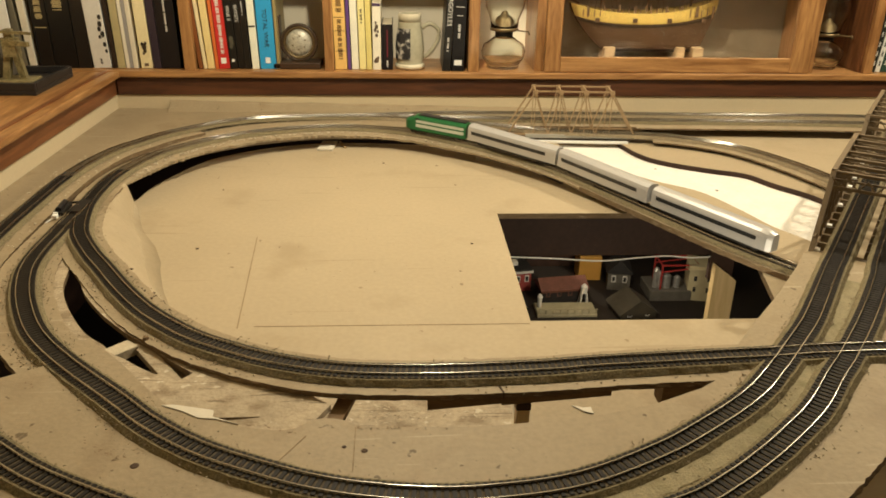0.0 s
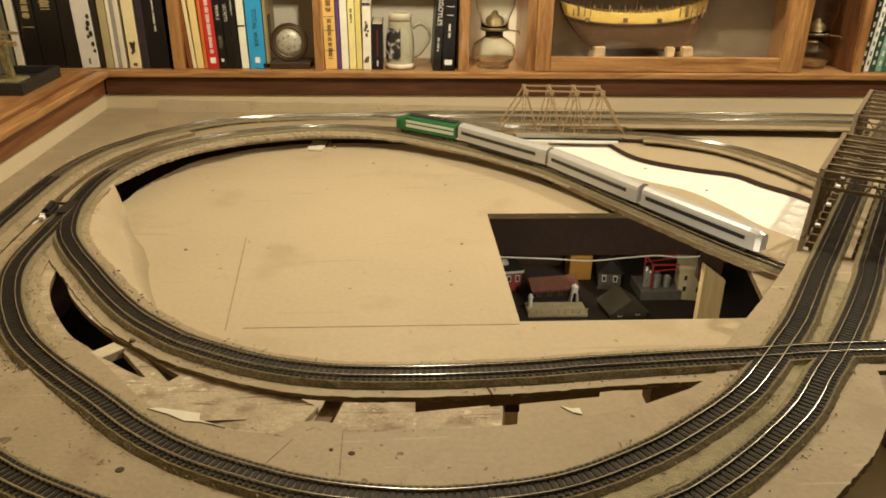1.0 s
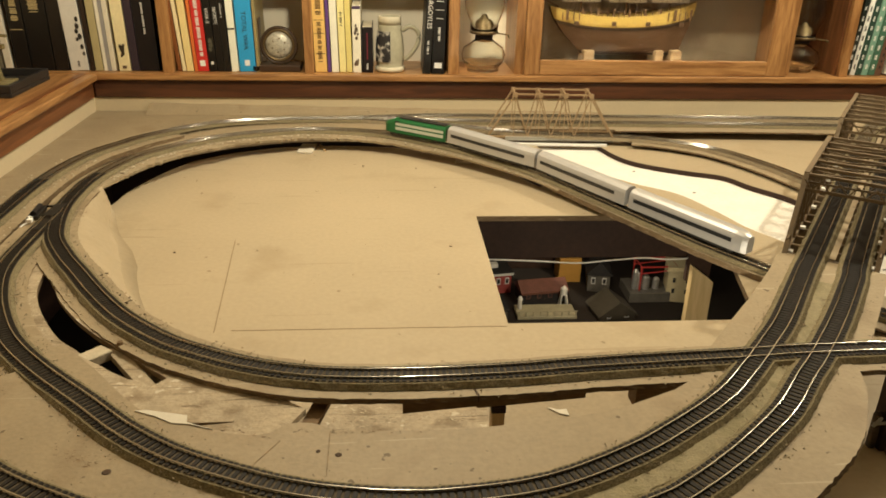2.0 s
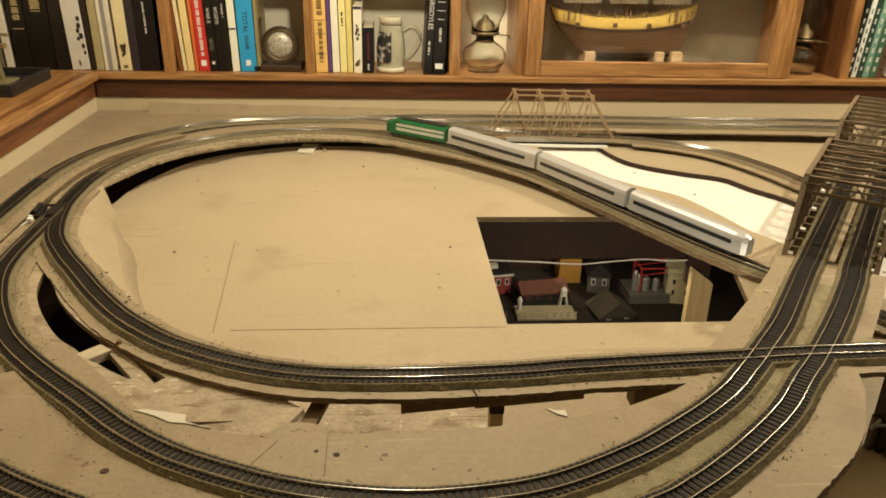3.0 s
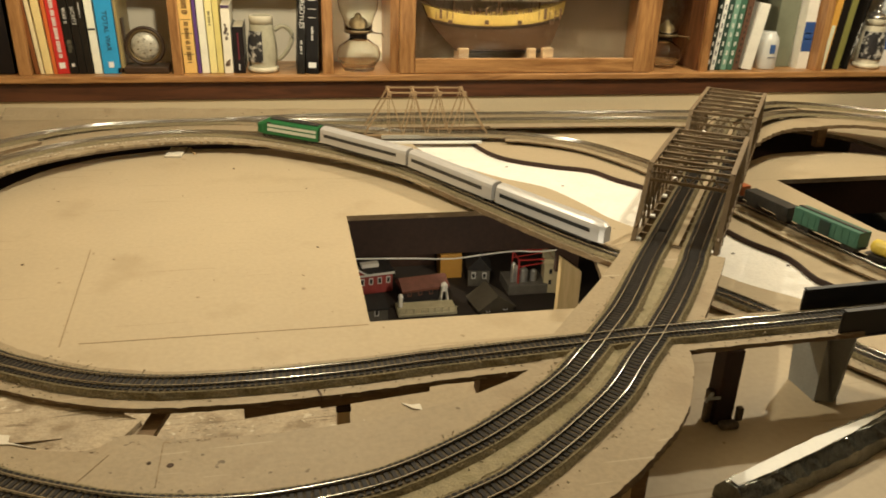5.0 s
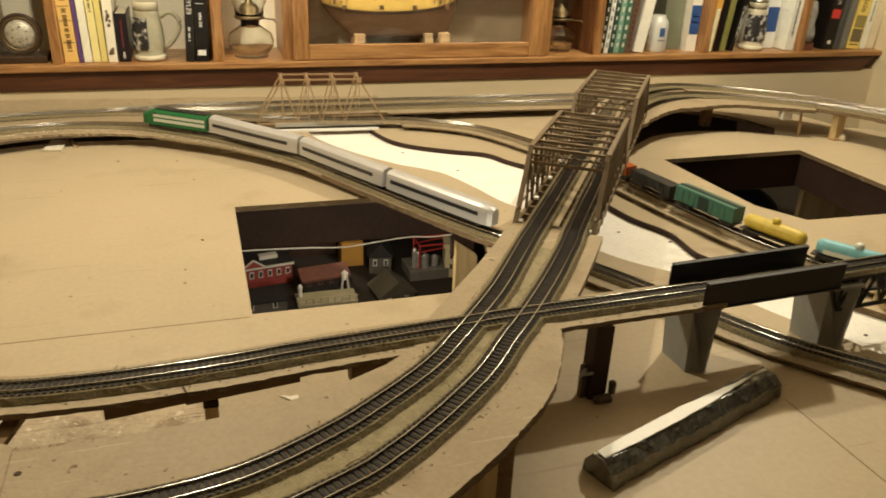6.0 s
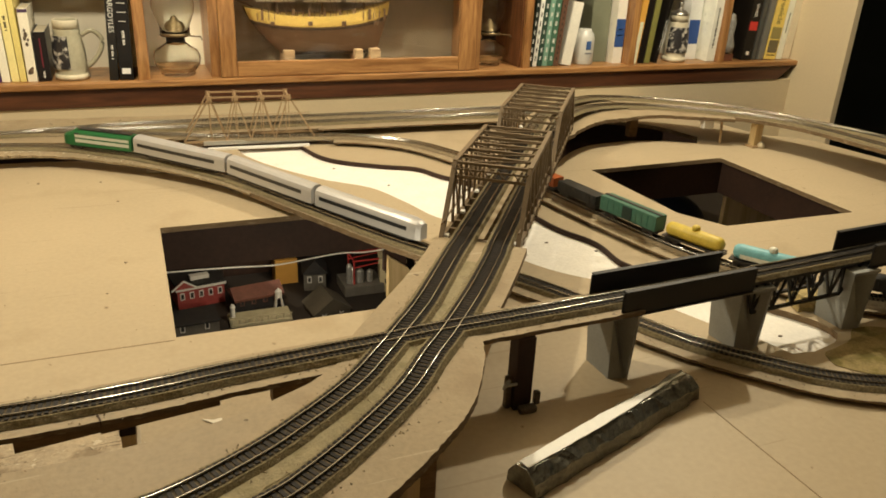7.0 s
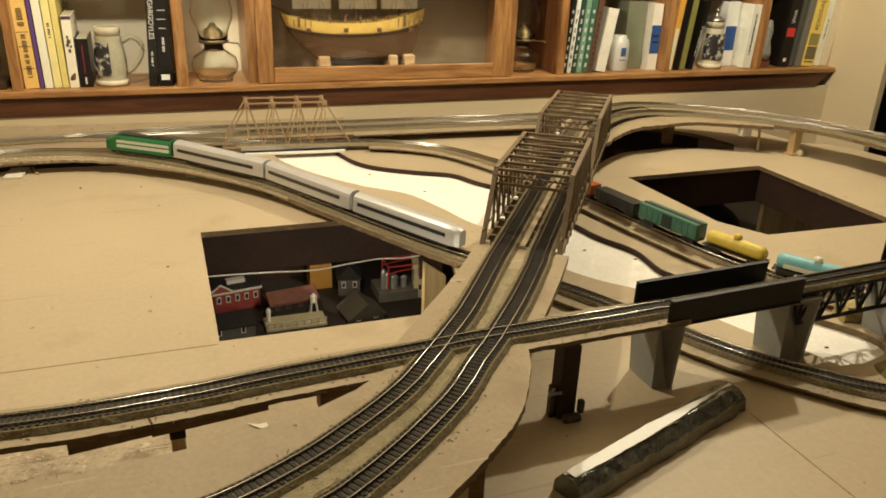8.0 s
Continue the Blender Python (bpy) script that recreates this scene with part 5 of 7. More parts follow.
def mug():
    root = thing("ceramic_bottle", "white ceramic bottle with a small blue crest", "bottle", at=(1.238, 2.53, SHELF))
    part("body", lathe(bmesh.new(), [(0.0001, 0), (0.036, 0), (0.038, 0.004), (0.038, 0.09), (0.034, 0.108), (0.026, 0.116), (0.024, 0.125), (0.0001, 0.125)], 28), mat("white_ceramic", (0.62, 0.62, 0.58), 0.3, vary=0.06), root, smooth=True)
    part("crest", box(bmesh.new(), -0.011, 0.009, -0.0392, -0.037, 0.055, 0.085, bevel=0.001), cover("3d5a8c"), root, "blue printed crest")
    part("band", box(bmesh.new(), -0.013, 0.013, -0.0388, -0.036, 0.04, 0.044), cover("7c7f86"), root)


mug()


def small_figure():
    ob = thing("ornament", "small dark ornament with a grey top", "ornament", at=(1.880, 2.505, SHELF))
    part("base", box(bmesh.new(), -0.02, 0.022, -0.015, 0.015, 0, 0.028, bevel=0.003), mat("red_brown_ornament", (0.18, 0.07, 0.04), 0.4), ob)
    part("body", lathe(bmesh.new(), [(0.0001, 0.028), (0.02, 0.03), (0.024, 0.06), (0.014, 0.1), (0.018, 0.14), (0.01, 0.175), (0.0001, 0.18)], 16), mat("pale_grey_ornament", (0.3, 0.29, 0.26), 0.4, vary=0.5, scale=60), ob, smooth=True)


small_figure()


def ship():
    root = thing("ship_model", "wooden model sailing ship with a yellow band on a stand", "model ship", at=(0.281, 2.60, 0))
    HULL = mat("brown_hull", (0.115, 0.064, 0.031), 0.45, vary=0.25, scale=30, stretch=(1, 8, 8))
    KEEL = mat("dark_wale_wood", (0.045, 0.026, 0.014), 0.5, vary=0.25, scale=30, stretch=(1, 8, 8))
    BAND = mat("yellow_hull_band", (0.58, 0.40, 0.10), 0.5, vary=0.15, scale=40)
    WOODS = mat("brown_spar", (0.16, 0.09, 0.04), 0.5, vary=0.2)
    SAIL = mat("cream_sailcloth", (0.62, 0.56, 0.42), 0.85, vary=0.08, scale=20)
    n, k = 26, 9

    def station(u, z):
        sheer = 0.045 * (abs(u - 0.45) / 0.55) ** 2.2
        full = max(0.0, 1 - abs(2 * u - 0.95) ** 2.6) ** 0.6
        return sheer, full
    def skin(lo, hi, out, material, name, label=""):
        bm = bmesh.new()
        rows = []
        for i in range(n + 1):
            u = i / n
            sheer, full = station(u, 0)
            ring = []
            for j in range(k + 1):
                f = lo + (hi - lo) * j / k
                x = -0.25 + 0.48 * u + (1 - f) ** 1.5 * (0.12 * (1 - 2 * u) ** 2 if u < 0.5 else -0.05 * (2 * u - 1) ** 3)
                z = 0.186 + f * (0.125 + sheer)
                half = 0.052 * full * (min(1, f * 1.25) ** 0.45 if f > 0 else 0.02) + 0.002 + out
                ring.append((x, half, z))
            rows.append(ring)
        vs = [[(bm.verts.new((x, -hf, z)), bm.verts.new((x, hf, z))) for x, hf, z in r] for r in rows]
        for a, b in zip(vs, vs[1:]):
            for j in range(k):
                bm.faces.new((a[j][0], b[j][0], b[j + 1][0], a[j + 1][0]))
                bm.faces.new((a[j][1], a[j + 1][1], b[j + 1][1], b[j][1]))
        for a, b in zip(vs, vs[1:]):
            bm.faces.new((a[k][0], b[k][0], b[k][1], a[k][1]))
            bm.faces.new((a[0][0], a[0][1], b[0][1], b[0][0]))
        part(name, bm, material, root, label, smooth=False)
    skin(0.0, 0.98, 0.0, HULL, "hull", "brown planked hull")
    skin(0.74, 1.0, 0.0015, BAND, "band", "yellow painted hull band")
    skin(0.66, 0.705, 0.0022, KEEL, "wale", "dark wale below the yellow band")
    skin(0.0, 0.07, 0.0016, KEEL, "keel", "dark keel")
    for x in (-0.17, -0.05, 0.06, 0.17):
        part("gun_port", box(bmesh.new(), x - 0.007, x + 0.007, -0.058, -0.05, 0.284, 0.297), HULL, root)
    for i, x in enumerate((-0.15, 0.0, 0.14)):
        part("mast", tube(bmesh.new(), [(x, 0, 0.29), (x + 0.005, 0, 0.46)], 0.004), WOODS, root)
        part("yard", tube(bmesh.new(), [(x - 0.07, -0.01, 0.43), (x + 0.07, -0.01, 0.43)], 0.0025), WOODS, root)
        bm = bmesh.new()
        rows = [[bm.verts.new((x - 0.062 + 0.124 * a / 6, -0.012 - 0.014 * math.sin(math.pi * b / 4) * math.sin(math.pi * a / 6), 0.434 - 0.082 * b / 4)) for a in range(7)] for b in range(5)]
        for p, q in zip(rows, rows[1:]):
            for a in range(6):
                bm.faces.new((p[a], p[a + 1], q[a + 1], q[a]))
        sail = part("sail", bm, SAIL, root, "cream cloth square sail", smooth=True)
        for sx in (-0.05, -0.03, 0.03, 0.05):
            part("shroud", tube(bmesh.new(), [(x + sx, -0.045, 0.315), (x + 0.003, 0, 0.45)], 0.0007, 5), WOODS, root)
    for i in range(9):
        x = -0.2 + 0.05 * i
        part("rail_post", box(bmesh.new(), x - 0.003, x + 0.003, -0.047, -0.043, 0.30, 0.335), WOODS, root)
    part("bowsprit", tube(bmesh.new(), [(-0.22, 0, 0.335), (-0.31, 0, 0.375)], 0.003), WOODS, root)
    for i in range(24):
        x = -0.215 + 0.018 * i
        part("rail_pin", box(bmesh.new(), x - 0.0015, x + 0.0015, -0.048, -0.046, 0.30, 0.322 + 0.006 * (i % 3)), WOODS, root)
    for x, w2 in ((-0.117, 0.018), (0.115, 0.014), (0.172, 0.018)):
        part("cradle", box(bmesh.new(), x - w2, x + w2, -0.04, 0.04, SHELF, 0.205, bevel=0.003), JOIST, root, "pale wooden cradle block")
    part("stand_board", box(bmesh.new(), -0.15, 0.19, -0.045, 0.045, SHELF, SHELF + 0.008, bevel=0.002), WALNUT, root)


ship()


def tray_figure():
    tray = thing("display_tray", "black rectangular display tray on the oak side shelf", "tray", at=(-1.60, 2.24, SHELF - 0.0005))
    TR = mat("black_tray", (0.022, 0.02, 0.02), 0.45, vary=0.2)
    bm = bmesh.new()
    box(bm, -0.15, 0.145, -0.125, 0.125, 0, 0.012, bevel=0.002)
    part("tray_floor", bm, TR, tray)
    for a in ((-0.15, 0.145, -0.125, -0.113), (-0.15, 0.145, 0.113, 0.125), (-0.15, -0.138, -0.113, 0.113), (0.133, 0.145, -0.113, 0.113)):
        part("tray_rim", box(bmesh.new(), a[0], a[1], a[2], a[3], 0.0121, 0.032, bevel=0.002), TR, tray)
    OLV = mat("olive_bronze", (0.26, 0.22, 0.11), 0.4, 0.3, vary=0.6, scale=70, dirt=((0.42, 0.36, 0.2), 60, 0.55, 0.8))
    st = bmesh.new()
    box(st, -0.05, 0.05, -0.04, 0.04, 0, 0.012, bevel=0.003)
    for p, q, w in (((-0.025, 0, 0.012), (-0.012, 0, 0.075), 0.017), ((0.02, 0, 0.012), (0.01, 0, 0.075), 0.017), ((0, 0, 0.07), (0, 0.002, 0.12), 0.034), ((-0.01, -0.01, 0.11), (0.055, -0.02, 0.105), 0.012), ((0.0, 0.0, 0.12), (0.0, 0.0, 0.142), 0.02), ((-0.03, -0.012, 0.138), (0.065, -0.014, 0.132), 0.007)):
        beam(st, p, q, w, w)
    o = tagged(part("statuette", st, OLV), "olive bronze statuette standing on the black tray", "statuette")
    o.location = (-1.545, 2.22, SHELF + 0.0118)
    bx = tagged(part("storage_box", box(bmesh.new(), -1.74, -1.60, 2.27, 2.345, SHELF + 0.0118, SHELF + 0.11, bevel=0.003), mat("grey_brown_box", (0.09, 0.075, 0.055), 0.6, vary=0.25)), "grey-brown box standing on the black tray", "box")
    pc = tagged(part("white_card", box(bmesh.new(), -1.755, -1.66, 2.475, 2.479, SHELF + 0.0, SHELF + 0.2), WHITEPAPER), "plain white card standing before the books", "card")


tray_figure()


# ---- under the openings: stored village ----
LOW = -0.38
# Shelf coloured near-black so the openings above it show deep shade.
slab("lower_shelf", -1.37, 2.1, 0.9, 2.46, LOW - 0.02, LOW, mat("shaded_void_shelf", (0.016, 0.011, 0.008), 0.7, vary=0.3, scale=10), "storage shelf below the baseboard, shade put into its colour")


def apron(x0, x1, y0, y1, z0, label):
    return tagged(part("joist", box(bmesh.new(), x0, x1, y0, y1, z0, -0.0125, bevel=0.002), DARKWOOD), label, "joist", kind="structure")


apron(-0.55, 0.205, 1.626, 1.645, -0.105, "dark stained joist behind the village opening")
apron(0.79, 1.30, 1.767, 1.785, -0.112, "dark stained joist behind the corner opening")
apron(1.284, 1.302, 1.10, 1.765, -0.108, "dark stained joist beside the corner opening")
# The next three are added sheets that keep the voids below dark.
apron(-1.3775, -1.36, 0.5, 2.46, LOW, "added dark sheet blackening the void under the side of the layout")
apron(0.60, 1.50, 2.33, 2.35, -0.30, "added dark sheet hiding the lit knee wall below the far loop")
apron(-1.36, 1.775, 2.44, 2.464, LOW, "added dark sheet blackening the void under the back of the layout")
wire = bmesh.new()
tube(wire, spline([(-0.33, 1.618, -0.101), (-0.24, 1.618, -0.104), (-0.15, 1.617, -0.108), (-0.06, 1.618, -0.114), (0.02, 1.617, -0.107), (0.09, 1.618, -0.103), (0.15, 1.617, -0.107), (0.24, 1.618, -0.102)], 0.012), 0.0018, 6)
tagged(part("wire", wire, WHITEPAPER, smooth=True), "white wire stapled along the dark joist", "wire")
mitre = box(bmesh.new(), 0.196, 0.248, 1.592, 1.612, LOW, -0.117)
for q in mitre.verts:
    if q.co.z > -0.2 and q.co.x > 0.22:
        q.co.z = -0.155
tagged(part("support_post", mitre, PINE), "pale pine board post with a mitred top under the ramp", "post")
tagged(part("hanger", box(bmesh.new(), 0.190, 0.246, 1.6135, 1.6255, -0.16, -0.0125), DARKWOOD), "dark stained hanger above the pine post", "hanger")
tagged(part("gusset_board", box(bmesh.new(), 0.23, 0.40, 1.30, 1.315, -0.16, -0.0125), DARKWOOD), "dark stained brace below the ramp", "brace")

STOREGREY = mat("dark_grey_model_plastic", (0.11, 0.10, 0.085), 0.5, vary=0.25, scale=60)
BRICK = mat("red_brick_plastic", (0.30, 0.055, 0.05), 0.5, vary=0.2, scale=60)
TARROOF = mat("black_tar_roof", (0.02, 0.018, 0.018), 0.7, vary=0.3, scale=50)
BROWNROOF = mat("brown_plastic_roof", (0.13, 0.05, 0.035), 0.5, vary=0.25, scale=50)
GREYROOF = mat("grey_brown_roof", (0.06, 0.05, 0.036), 0.6, vary=0.25, scale=50)
CREAMWALL = mat("cream_plastic_wall", (0.50, 0.43, 0.27), 0.5, vary=0.12, scale=50)
WHITEPL = mat("white_plastic", (0.66, 0.64, 0.60), 0.45, vary=0.06)
REDPL = mat("red_plastic", (0.34, 0.035, 0.03), 0.4, vary=0.15)
SILVERPL = mat("silver_plastic", (0.42, 0.41, 0.39), 0.35, 0.6, vary=0.2, scale=80)
OLIVEPL = mat("olive_platform_plastic", (0.36, 0.32, 0.21), 0.6, vary=0.2)
DARKPL = mat("dark_window_plastic", (0.02, 0.02, 0.022), 0.4)


def house(name, label, x, y, w, d, h, wall, roof, pitch=0.0, turn=0.0, cols=3, rows=1, trim=None, gable_front=False):
    root = thing(name, label, "model building", "stored model buildings", (x, y, LOW))
    root.rotation_euler[2] = radians(turn)
    part("wall", box(bmesh.new(), -w / 2, w / 2, -d / 2, d / 2, 0, h), wall, root)
    if pitch:
        bm = bmesh.new()
        o = 0.006
        a = [(-w / 2 - o, -d / 2 - o, h - 0.002), (w / 2 + o, -d / 2 - o, h - 0.002), (w / 2 + o, d / 2 + o, h - 0.002), (-w / 2 - o, d / 2 + o, h - 0.002)]
        r = [(0, -d / 2 - o, h + pitch), (0, d / 2 + o, h + pitch)] if gable_front else [(-w / 2 - o, 0, h + pitch), (w / 2 + o, 0, h + pitch)]
        v = [bm.verts.new(p) for p in a + r]
        if gable_front:
            fs = ((0, 1, 4), (1, 2, 5, 4), (2, 3, 5), (3, 0, 4, 5), (0, 3, 2, 1))
        else:
            fs = ((0, 1, 5, 4), (1, 2, 5), (2, 3, 4, 5), (3, 0, 4), (0, 3, 2, 1))
        for fc in fs:
            bm.faces.new([v[i] for i in fc])
        part("roof", bm, roof, root)
    else:
        part("roof", box(bmesh.new(), -w / 2 - 0.003, w / 2 + 0.003, -d / 2 - 0.003, d / 2 + 0.003, h + 0.0002, h + 0.006), roof, root)
    for j in range(rows):
        for i in range(cols):
            cx = -w / 2 + w * (i + 0.5) / cols
            z = h * (0.25 + 0.5 * j / max(rows - 0.5, 1)) if rows > 1 else h * 0.45
            win = part("window", box(bmesh.new(), cx - 0.006, cx + 0.006, -d / 2 - 0.0015, -d / 2 + 0.001, z, z + 0.02), trim or WHITEPL, root)
            part("pane", box(bmesh.new(), cx - 0.0038, cx + 0.0038, -d / 2 - 0.0022, -d / 2 - 0.001, z + 0.003, z + 0.017), DARKPL, win)
    if trim:
        part("cornice", box(bmesh.new(), -w / 2 - 0.005, w / 2 + 0.005, -d / 2 - 0.006, -d / 2 + 0.002, h - 0.006, h), trim, root)
    return root


red = house("red_building", "red plastic building with white window frames and black roof", -0.213, 2.035, 0.125, 0.09, 0.062, BRICK, TARROOF, 0.0, 9, 5, 1, WHITEPL)
ped = bmesh.new()
v = [ped.verts.new(p) for p in ((-0.075, -0.052, 0.0625), (-0.015, -0.052, 0.0625), (-0.045, -0.052, 0.083), (-0.075, -0.04, 0.0625), (-0.015, -0.04, 0.0625), (-0.045, -0.04, 0.083))]
for fc in ((0, 1, 2), (5, 4, 3), (0, 3, 4, 1), (1, 4, 5, 2), (2, 5, 3, 0)):
    ped.faces.new([v[i] for i in fc])
part("pediment", ped, BRICK, red)
for p, q in (((-0.078, -0.054, 0.062), (-0.045, -0.054, 0.086)), ((-0.012, -0.054, 0.062), (-0.045, -0.054, 0.086))):
    part("pediment_trim", beam(bmesh.new(), p, q, 0.003, 0.004), WHITEPL, red)
part("roof_vent", box(bmesh.new(), -0.02, 0.03, -0.02, 0.0, 0.0683, 0.079), WHITEPL, red)
house("grey_building", "grey flat-roofed plastic building", -0.24, 1.87, 0.12, 0.08, 0.03, STOREGREY, TARROOF, 0.0, 3, 2, 1)
house("station", "brown-roofed plastic station building", -0.066, 1.965, 0.125, 0.07, 0.038, TARROOF, BROWNROOF, 0.022, 8, 4, 1, BROWNROOF)
house("brown_building", "dark brown plastic building at the back", -0.06, 2.20, 0.14, 0.08, 0.09, DARKWOOD, TARROOF, 0.0, 0, 4, 1, GREYROOF)
house("grey_house", "grey-brown steep-roofed plastic house", 0.110, 1.868, 0.10, 0.085, 0.018, GREYROOF, GREYROOF, 0.038, 8, 2, 1, None, True)
house("dark_house", "dark grey gabled plastic house", 0.112, 2.03, 0.062, 0.07, 0.055, STOREGREY, TARROOF, 0.04, -10, 2, 1, None, True)
house("cream_building", "cream plastic building with dark windows", 0.322, 1.96, 0.07, 0.07, 0.098, CREAMWALL, CREAMWALL, 0.0, -12, 2, 2, CREAMWALL)
tagged(part("crate", box(bmesh.new(), 0.005, 0.07, 2.06, 2.12, LOW, LOW + 0.075, bevel=0.002), mat("orange_card", (0.50, 0.26, 0.05), 0.6, vary=0.1)), "orange-brown card crate among the model buildings", "crate")


def platform():
    root = thing("loading_platform", "olive plastic loading platform with a picket rail", "model platform", at=(-0.07, 1.872, LOW))
    part("deck", box(bmesh.new(), -0.08, 0.08, -0.035, 0.035, 0, 0.010, bevel=0.002), OLIVEPL, root)
    for i in range(9):
        part("picket", box(bmesh.new(), -0.076 + 0.019 * i - 0.002, -0.076 + 0.019 * i + 0.002, -0.034, -0.031, 0.0103, 0.022), OLIVEPL, root)
    part("rail", box(bmesh.new(), -0.08, 0.08, -0.0338, -0.0312, 0.0222, 0.0245), OLIVEPL, root)
    part("pillar", lathe(bmesh.new(), [(0.006, 0.0103), (0.006, 0.036), (0.008, 0.038), (0.004, 0.047), (0.0005, 0.048)], 12, Matrix.Translation((-0.068, 0.01, 0))), WHITEPL, root, "white pillar")


platform()


def tower():
    root = thing("water_tower", "small white plastic water tower on legs", "model tower", at=(-0.012, 1.915, LOW))
    root.scale = (0.78, 0.78, 0.78)
    for sx in (-1, 1):
        for sy in (-1, 1):
            part("leg", beam(bmesh.new(), (0.014 * sx, 0.014 * sy, 0), (0.008 * sx, 0.008 * sy, 0.045), 0.004, 0.004), WHITEPL, root)
    part("tank", lathe(bmesh.new(), [(0.0001, 0.0453), (0.012, 0.0453), (0.012, 0.068), (0.0001, 0.08)], 14), WHITEPL, root)


tower()


def plant():
    root = thing("gantry_plant", "silver tank plant under a red gantry frame", "model plant", at=(0.236, 1.975, LOW))
    part("slab", box(bmesh.new(), -0.06, 0.055, -0.05, 0.05, 0, 0.03, bevel=0.002), STOREGREY, root)
    for x, r, h in ((-0.01, 0.012, 0.036), (-0.04, 0.008, 0.052), (-0.03, 0.007, 0.042), (0.02, 0.009, 0.03)):
        part("tank", lathe(bmesh.new(), [(r, 0.0303), (r, 0.03 + h), (r * 0.5, 0.03 + h * 1.15), (0.0005, 0.03 + h * 1.18)], 14, Matrix.Translation((x, -0.02, 0))), SILVERPL, root)
    for y in (-0.035, 0.03):
        for x in (-0.03, 0.07):
            part("gantry_post", beam(bmesh.new(), (x, y, 0.0303 if x < 0.05 else 0.0), (x, y, 0.100), 0.004, 0.004), REDPL, root)
        part("gantry_beam", beam(bmesh.new(), (-0.034, y, 0.102), (0.074, y, 0.102), 0.004, 0.004), REDPL, root)
        part("gantry_brace", beam(bmesh.new(), (-0.03, y, 0.082), (0.07, y, 0.094), 0.003, 0.003), REDPL, root)
    for x in (-0.03, 0.07):
        part("gantry_tie", beam(bmesh.new(), (x, -0.033, 0.1025), (x, 0.028, 0.1025), 0.003, 0.003), REDPL, root)


plant()
tagged(part("blue_bag", bmesh.ops.create_icosphere(b := bmesh.new(), subdivisions=3, radius=0.11, matrix=Matrix.LocRotScale((1.20, 1.88, LOW + 0.115), None, (1.35, 0.8, 1.1))) and b, mat("dark_blue_cloth", (0.01, 0.014, 0.03), 0.7, vary=0.5, scale=30, bump=0.8), smooth=True), "dark blue cloth bundle on the storage shelf", "bundle")
tagged(part("pine_panel", box(bmesh.new(), 1.36, 1.66, 1.80, 1.815, LOW, -0.145), PINE), "pale pine board standing under the corner opening", "board")

# ---- supports and offcuts on the baseboard ----
tagged(part("support_column", box(bmesh.new(), 0.120, 0.146, 0.800, 0.826, 0, 0.1110, bevel=0.001), DARKWOOD), "dark stained wooden post under the crossing", "post")
RUSTY = mat("rusty_clamp", (0.10, 0.075, 0.05), 0.6, 0.4, vary=0.5, scale=90)
clamp = thing("clamp", "rusty screw clamp with a bright wing nut beside the dark post", "clamp")
part("foot", box(bmesh.new(), 0.124, 0.150, 0.786, 0.7985, 0, 0.010, bevel=0.003), RUSTY, clamp)
part("jaw", box(bmesh.new(), 0.1465, 0.155, 0.790, 0.7985, 0.0102, 0.030, bevel=0.002), RUSTY, clamp)
part("bar", box(bmesh.new(), 0.110, 0.1185, 0.806, 0.816, 0, 0.050, bevel=0.002), RUSTY, clamp)
part("screw", tube(bmesh.new(), [(0.1195, 0.796, 0.046), (0.100, 0.796, 0.046)], 0.0022, 10), PALEGREY, clamp, "bright steel screw", smooth=True)
part("wing_nut", box(bmesh.new(), -0.002, 0.002, -0.0015, 0.0015, -0.008, 0.008, Matrix.Translation((0.104, 0.796, 0.048)) @ Matrix.Rotation(0.6, 4, "Y"), bevel=0.0007), PALEGREY, clamp, "bright steel wing nut")
bolt_spots = ((0.1462, 0.806, 0.085), (0.1462, 0.816, 0.040))
for k, q in enumerate(bolt_spots):
    tagged(part("bolt_head", lathe(bmesh.new(), [(0.0001, 0), (0.0035, 0), (0.003, 0.002), (0.0001, 0.0024)], 10, Matrix.Translation(q) @ Matrix.Rotation(radians(90), 4, "Y")), RUSTY), "rusty bolt head in the dark post", "bolt", "post bolts")
joist = bmesh.new()
beam(joist, (-0.562, 0.835, 0.081), (-0.587, 0.738, 0.081), 0.018, 0.007)
tagged(part("cross_lath", joist, DARKJOIST), "brown pine cross lath between the decks", "lath", kind="structure")
tagged(part("stub_post", box(bmesh.new(), -0.3715, -0.3565, 0.788, 0.806, 0.0, 0.0805, bevel=0.001), PINE), "pale pine stub post under the inner strip", "post")
# Dark block put where there is only a shaded gap above the post.
tagged(part("gap_block", box(bmesh.new(), -0.3725, -0.3555, 0.787, 0.807, 0.0807, 0.0900, bevel=0.001), DARKWOOD), "dark block standing in for the gap above the stub post", "packing")
SCRAPWOOD = mat("whitewashed_stick", (0.50, 0.43, 0.31), 0.8, vary=0.2, scale=60)
stick = bmesh.new()
beam(stick, (-0.8720, 0.9150, 0.0815), (-0.8510, 0.9430, 0.0795), 0.0235, 0.013)
bmesh.ops.bevel(stick, geom=stick.edges[:], offset=0.001, segments=1, affect="EDGES")
tagged(part("whitewashed_stick", stick, SCRAPWOOD), "whitewashed stick spanning the cut-out", "stick")
plank = bmesh.new()
beam(plank, (-0.846, 0.950, 0.0760), (-0.772, 0.851, 0.0785), 0.017, 0.010)
tagged(part("brace_plank", plank, ROUGHPAINT), "scuffed tan brace plank across the cut-out", "plank")
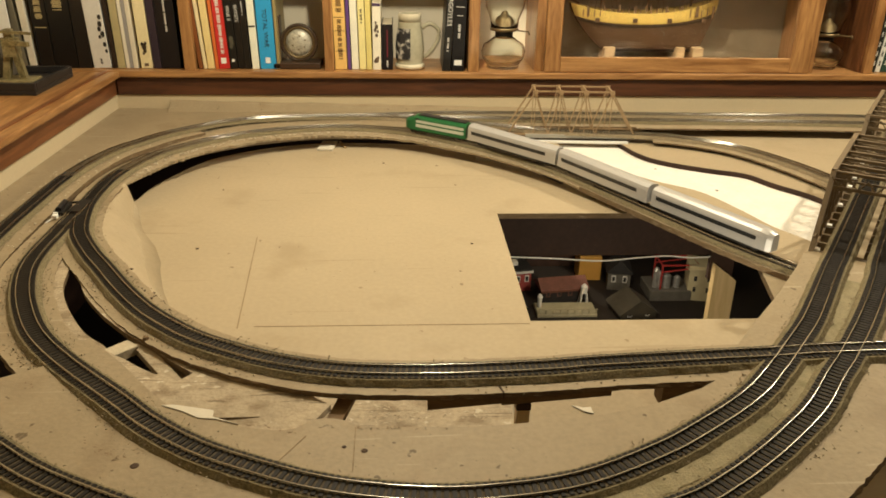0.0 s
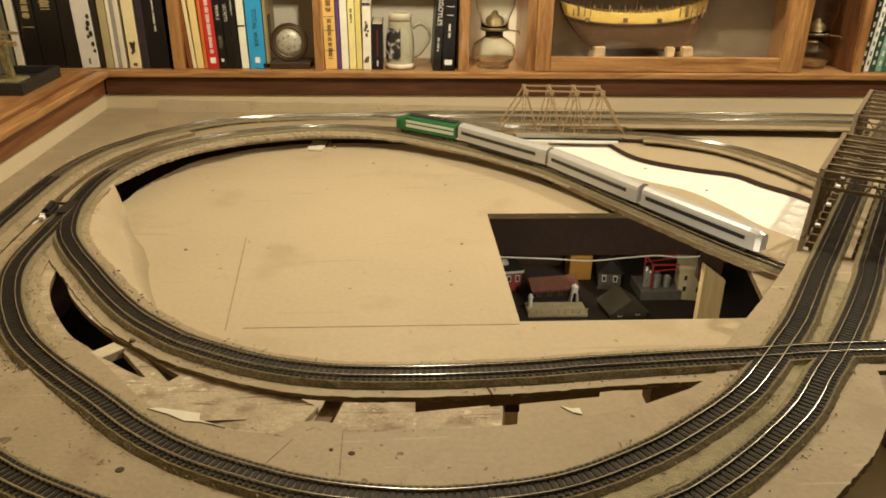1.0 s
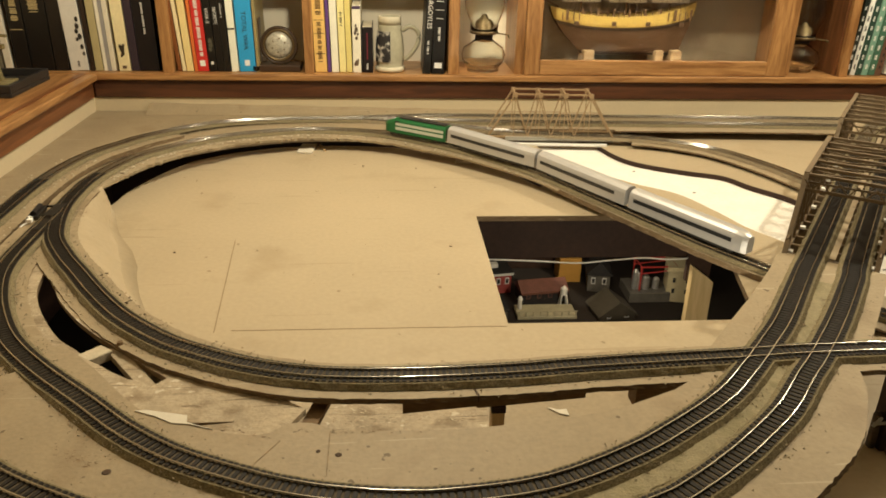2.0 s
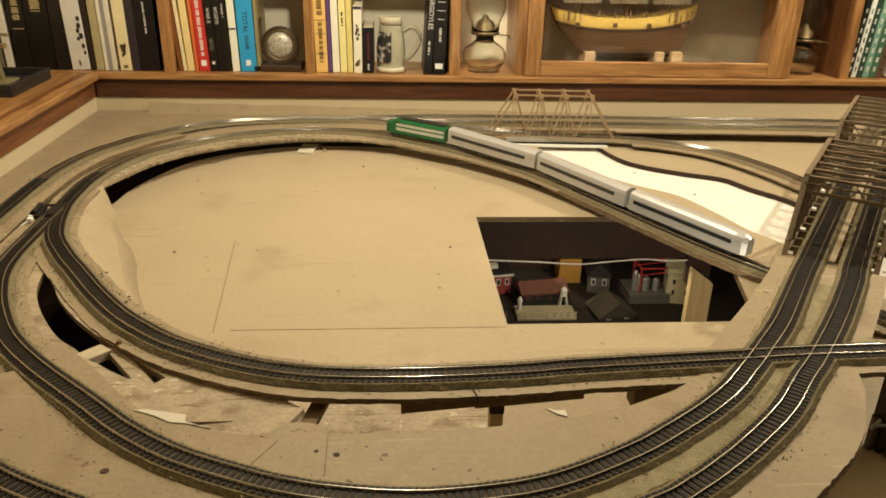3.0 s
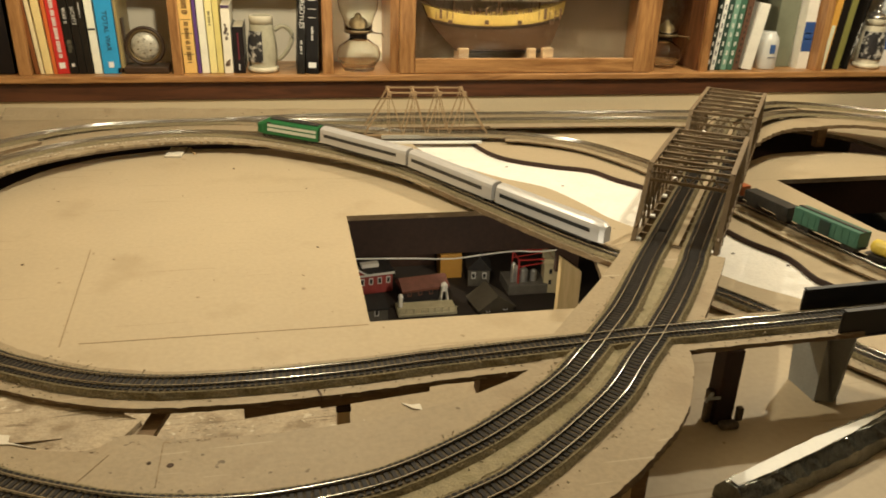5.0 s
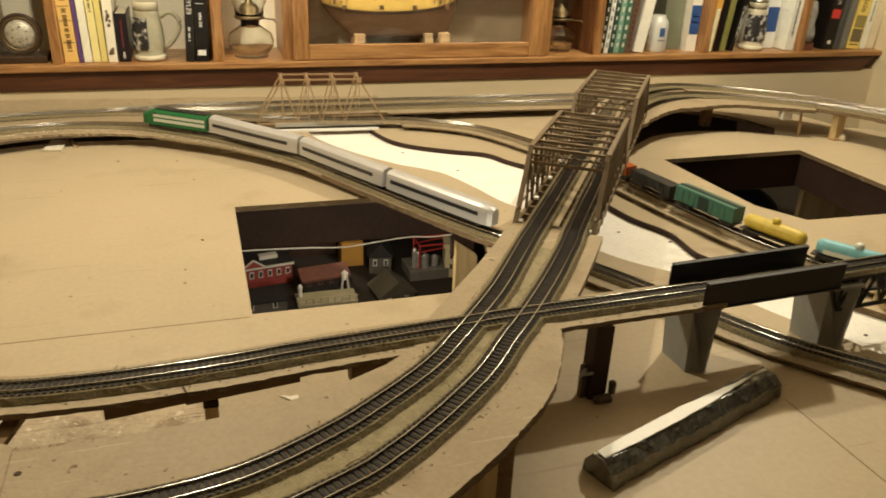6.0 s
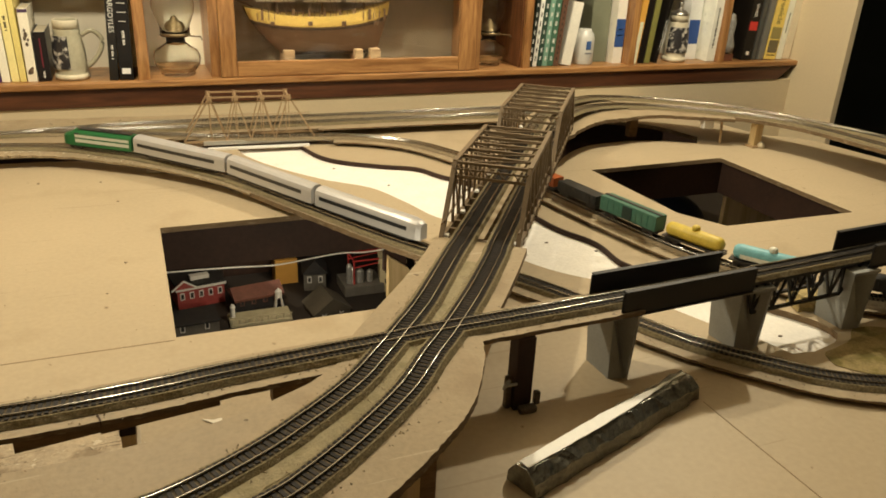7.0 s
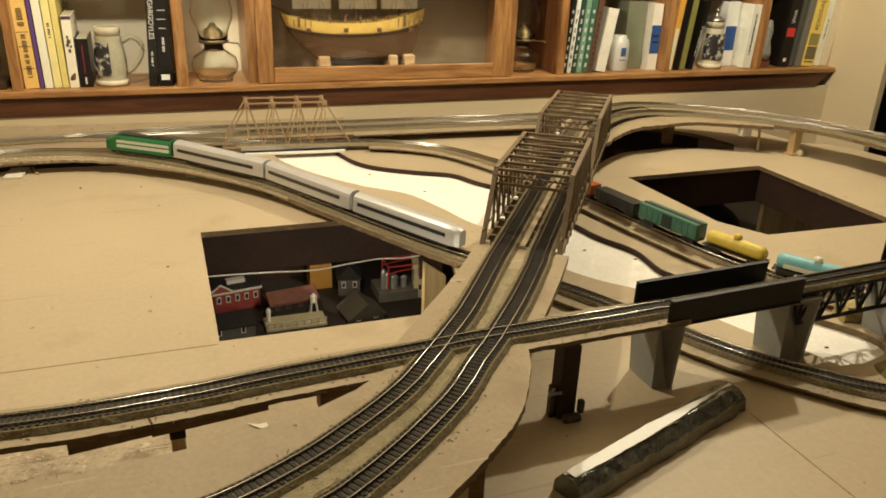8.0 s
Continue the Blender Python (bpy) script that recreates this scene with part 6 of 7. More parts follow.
tagged(part("peg", lathe(bmesh.new(), [(0.0001, 0.070), (0.0045, 0.070), (0.005, 0.088), (0.0035, 0.0935), (0.0001, 0.0945)], 10, Matrix.Translation((-0.834, 0.944, 0))), DARKJOIST), "brown wooden peg at the edge of the strip", "peg")
SCRAP = mat("torn_white_card", (0.62, 0.57, 0.47), 0.7, vary=0.06)


def scrap(ring, z, label, t=0.0012, material=SCRAP, name="card_scrap"):
    return tagged(plate(name, [ring], z, t, material), label, "scrap")


scrap([(-0.281, 0.895), (-0.268, 0.889), (-0.257, 0.890), (-0.256, 0.876), (-0.268, 0.881)], 0.0115, "torn white card scrap on the lower board")
scrap([(-0.352, 0.727), (-0.34, 0.725), (-0.334, 0.730), (-0.346, 0.734)], 0.1063, "small white chip at the deck edge")
scrap([(-0.767, 0.780), (-0.753, 0.7805), (-0.708, 0.769), (-0.706, 0.757), (-0.676, 0.743), (-0.703, 0.7535), (-0.722, 0.756), (-0.742, 0.769)], 0.1019, "long torn white paper strip on the deck edge")
for x, y in ((-0.708, 2.132), (-0.285, 2.045)):
    tagged(part("shim", box(bmesh.new(), -0.021, 0.021, -0.042, 0.042, 0.0002, 0.006, Matrix.Translation((x, y, 0)) @ Matrix.Rotation(-0.1, 4, "Z"), bevel=0.001), SCRAP), "white wooden shim under the back curve", "shim", "white shims")
tagged(part("splint", box(bmesh.new(), -0.03, 0.03, -0.003, 0.003, 0.0002, 0.004, Matrix.Translation((-0.668, 2.145, 0)) @ Matrix.Rotation(-1.25, 4, "Z")), JOIST), "thin wooden splint beside the shim", "splint")

KNOT = mat("dark_screw_hole", (0.06, 0.035, 0.02), 0.8, vary=0.4, scale=200)
SEAM = mat("faint_seam", (0.24, 0.175, 0.10), 0.8, vary=0.4, scale=60)
for x, y, r in ((-0.541, 0.6965, 0.0036), (-0.562, 0.703, 0.0024), (-0.765, 0.680, 0.0045)):
    tagged(part("screw_hole", lathe(bmesh.new(), [(0.0001, 0), (r, 0), (r * 0.8, 0.0006), (0.0001, 0.0006)], 14, Matrix.Translation((x, y, 0.1007))), KNOT), "dark filled screw hole in the deck", "screw hole", "screw holes")
for (x0, y0), (x1, y1) in (((-0.551, 0.665), (-0.552, 0.735)), ((-0.632, 0.672), (-0.603, 0.722))):
    tagged(part("board_joint", beam(bmesh.new(), (x0, y0, 0.1007), (x1, y1, 0.1007), 0.0010, 0.0006), SEAM), "dark joint between deck boards", "joint", "deck joints")
for (x0, y0), (x1, y1) in (((-0.735, 1.133), (-0.30, 1.133)), ((0.389, 0.735), (0.395, 0.43)), ((-0.792, 1.496), (-0.761, 1.128))):
    tagged(part("board_seam", beam(bmesh.new(), (x0, y0, 0.0002), (x1, y1, 0.0002), 0.0014, 0.0006), SEAM), "thin dark seam between baseboard sheets", "seam", "baseboard seams")
rnd = random.Random(5)
for k in range(26):
    x, y = rnd.uniform(-0.95, 0.9), rnd.uniform(0.95, 2.0)
    if -0.32 < x < 0.22 and 1.1 < y < 1.66 or 0.05 < x:
        continue
    tagged(part("crumb", bmesh.ops.create_icosphere(c := bmesh.new(), subdivisions=1, radius=rnd.uniform(0.0012, 0.003), matrix=Matrix.LocRotScale((x, y, 0.0008), None, (1.3, 1, 0.4))) and c, KNOT), "tiny dark crumb on the baseboard", "crumb", "crumbs on the board")
for x, y in ((0.135, 1.86), (0.26, 1.80), (0.16, 1.97), (0.47, 1.35), (0.55, 1.28), (0.62, 0.92), (0.66, 0.87)):
    tagged(part("crumb", bmesh.ops.create_icosphere(c := bmesh.new(), subdivisions=1, radius=0.0035, matrix=Matrix.LocRotScale((x, y, -0.0122), None, (1.4, 1, 0.3))) and c, KNOT), "dark speck on the white river bed", "crumb", "specks on the river")
jb = bmesh.new()
beam(jb, (-0.3885, 0.7845, 0.1083), (-0.392, 0.797, 0.1083), 0.0022, 0.0014)
beam(jb, (-0.3885, 0.7838, 0.1083), (-0.3885, 0.7838, 0.1010), 0.0022, 0.0014)
tagged(part("ribbon_joint", jb, KNOT), "dark butt joint in the inner strip", "joint")


def foil_log():
    root = thing("foil_trough", "dull foil-wrapped trough with a white strip along its top", "trough")
    a, b = Vector((0.058, 0.652, 0)), Vector((0.378, 0.764, 0))
    d = (b - a).normalized()
    s = Vector((d.y, -d.x, 0))
    prof = [(-0.024, 0.001), (-0.023, 0.016), (-0.013, 0.032), (0.006, 0.032), (0.020, 0.020), (0.023, 0.001)]
    bm = bmesh.new()
    rnd2 = random.Random(3)
    rings = []
    n = 26
    for i in range(n + 1):
        p = a.lerp(b, i / n)
        rings.append([bm.verts.new(p + s * (u + rnd2.uniform(-0.0018, 0.0018)) + Vector((0, 0, max(0.0008, z + rnd2.uniform(-0.0016, 0.0010))))) for u, z in prof])
    for q, r in zip(rings, rings[1:]):
        for i in range(6):
            bm.faces.new((q[i], q[(i + 1) % 6], r[(i + 1) % 6], r[i]))
    bm.faces.new(rings[0])
    bm.faces.new(rings[-1])
    part("wrap", bm, FOIL, root, "crumpled grey foil wrap")
    st = bmesh.new()
    row = []
    for i in range(n + 1):
        p = a.lerp(b, 0.01 + 0.97 * i / n)
        f = i / n
        w = 0.0062 + 0.0030 * math.sin(math.pi * min(1.0, f / 0.7)) - (0.0085 * ((f - 0.62) / 0.38) ** 1.2 if f > 0.62 else 0)
        row.append([st.verts.new(p + s * (o + rnd2.uniform(-0.0009, 0.0009)) + Vector((0, 0, z))) for o, z in ((-w - 0.003, 0.0336), (w - 0.003, 0.0336), (w - 0.003, 0.0346), (-w - 0.003, 0.0346))])
    for q, r in zip(row, row[1:]):
        for i in range(4):
            st.faces.new((q[i], q[(i + 1) % 4], r[(i + 1) % 4], r[i]))
    st.faces.new(row[0])
    st.faces.new(row[-1])
    part("strip", st, WHITEPAPER, root, "white paper strip")


foil_log()
rock = box(bmesh.new(), -0.030, 0.030, -0.020, 0.020, 0, 0.030)
bmesh.ops.subdivide_edges(rock, edges=rock.edges[:], cuts=4, use_grid_fill=True)
chisel = random.Random(31)
for q in rock.verts:
    q.co += Vector((chisel.uniform(-0.0022, 0.0022), chisel.uniform(-0.0022, 0.0022), chisel.uniform(-0.0018, 0.0018) if q.co.z > 0.004 else 0))
    if q.co.z > 0.02 and q.co.x > 0.01:
        q.co.z -= 0.006
bmesh.ops.transform(rock, matrix=Matrix.Translation((0.772, 0.925, 0.0003)) @ Matrix.Rotation(-0.25, 4, "Z"), verts=rock.verts)
tagged(part("rock", rock, mat("tan_rock_lump", (0.36, 0.285, 0.13), 0.9, vary=0.4, scale=60, bump=0.8)), "tan plaster rock block beside the river", "rock")
tagged(part("trim_block", box(bmesh.new(), 0.862 - 0.03, 0.862 + 0.03, 2.215, 2.235, 0.0002, 0.019, bevel=0.001), PINE), "pale pine block under the wall strip", "block")

tagged(plate("resin_pool", [smooth_ring([(0.655, 0.752), (0.668, 0.785), (0.70, 0.793), (0.745, 0.806), (0.785, 0.835), (0.84, 0.82), (0.87, 0.775), (0.85, 0.725), (0.79, 0.692), (0.72, 0.700), (0.68, 0.722), (0.656, 0.75)], 0.01)], 0.0014, 0.001, mat("olive_resin", (0.30, 0.235, 0.11), 0.22, vary=0.3, scale=30, dirt=((0.15, 0.125, 0.04), 22, 0.50, 0.8))), "glossy olive resin pool at the end of the river", "pool")
# trestle posts under the far loop
CREAMLUMP = mat("cream_plaster_lump", (0.5, 0.43, 0.3), 0.8, vary=0.2, scale=60, bump=0.4)
for x, y, top, wood_of, label in ((1.466, 1.842, 0.0775, PINE, "pale pine trestle post with a plaster lump at its foot"), (1.147, 2.043, 0.0775, DARKJOIST, "weathered brown trestle block under the far loop")):
    post = thing("trestle_post", label, "post", "trestle posts", (x, y, 0))
    part("upright", box(bmesh.new(), -0.014, 0.014, -0.012, 0.012, 0.0, top, bevel=0.001), wood_of, post)
    if wood_of is PINE:
        lump = lathe(bmesh.new(), [(0.0001, 0), (0.011, 0), (0.013, 0.006), (0.011, 0.014), (0.006, 0.019), (0.0001, 0.021)], 9, Matrix.Translation((0.012, -0.018, 0)))
        part("lump", lump, CREAMLUMP, post, "pale plaster lump")
        part("foot", box(bmesh.new(), -0.021, 0.021, -0.020, 0.014, 0.0, 0.006, bevel=0.001), JOIST, post)
tagged(part("trestle_prop", beam(bmesh.new(), (1.379, 1.896, 0.001), (1.385, 1.910, 0.0775), 0.006, 0.006), JOIST), "thin brown prop under the far loop", "prop")
tagged(part("switch_motor", box(bmesh.new(), 1.305, 1.345, 1.895, 1.915, 0.05, 0.0775, bevel=0.004), WHITEPL), "white plastic switch motor hung under the far loop", "switch motor")


def turnout_machine():
    root = thing("turnout_machine", "black turnout machine with a loose white wire beside the switch", "turnout machine", at=(-1.146, 1.46, 0.0688))
    root.rotation_euler[2] = radians(6)
    part("housing", box(bmesh.new(), -0.010, 0.010, -0.028, 0.034, 0, 0.009, bevel=0.002), TIE, root)
    part("coil", lathe(bmesh.new(), [(0.0001, -0.022), (0.0055, -0.022), (0.0055, 0.022), (0.0001, 0.022)], 12, Matrix.Translation((0.0, 0.004, 0.011)) @ Matrix.Rotation(radians(90), 4, "X")), GIRDER, root)
    part("throw_bar", box(bmesh.new(), -0.008, 0.045, 0.034, 0.038, 0.004, 0.0075), TIE, root)
    part("lead", tube(bmesh.new(), spline([(0.002, -0.024, 0.007), (-0.004, -0.034, 0.012), (0.004, -0.044, 0.008), (-0.006, -0.050, 0.004), (-0.012, -0.06, 0.002)], 0.003), 0.0012, 6), WHITEPAPER, root, "white wire lead", smooth=True)
    part("plug", box(bmesh.new(), -0.004, 0.005, -0.048, -0.036, 0.004, 0.011, bevel=0.001), WHITEPAPER, root, "white plug")


turnout_machine()
FROG = thing("turnout_frog", "dark plastic frog and check plates of the switch", "frog")
for (x0, y0), (x1, y1), w in (((-1.112, 1.42), (-1.108, 1.36), 0.016), ((-1.114, 1.50), (-1.113, 1.43), 0.022)):
    part("frog_plate", beam(bmesh.new(), (x0, y0, 0.0775), (x1, y1, 0.0805), w, 0.002), TIE, FROG)

# ---- trains ----
def along(line, s):
    for a, b in zip(line, line[1:]):
        d = (b - a).length
        if s <= d:
            return a.lerp(b, s / d)
        s -= d
    return line[-1]


def on_line(line, s0, s1):
    """A frame at the middle of a vehicle, x pointing along the line."""
    a, b = along(line, s0), along(line, s1)
    x = (b - a).normalized()
    y = Vector((-x.y, x.x, 0)).normalized()
    z = x.cross(y)
    m = Matrix((x, y, z)).transposed().to_4x4()
    m.translation = (a + b) / 2
    return m, (b - a).length


WHEEL = mat("dark_truck_plastic", (0.03, 0.027, 0.025), 0.5, vary=0.3, scale=60)
SILVER = mat("silver_coach_paint", (0.48, 0.47, 0.46), 0.35, 0.25, vary=0.06, scale=40)
GREEN = mat("green_loco_paint", (0.015, 0.13, 0.04), 0.35, vary=0.1)
COACHGLASS = mat("dark_coach_window", (0.03, 0.03, 0.03), 0.2)
PALEGREEN = mat("pale_stripe", (0.55, 0.58, 0.5), 0.4, vary=0.05)


def trucks(root, L):
    for c in (-L * 0.34, L * 0.34):
        tr = part("truck", box(bmesh.new(), c - 0.016, c + 0.016, -0.0095, 0.0095, 0.003, 0.0105, bevel=0.001), WHEEL, root, "black truck")
        for dx in (-0.01, 0.01):
            for sy in (-1, 1):
                part("wheel", lathe(bmesh.new(), [(0.0001, -0.0013), (0.0052, -0.0013), (0.0052, 0.0013), (0.0001, 0.0013)], 14, Matrix.Translation((c + dx, sy * 0.0088, 0.0054)) @ Matrix.Rotation(radians(90), 4, "X")), WHEEL, tr)


def coach(line, s0, s1, tail=False):
    m, L = on_line(line, s0, s1)
    root = thing("passenger_coach", "silver streamlined model passenger coach with dark windows", "model coach", "passenger train")
    root.matrix_world = m
    w = 0.0175
    prof = [(-w, 0.011), (-w, 0.038), (-w * 0.9, 0.045), (-w * 0.55, 0.0495), (0, 0.051), (w * 0.55, 0.0495), (w * 0.9, 0.045), (w, 0.038), (w, 0.011)]
    xs = [(-L / 2, 1), (L / 2, 1)] if not tail else [(-L / 2, 1), (L / 2 - 0.025, 1), (L / 2 - 0.01, 0.85), (L / 2, 0.6)]
    bm = bmesh.new()
    rings = [[bm.verts.new((x, u * k, 0.011 + (v - 0.011) * (0.6 + 0.4 * k))) for u, v in prof] for x, k in xs]
    for a, b in zip(rings, rings[1:]):
        for i in range(len(prof)):
            bm.faces.new((a[i], a[(i + 1) % 9], b[(i + 1) % 9], b[i]))
    bm.faces.new(rings[0])
    bm.faces.new(rings[-1])
    body = part("body", bm, SILVER, root)
    for sy in (-1, 1):
        part("window_band", box(bmesh.new(), -L / 2 + 0.012, L / 2 - 0.03, sy * w - 0.0006, sy * w + 0.0006, 0.0265, 0.0345), COACHGLASS, body, "dark window band")
        part("skirt", box(bmesh.new(), -L * 0.3, L * 0.3, sy * (w - 0.003) - 0.001, sy * (w - 0.003) + 0.001, 0.0055, 0.0108), WHEEL, body)
    part("diaphragm", box(bmesh.new(), -L / 2 - 0.005, -L / 2 - 0.0002, -0.008, 0.008, 0.012, 0.042), WHEEL, root)
    trucks(root, L)


def cab_unit(line, s0, s1):
    m, L = on_line(line, s0, s1)
    root = thing("diesel_locomotive", "green streamlined model diesel locomotive with pale stripes", "model locomotive", "passenger train")
    root.matrix_world = m
    w = 0.0172
    prof = [(-w, 0.009), (-w, 0.04), (-w * 0.75, 0.047), (0, 0.0495), (w * 0.75, 0.047), (w, 0.04), (w, 0.009)]
    xs = [(-L / 2, 0.55, 0.62), (-L / 2 + 0.008, 0.85, 0.72), (-L / 2 + 0.02, 1, 0.82), (-L / 2 + 0.032, 1, 1.0), (L / 2, 1, 1)]
    bm = bmesh.new()
    rings = [[bm.verts.new((x, u * k, 0.009 + (v - 0.009) * h)) for u, v in prof] for x, k, h in xs]
    for a, b in zip(rings, rings[1:]):
        for i in range(7):
            bm.faces.new((a[i], a[(i + 1) % 7], b[(i + 1) % 7], b[i]))
    bm.faces.new(rings[0])
    bm.faces.new(rings[-1])
    body = part("body", bm, GREEN, root)
    for sy in (-1, 1):
        for z0, z1 in ((0.018, 0.026), (0.030, 0.037)):
            part("stripe", box(bmesh.new(), -L / 2 + 0.035, L / 2 - 0.006, sy * w - 0.0005, sy * w + 0.0005, z0, z1), PALEGREEN, body, "pale side stripe")
        part("cab_window", box(bmesh.new(), -L / 2 + 0.034, -L / 2 + 0.046, sy * w - 0.0008, sy * w + 0.0008, 0.038, 0.0415), COACHGLASS, body)
    part("roof_panel", box(bmesh.new(), -L / 2 + 0.04, L / 2 - 0.004, -0.011, 0.011, 0.0485, 0.0515, bevel=0.001), WHEEL, root, "black roof")
    for k in range(3):
        part("roof_fan", lathe(bmesh.new(), [(0.006, 0.0517), (0.006, 0.0535), (0.0005, 0.054)], 14, Matrix.Translation((0.01 + 0.022 * k, 0, 0))), WHEEL, root)
    trucks(root, L)


TRAIN = 3.66
cab_unit(line_c, TRAIN, TRAIN + 0.186)
coach(line_c, TRAIN + 0.198, TRAIN + 0.478)
coach(line_c, TRAIN + 0.490, TRAIN + 0.770)
coach(line_c, TRAIN + 0.782, TRAIN + 1.062, True)


def freight(s0, s1, kind, label, colour, second=None):
    m, L = on_line(line_e, s0, s1)
    root = thing(kind, label, "model wagon", "freight train")
    root.matrix_world = m
    c = mat(kind + "_paint", colour, 0.45, vary=0.15, scale=60, dirt=((0.04, 0.035, 0.03), 40, 0.6, 0.5))
    part("underframe", box(bmesh.new(), -L / 2, L / 2, -0.012, 0.012, 0.0107, 0.0135), WHEEL, root)
    if kind == "tank_wagon":
        rot = Matrix.Translation((0, 0, 0.0285)) @ Matrix.Rotation(radians(90), 4, "Y")
        part("tank", lathe(bmesh.new(), [(0.0001, -L / 2 + 0.004), (0.008, -L / 2 + 0.005), (0.0135, -L / 2 + 0.01), (0.0148, -L / 2 + 0.018), (0.0148, L / 2 - 0.018), (0.0135, L / 2 - 0.01), (0.008, L / 2 - 0.005), (0.0001, L / 2 - 0.004)], 24, rot), c, root, smooth=True)
        part("dome", lathe(bmesh.new(), [(0.008, 0.041), (0.008, 0.049), (0.005, 0.0515), (0.0005, 0.052)], 16), c if not second else mat("dome_paint", second, 0.45), root, smooth=True)
        if second:
            part("lower_band", box(bmesh.new(), -L / 2 + 0.02, L / 2 - 0.02, -0.0152, -0.0138, 0.0195, 0.0275), mat("lower_band_paint", second, 0.45), root)
        for sy in (-1, 1):
            part("walkway", box(bmesh.new(), -L / 2 + 0.004, L / 2 - 0.004, sy * 0.0155 - 0.003, sy * 0.0155 + 0.003, 0.0137, 0.0152), WHEEL, root)
    else:
        h = 0.046 if kind == "boxcar" else 0.036
        part("body", box(bmesh.new(), -L / 2 + 0.002, L / 2 - 0.002, -0.0165, 0.0165, 0.0137, h, bevel=0.0008), c, root)
        for i in range(10):
            for sy in (-1, 1):
                x = -L / 2 + 0.008 + (L - 0.016) * i / 9
                part("rib", box(bmesh.new(), x - 0.0008, x + 0.0008, sy * 0.0168 - 0.0006, sy * 0.0168 + 0.0006, 0.0145, h - 0.002), c, root)
        if kind == "boxcar":
            for sy in (-1, 1):
                part("door", box(bmesh.new(), -0.013, 0.013, sy * 0.0172 - 0.0008, sy * 0.0172 + 0.0008, 0.0155, h - 0.003), mat("dark_green_door", (0.01, 0.03, 0.025), 0.5), root, "dark sliding door")
            part("roof_walk", box(bmesh.new(), -L / 2 + 0.002, L / 2 - 0.002, -0.004, 0.004, h + 0.0004, h + 0.0018), WHEEL, root)
    trucks(root, L)


freight(1.44, 1.585, "hood_locomotive", "orange and red model hood locomotive", (0.42, 0.10, 0.02))
freight(1.597, 1.730, "gondola", "black ribbed model gondola wagon", (0.016, 0.017, 0.017))
freight(1.742, 1.905, "boxcar", "green ribbed model boxcar with dark doors", (0.045, 0.14, 0.10))
freight(1.917, 2.053, "tank_wagon", "yellow model tank wagon with a dome", (0.55, 0.42, 0.06))
freight(2.065, 2.215, "tank_wagon", "pale blue and white model tank wagon", (0.16, 0.40, 0.45), (0.62, 0.63, 0.55))
freight(2.227, 2.372, "gondola", "dark grey ribbed model gondola wagon under the trestle", (0.035, 0.034, 0.033))


# ---- chips and crumbs along the strips ----
CHIP = mat("pale_plaster_chip", (0.55, 0.48, 0.36), 0.9, vary=0.3, scale=200, fine=500, spread=0.0)


def edge_chips(name, line, keep, lo, hi, drop, seed, count, material, label, size=(0.001, 0.0035)):
    rnd = random.Random(seed)
    pool = [(p, s) for p, s in zip(line, sides(line)) if keep(p)]
    bm = bmesh.new()
    for k in range(count):
        p, s = pool[int(len(pool) * min(0.999, abs(rnd.gauss(0, 0.5)) % 1.0))]
        u = rnd.uniform(lo, hi)
        r = rnd.uniform(*size)
        m = Matrix.Translation(p + s * u + Vector((rnd.uniform(-0.004, 0.004), rnd.uniform(-0.004, 0.004), -BED - 0.0008 - drop(p, u)))) @ Matrix.Rotation(rnd.uniform(0, 6.28), 4, "Z")
        box(bm, -r, r * rnd.uniform(0.4, 1), -r * 0.5, r * 0.4, -0.0003, r * 0.35, m)
    tagged(part(name, bm, material), label, "chips", kind="stuff")


flat = lambda p, u: 0.0
edge_chips("plaster_chip", line_c, lambda p: p.y > 1.7 and p.x < -0.1, 0.026, 0.041, flat, 3, 260, CHIP, "pale plaster chips along the back curve")
edge_chips("plaster_chip", line_a, lambda p: p.x < -0.3 and p.z < 0.07, -0.045, 0.045, flat, 4, 240, CHIP, "pale plaster chips along the outer curve")
edge_chips("plaster_chip", line_a, lambda p: p.x > 0.9 and p.y > 1.4 and p.z <= 0.1001, 0.018, 0.028, flat, 8, 110, CHIP, "pale plaster chips along the far loop", (0.0015, 0.005))
edge_chips("bark_chip", line_c, lambda p: 1.0 < p.y < 1.33 and p.x < -0.8, 0.028, 0.037, lambda p, u: max(0.0, u - 0.03) * 0.7, 6, 24, KNOT, "dark chips along the inner curve", (0.001, 0.003))


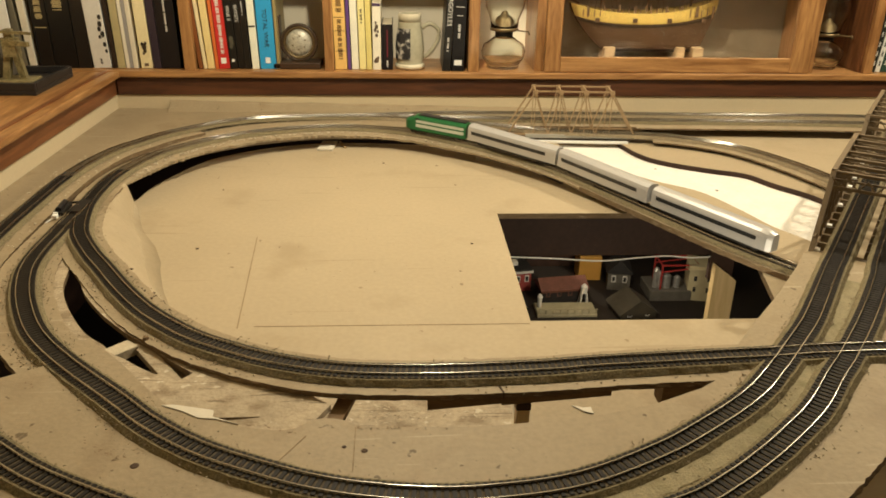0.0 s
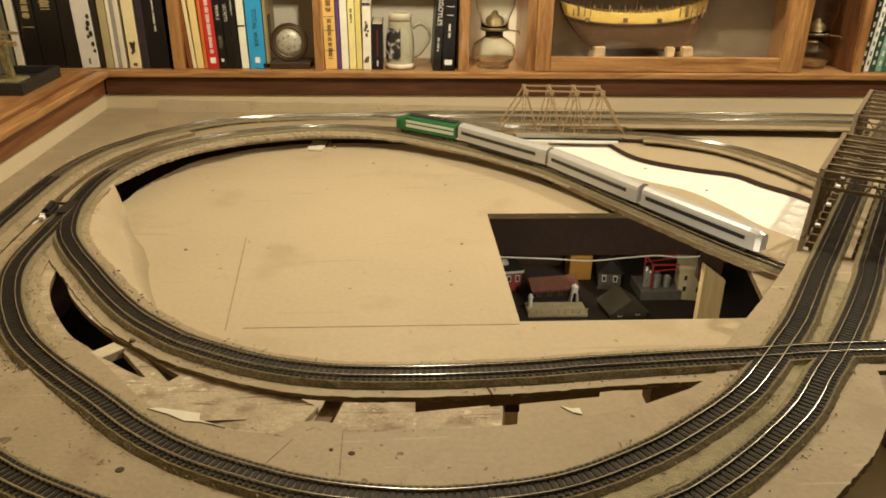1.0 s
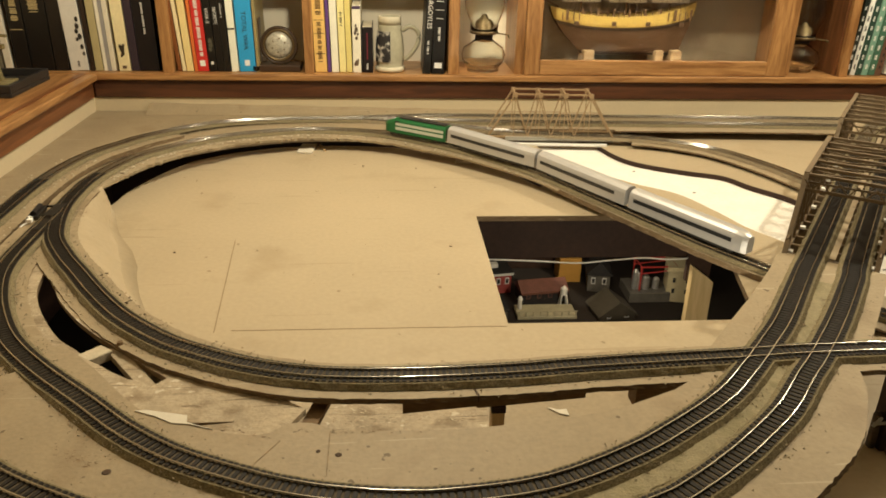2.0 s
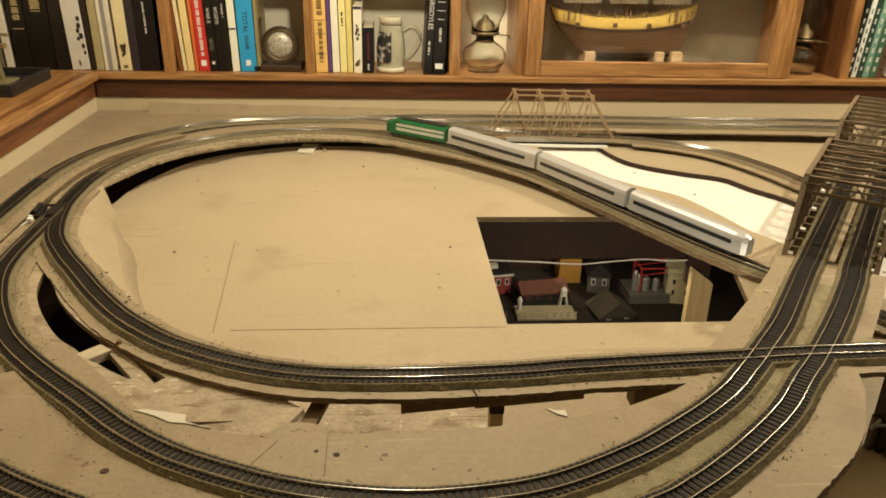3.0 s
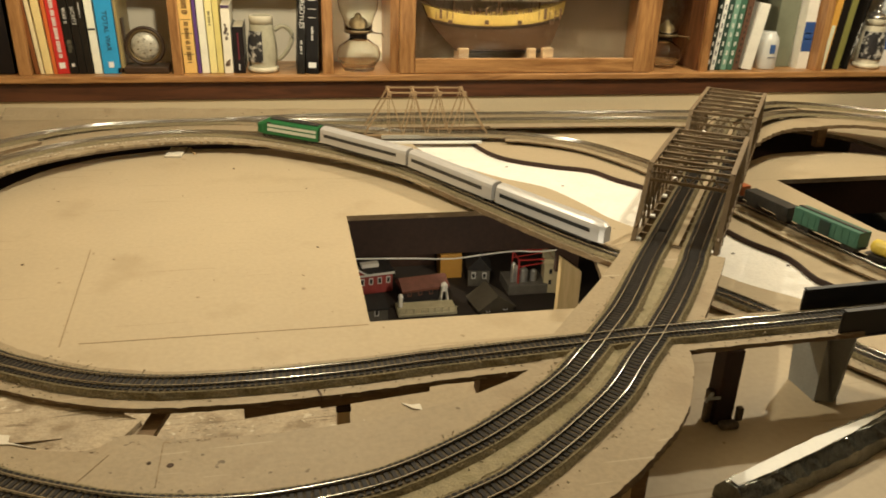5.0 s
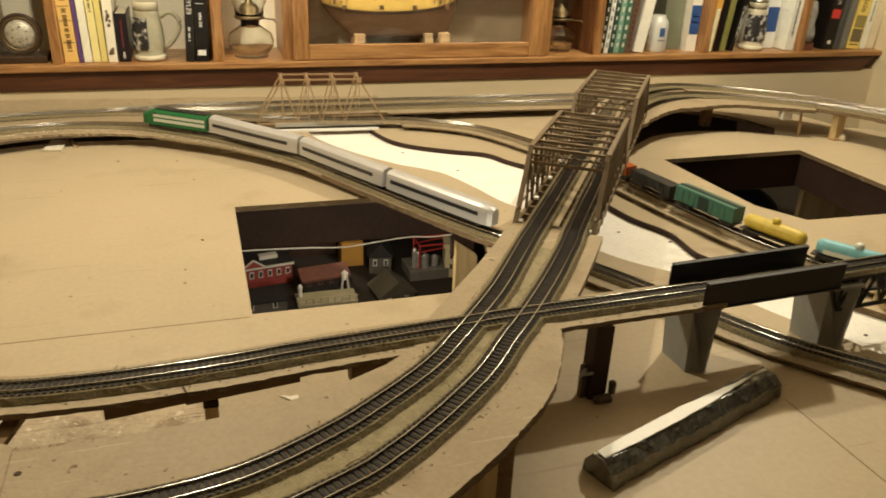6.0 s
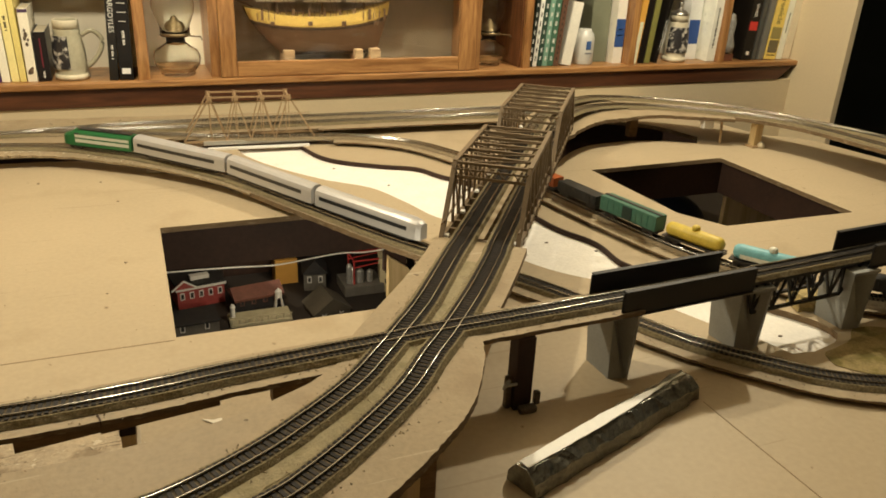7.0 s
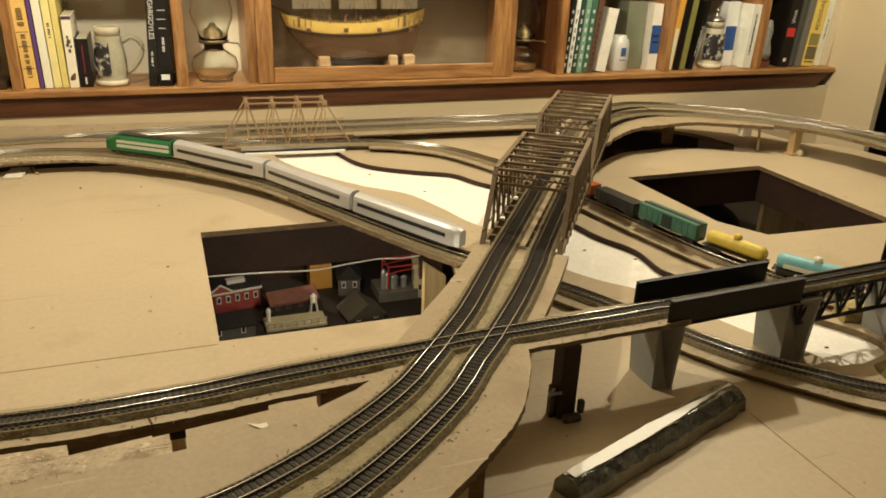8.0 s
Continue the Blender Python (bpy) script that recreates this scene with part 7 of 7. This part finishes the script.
def scuffs(path, height, count, spread, seed, size, material=None):
    """Dark scratches and chipped paint strewn along a line."""
    rnd = random.Random(seed)
    bm = bmesh.new()
    for k in range(count):
        i = rnd.randrange(len(path) - 1)
        f = rnd.random()
        x = path[i][0] + (path[i + 1][0] - path[i][0]) * f + rnd.gauss(0, spread)
        y = path[i][1] + (path[i + 1][1] - path[i][1]) * f + rnd.gauss(0, spread)
        a = math.atan2(path[i + 1][1] - path[i][1], path[i + 1][0] - path[i][0]) + rnd.gauss(0, 0.5)
        L = rnd.uniform(*size)
        m = Matrix.Translation((x, y, height(x, y))) @ Matrix.Rotation(a, 4, "Z")
        w = L * rnd.uniform(0.12, 0.35)
        vs = [bm.verts.new(m @ Vector((u * L * rnd.uniform(0.7, 1.2), v * w * rnd.uniform(0.5, 1.2), 0.0003))) for u, v in ((-1, 0), (-0.4, -1), (0.5, -0.8), (1, 0.1), (0.3, 1), (-0.5, 0.7))]
        bm.faces.new(vs)
    tagged(part("scuff", bm, material or SCUFF), "chipped dark scuffs in the tan paint", "scuffs", kind="stuff")


SCUFF = mat("bare_scuffed_wood", (0.19, 0.13, 0.075), 0.8, vary=0.4, scale=120)
top_deck = lambda x, y: deck_height(x, y) + 0.0002
low_patch = lambda x, y: 0.0127 if x < -0.36 else 0.0097
scuffs([(-0.828, 0.719), (-0.79, 0.70), (-0.765, 0.70)], top_deck, 40, 0.007, 1, (0.0004, 0.0020))
scuffs([(-0.585, 0.738), (-0.54, 0.733), (-0.486, 0.729), (-0.42, 0.727)], top_deck, 40, 0.0015, 2, (0.0005, 0.0026))
scuffs([(-0.665, 0.742), (-0.64, 0.735), (-0.61, 0.724)], top_deck, 22, 0.002, 3, (0.0006, 0.0033))
scuffs([(-0.56, 0.885), (-0.49, 0.872), (-0.42, 0.87), (-0.38, 0.874)], low_patch, 50, 0.008, 4, (0.0006, 0.0028))
scuffs([(-0.80, 1.45), (-0.45, 1.30), (-0.20, 1.05)], lambda x, y: 0.0002, 38, 0.12, 6, (0.0006, 0.0017))
scuffs([(0.15, 0.55), (0.5, 0.6), (0.7, 0.6)], lambda x, y: 0.0002, 41, 0.05, 7, (0.0006, 0.0017))
PALESCUFF = mat("pale_scraped_paint", (0.55, 0.47, 0.34), 0.8, vary=0.2, scale=80)
scuffs([(-0.56, 0.895), (-0.48, 0.885), (-0.40, 0.885)], low_patch, 45, 0.010, 8, (0.0008, 0.0042), PALESCUFF)
scuffs([(-0.82, 0.706), (-0.80, 0.701), (-0.78, 0.690)], top_deck, 24, 0.003, 12, (0.0006, 0.0030))
scuffs([(-0.936, 0.836), (-0.923, 0.815)], lambda x, y: top_deck(x, y) if x > -0.9 else 0.1008, 10, 0.004, 13, (0.0006, 0.0030))
scuffs([(-0.70, 0.60), (-0.50, 0.585), (-0.30, 0.60), (-0.10, 0.68)], top_deck, 22, 0.012, 10, (0.0004, 0.0016))
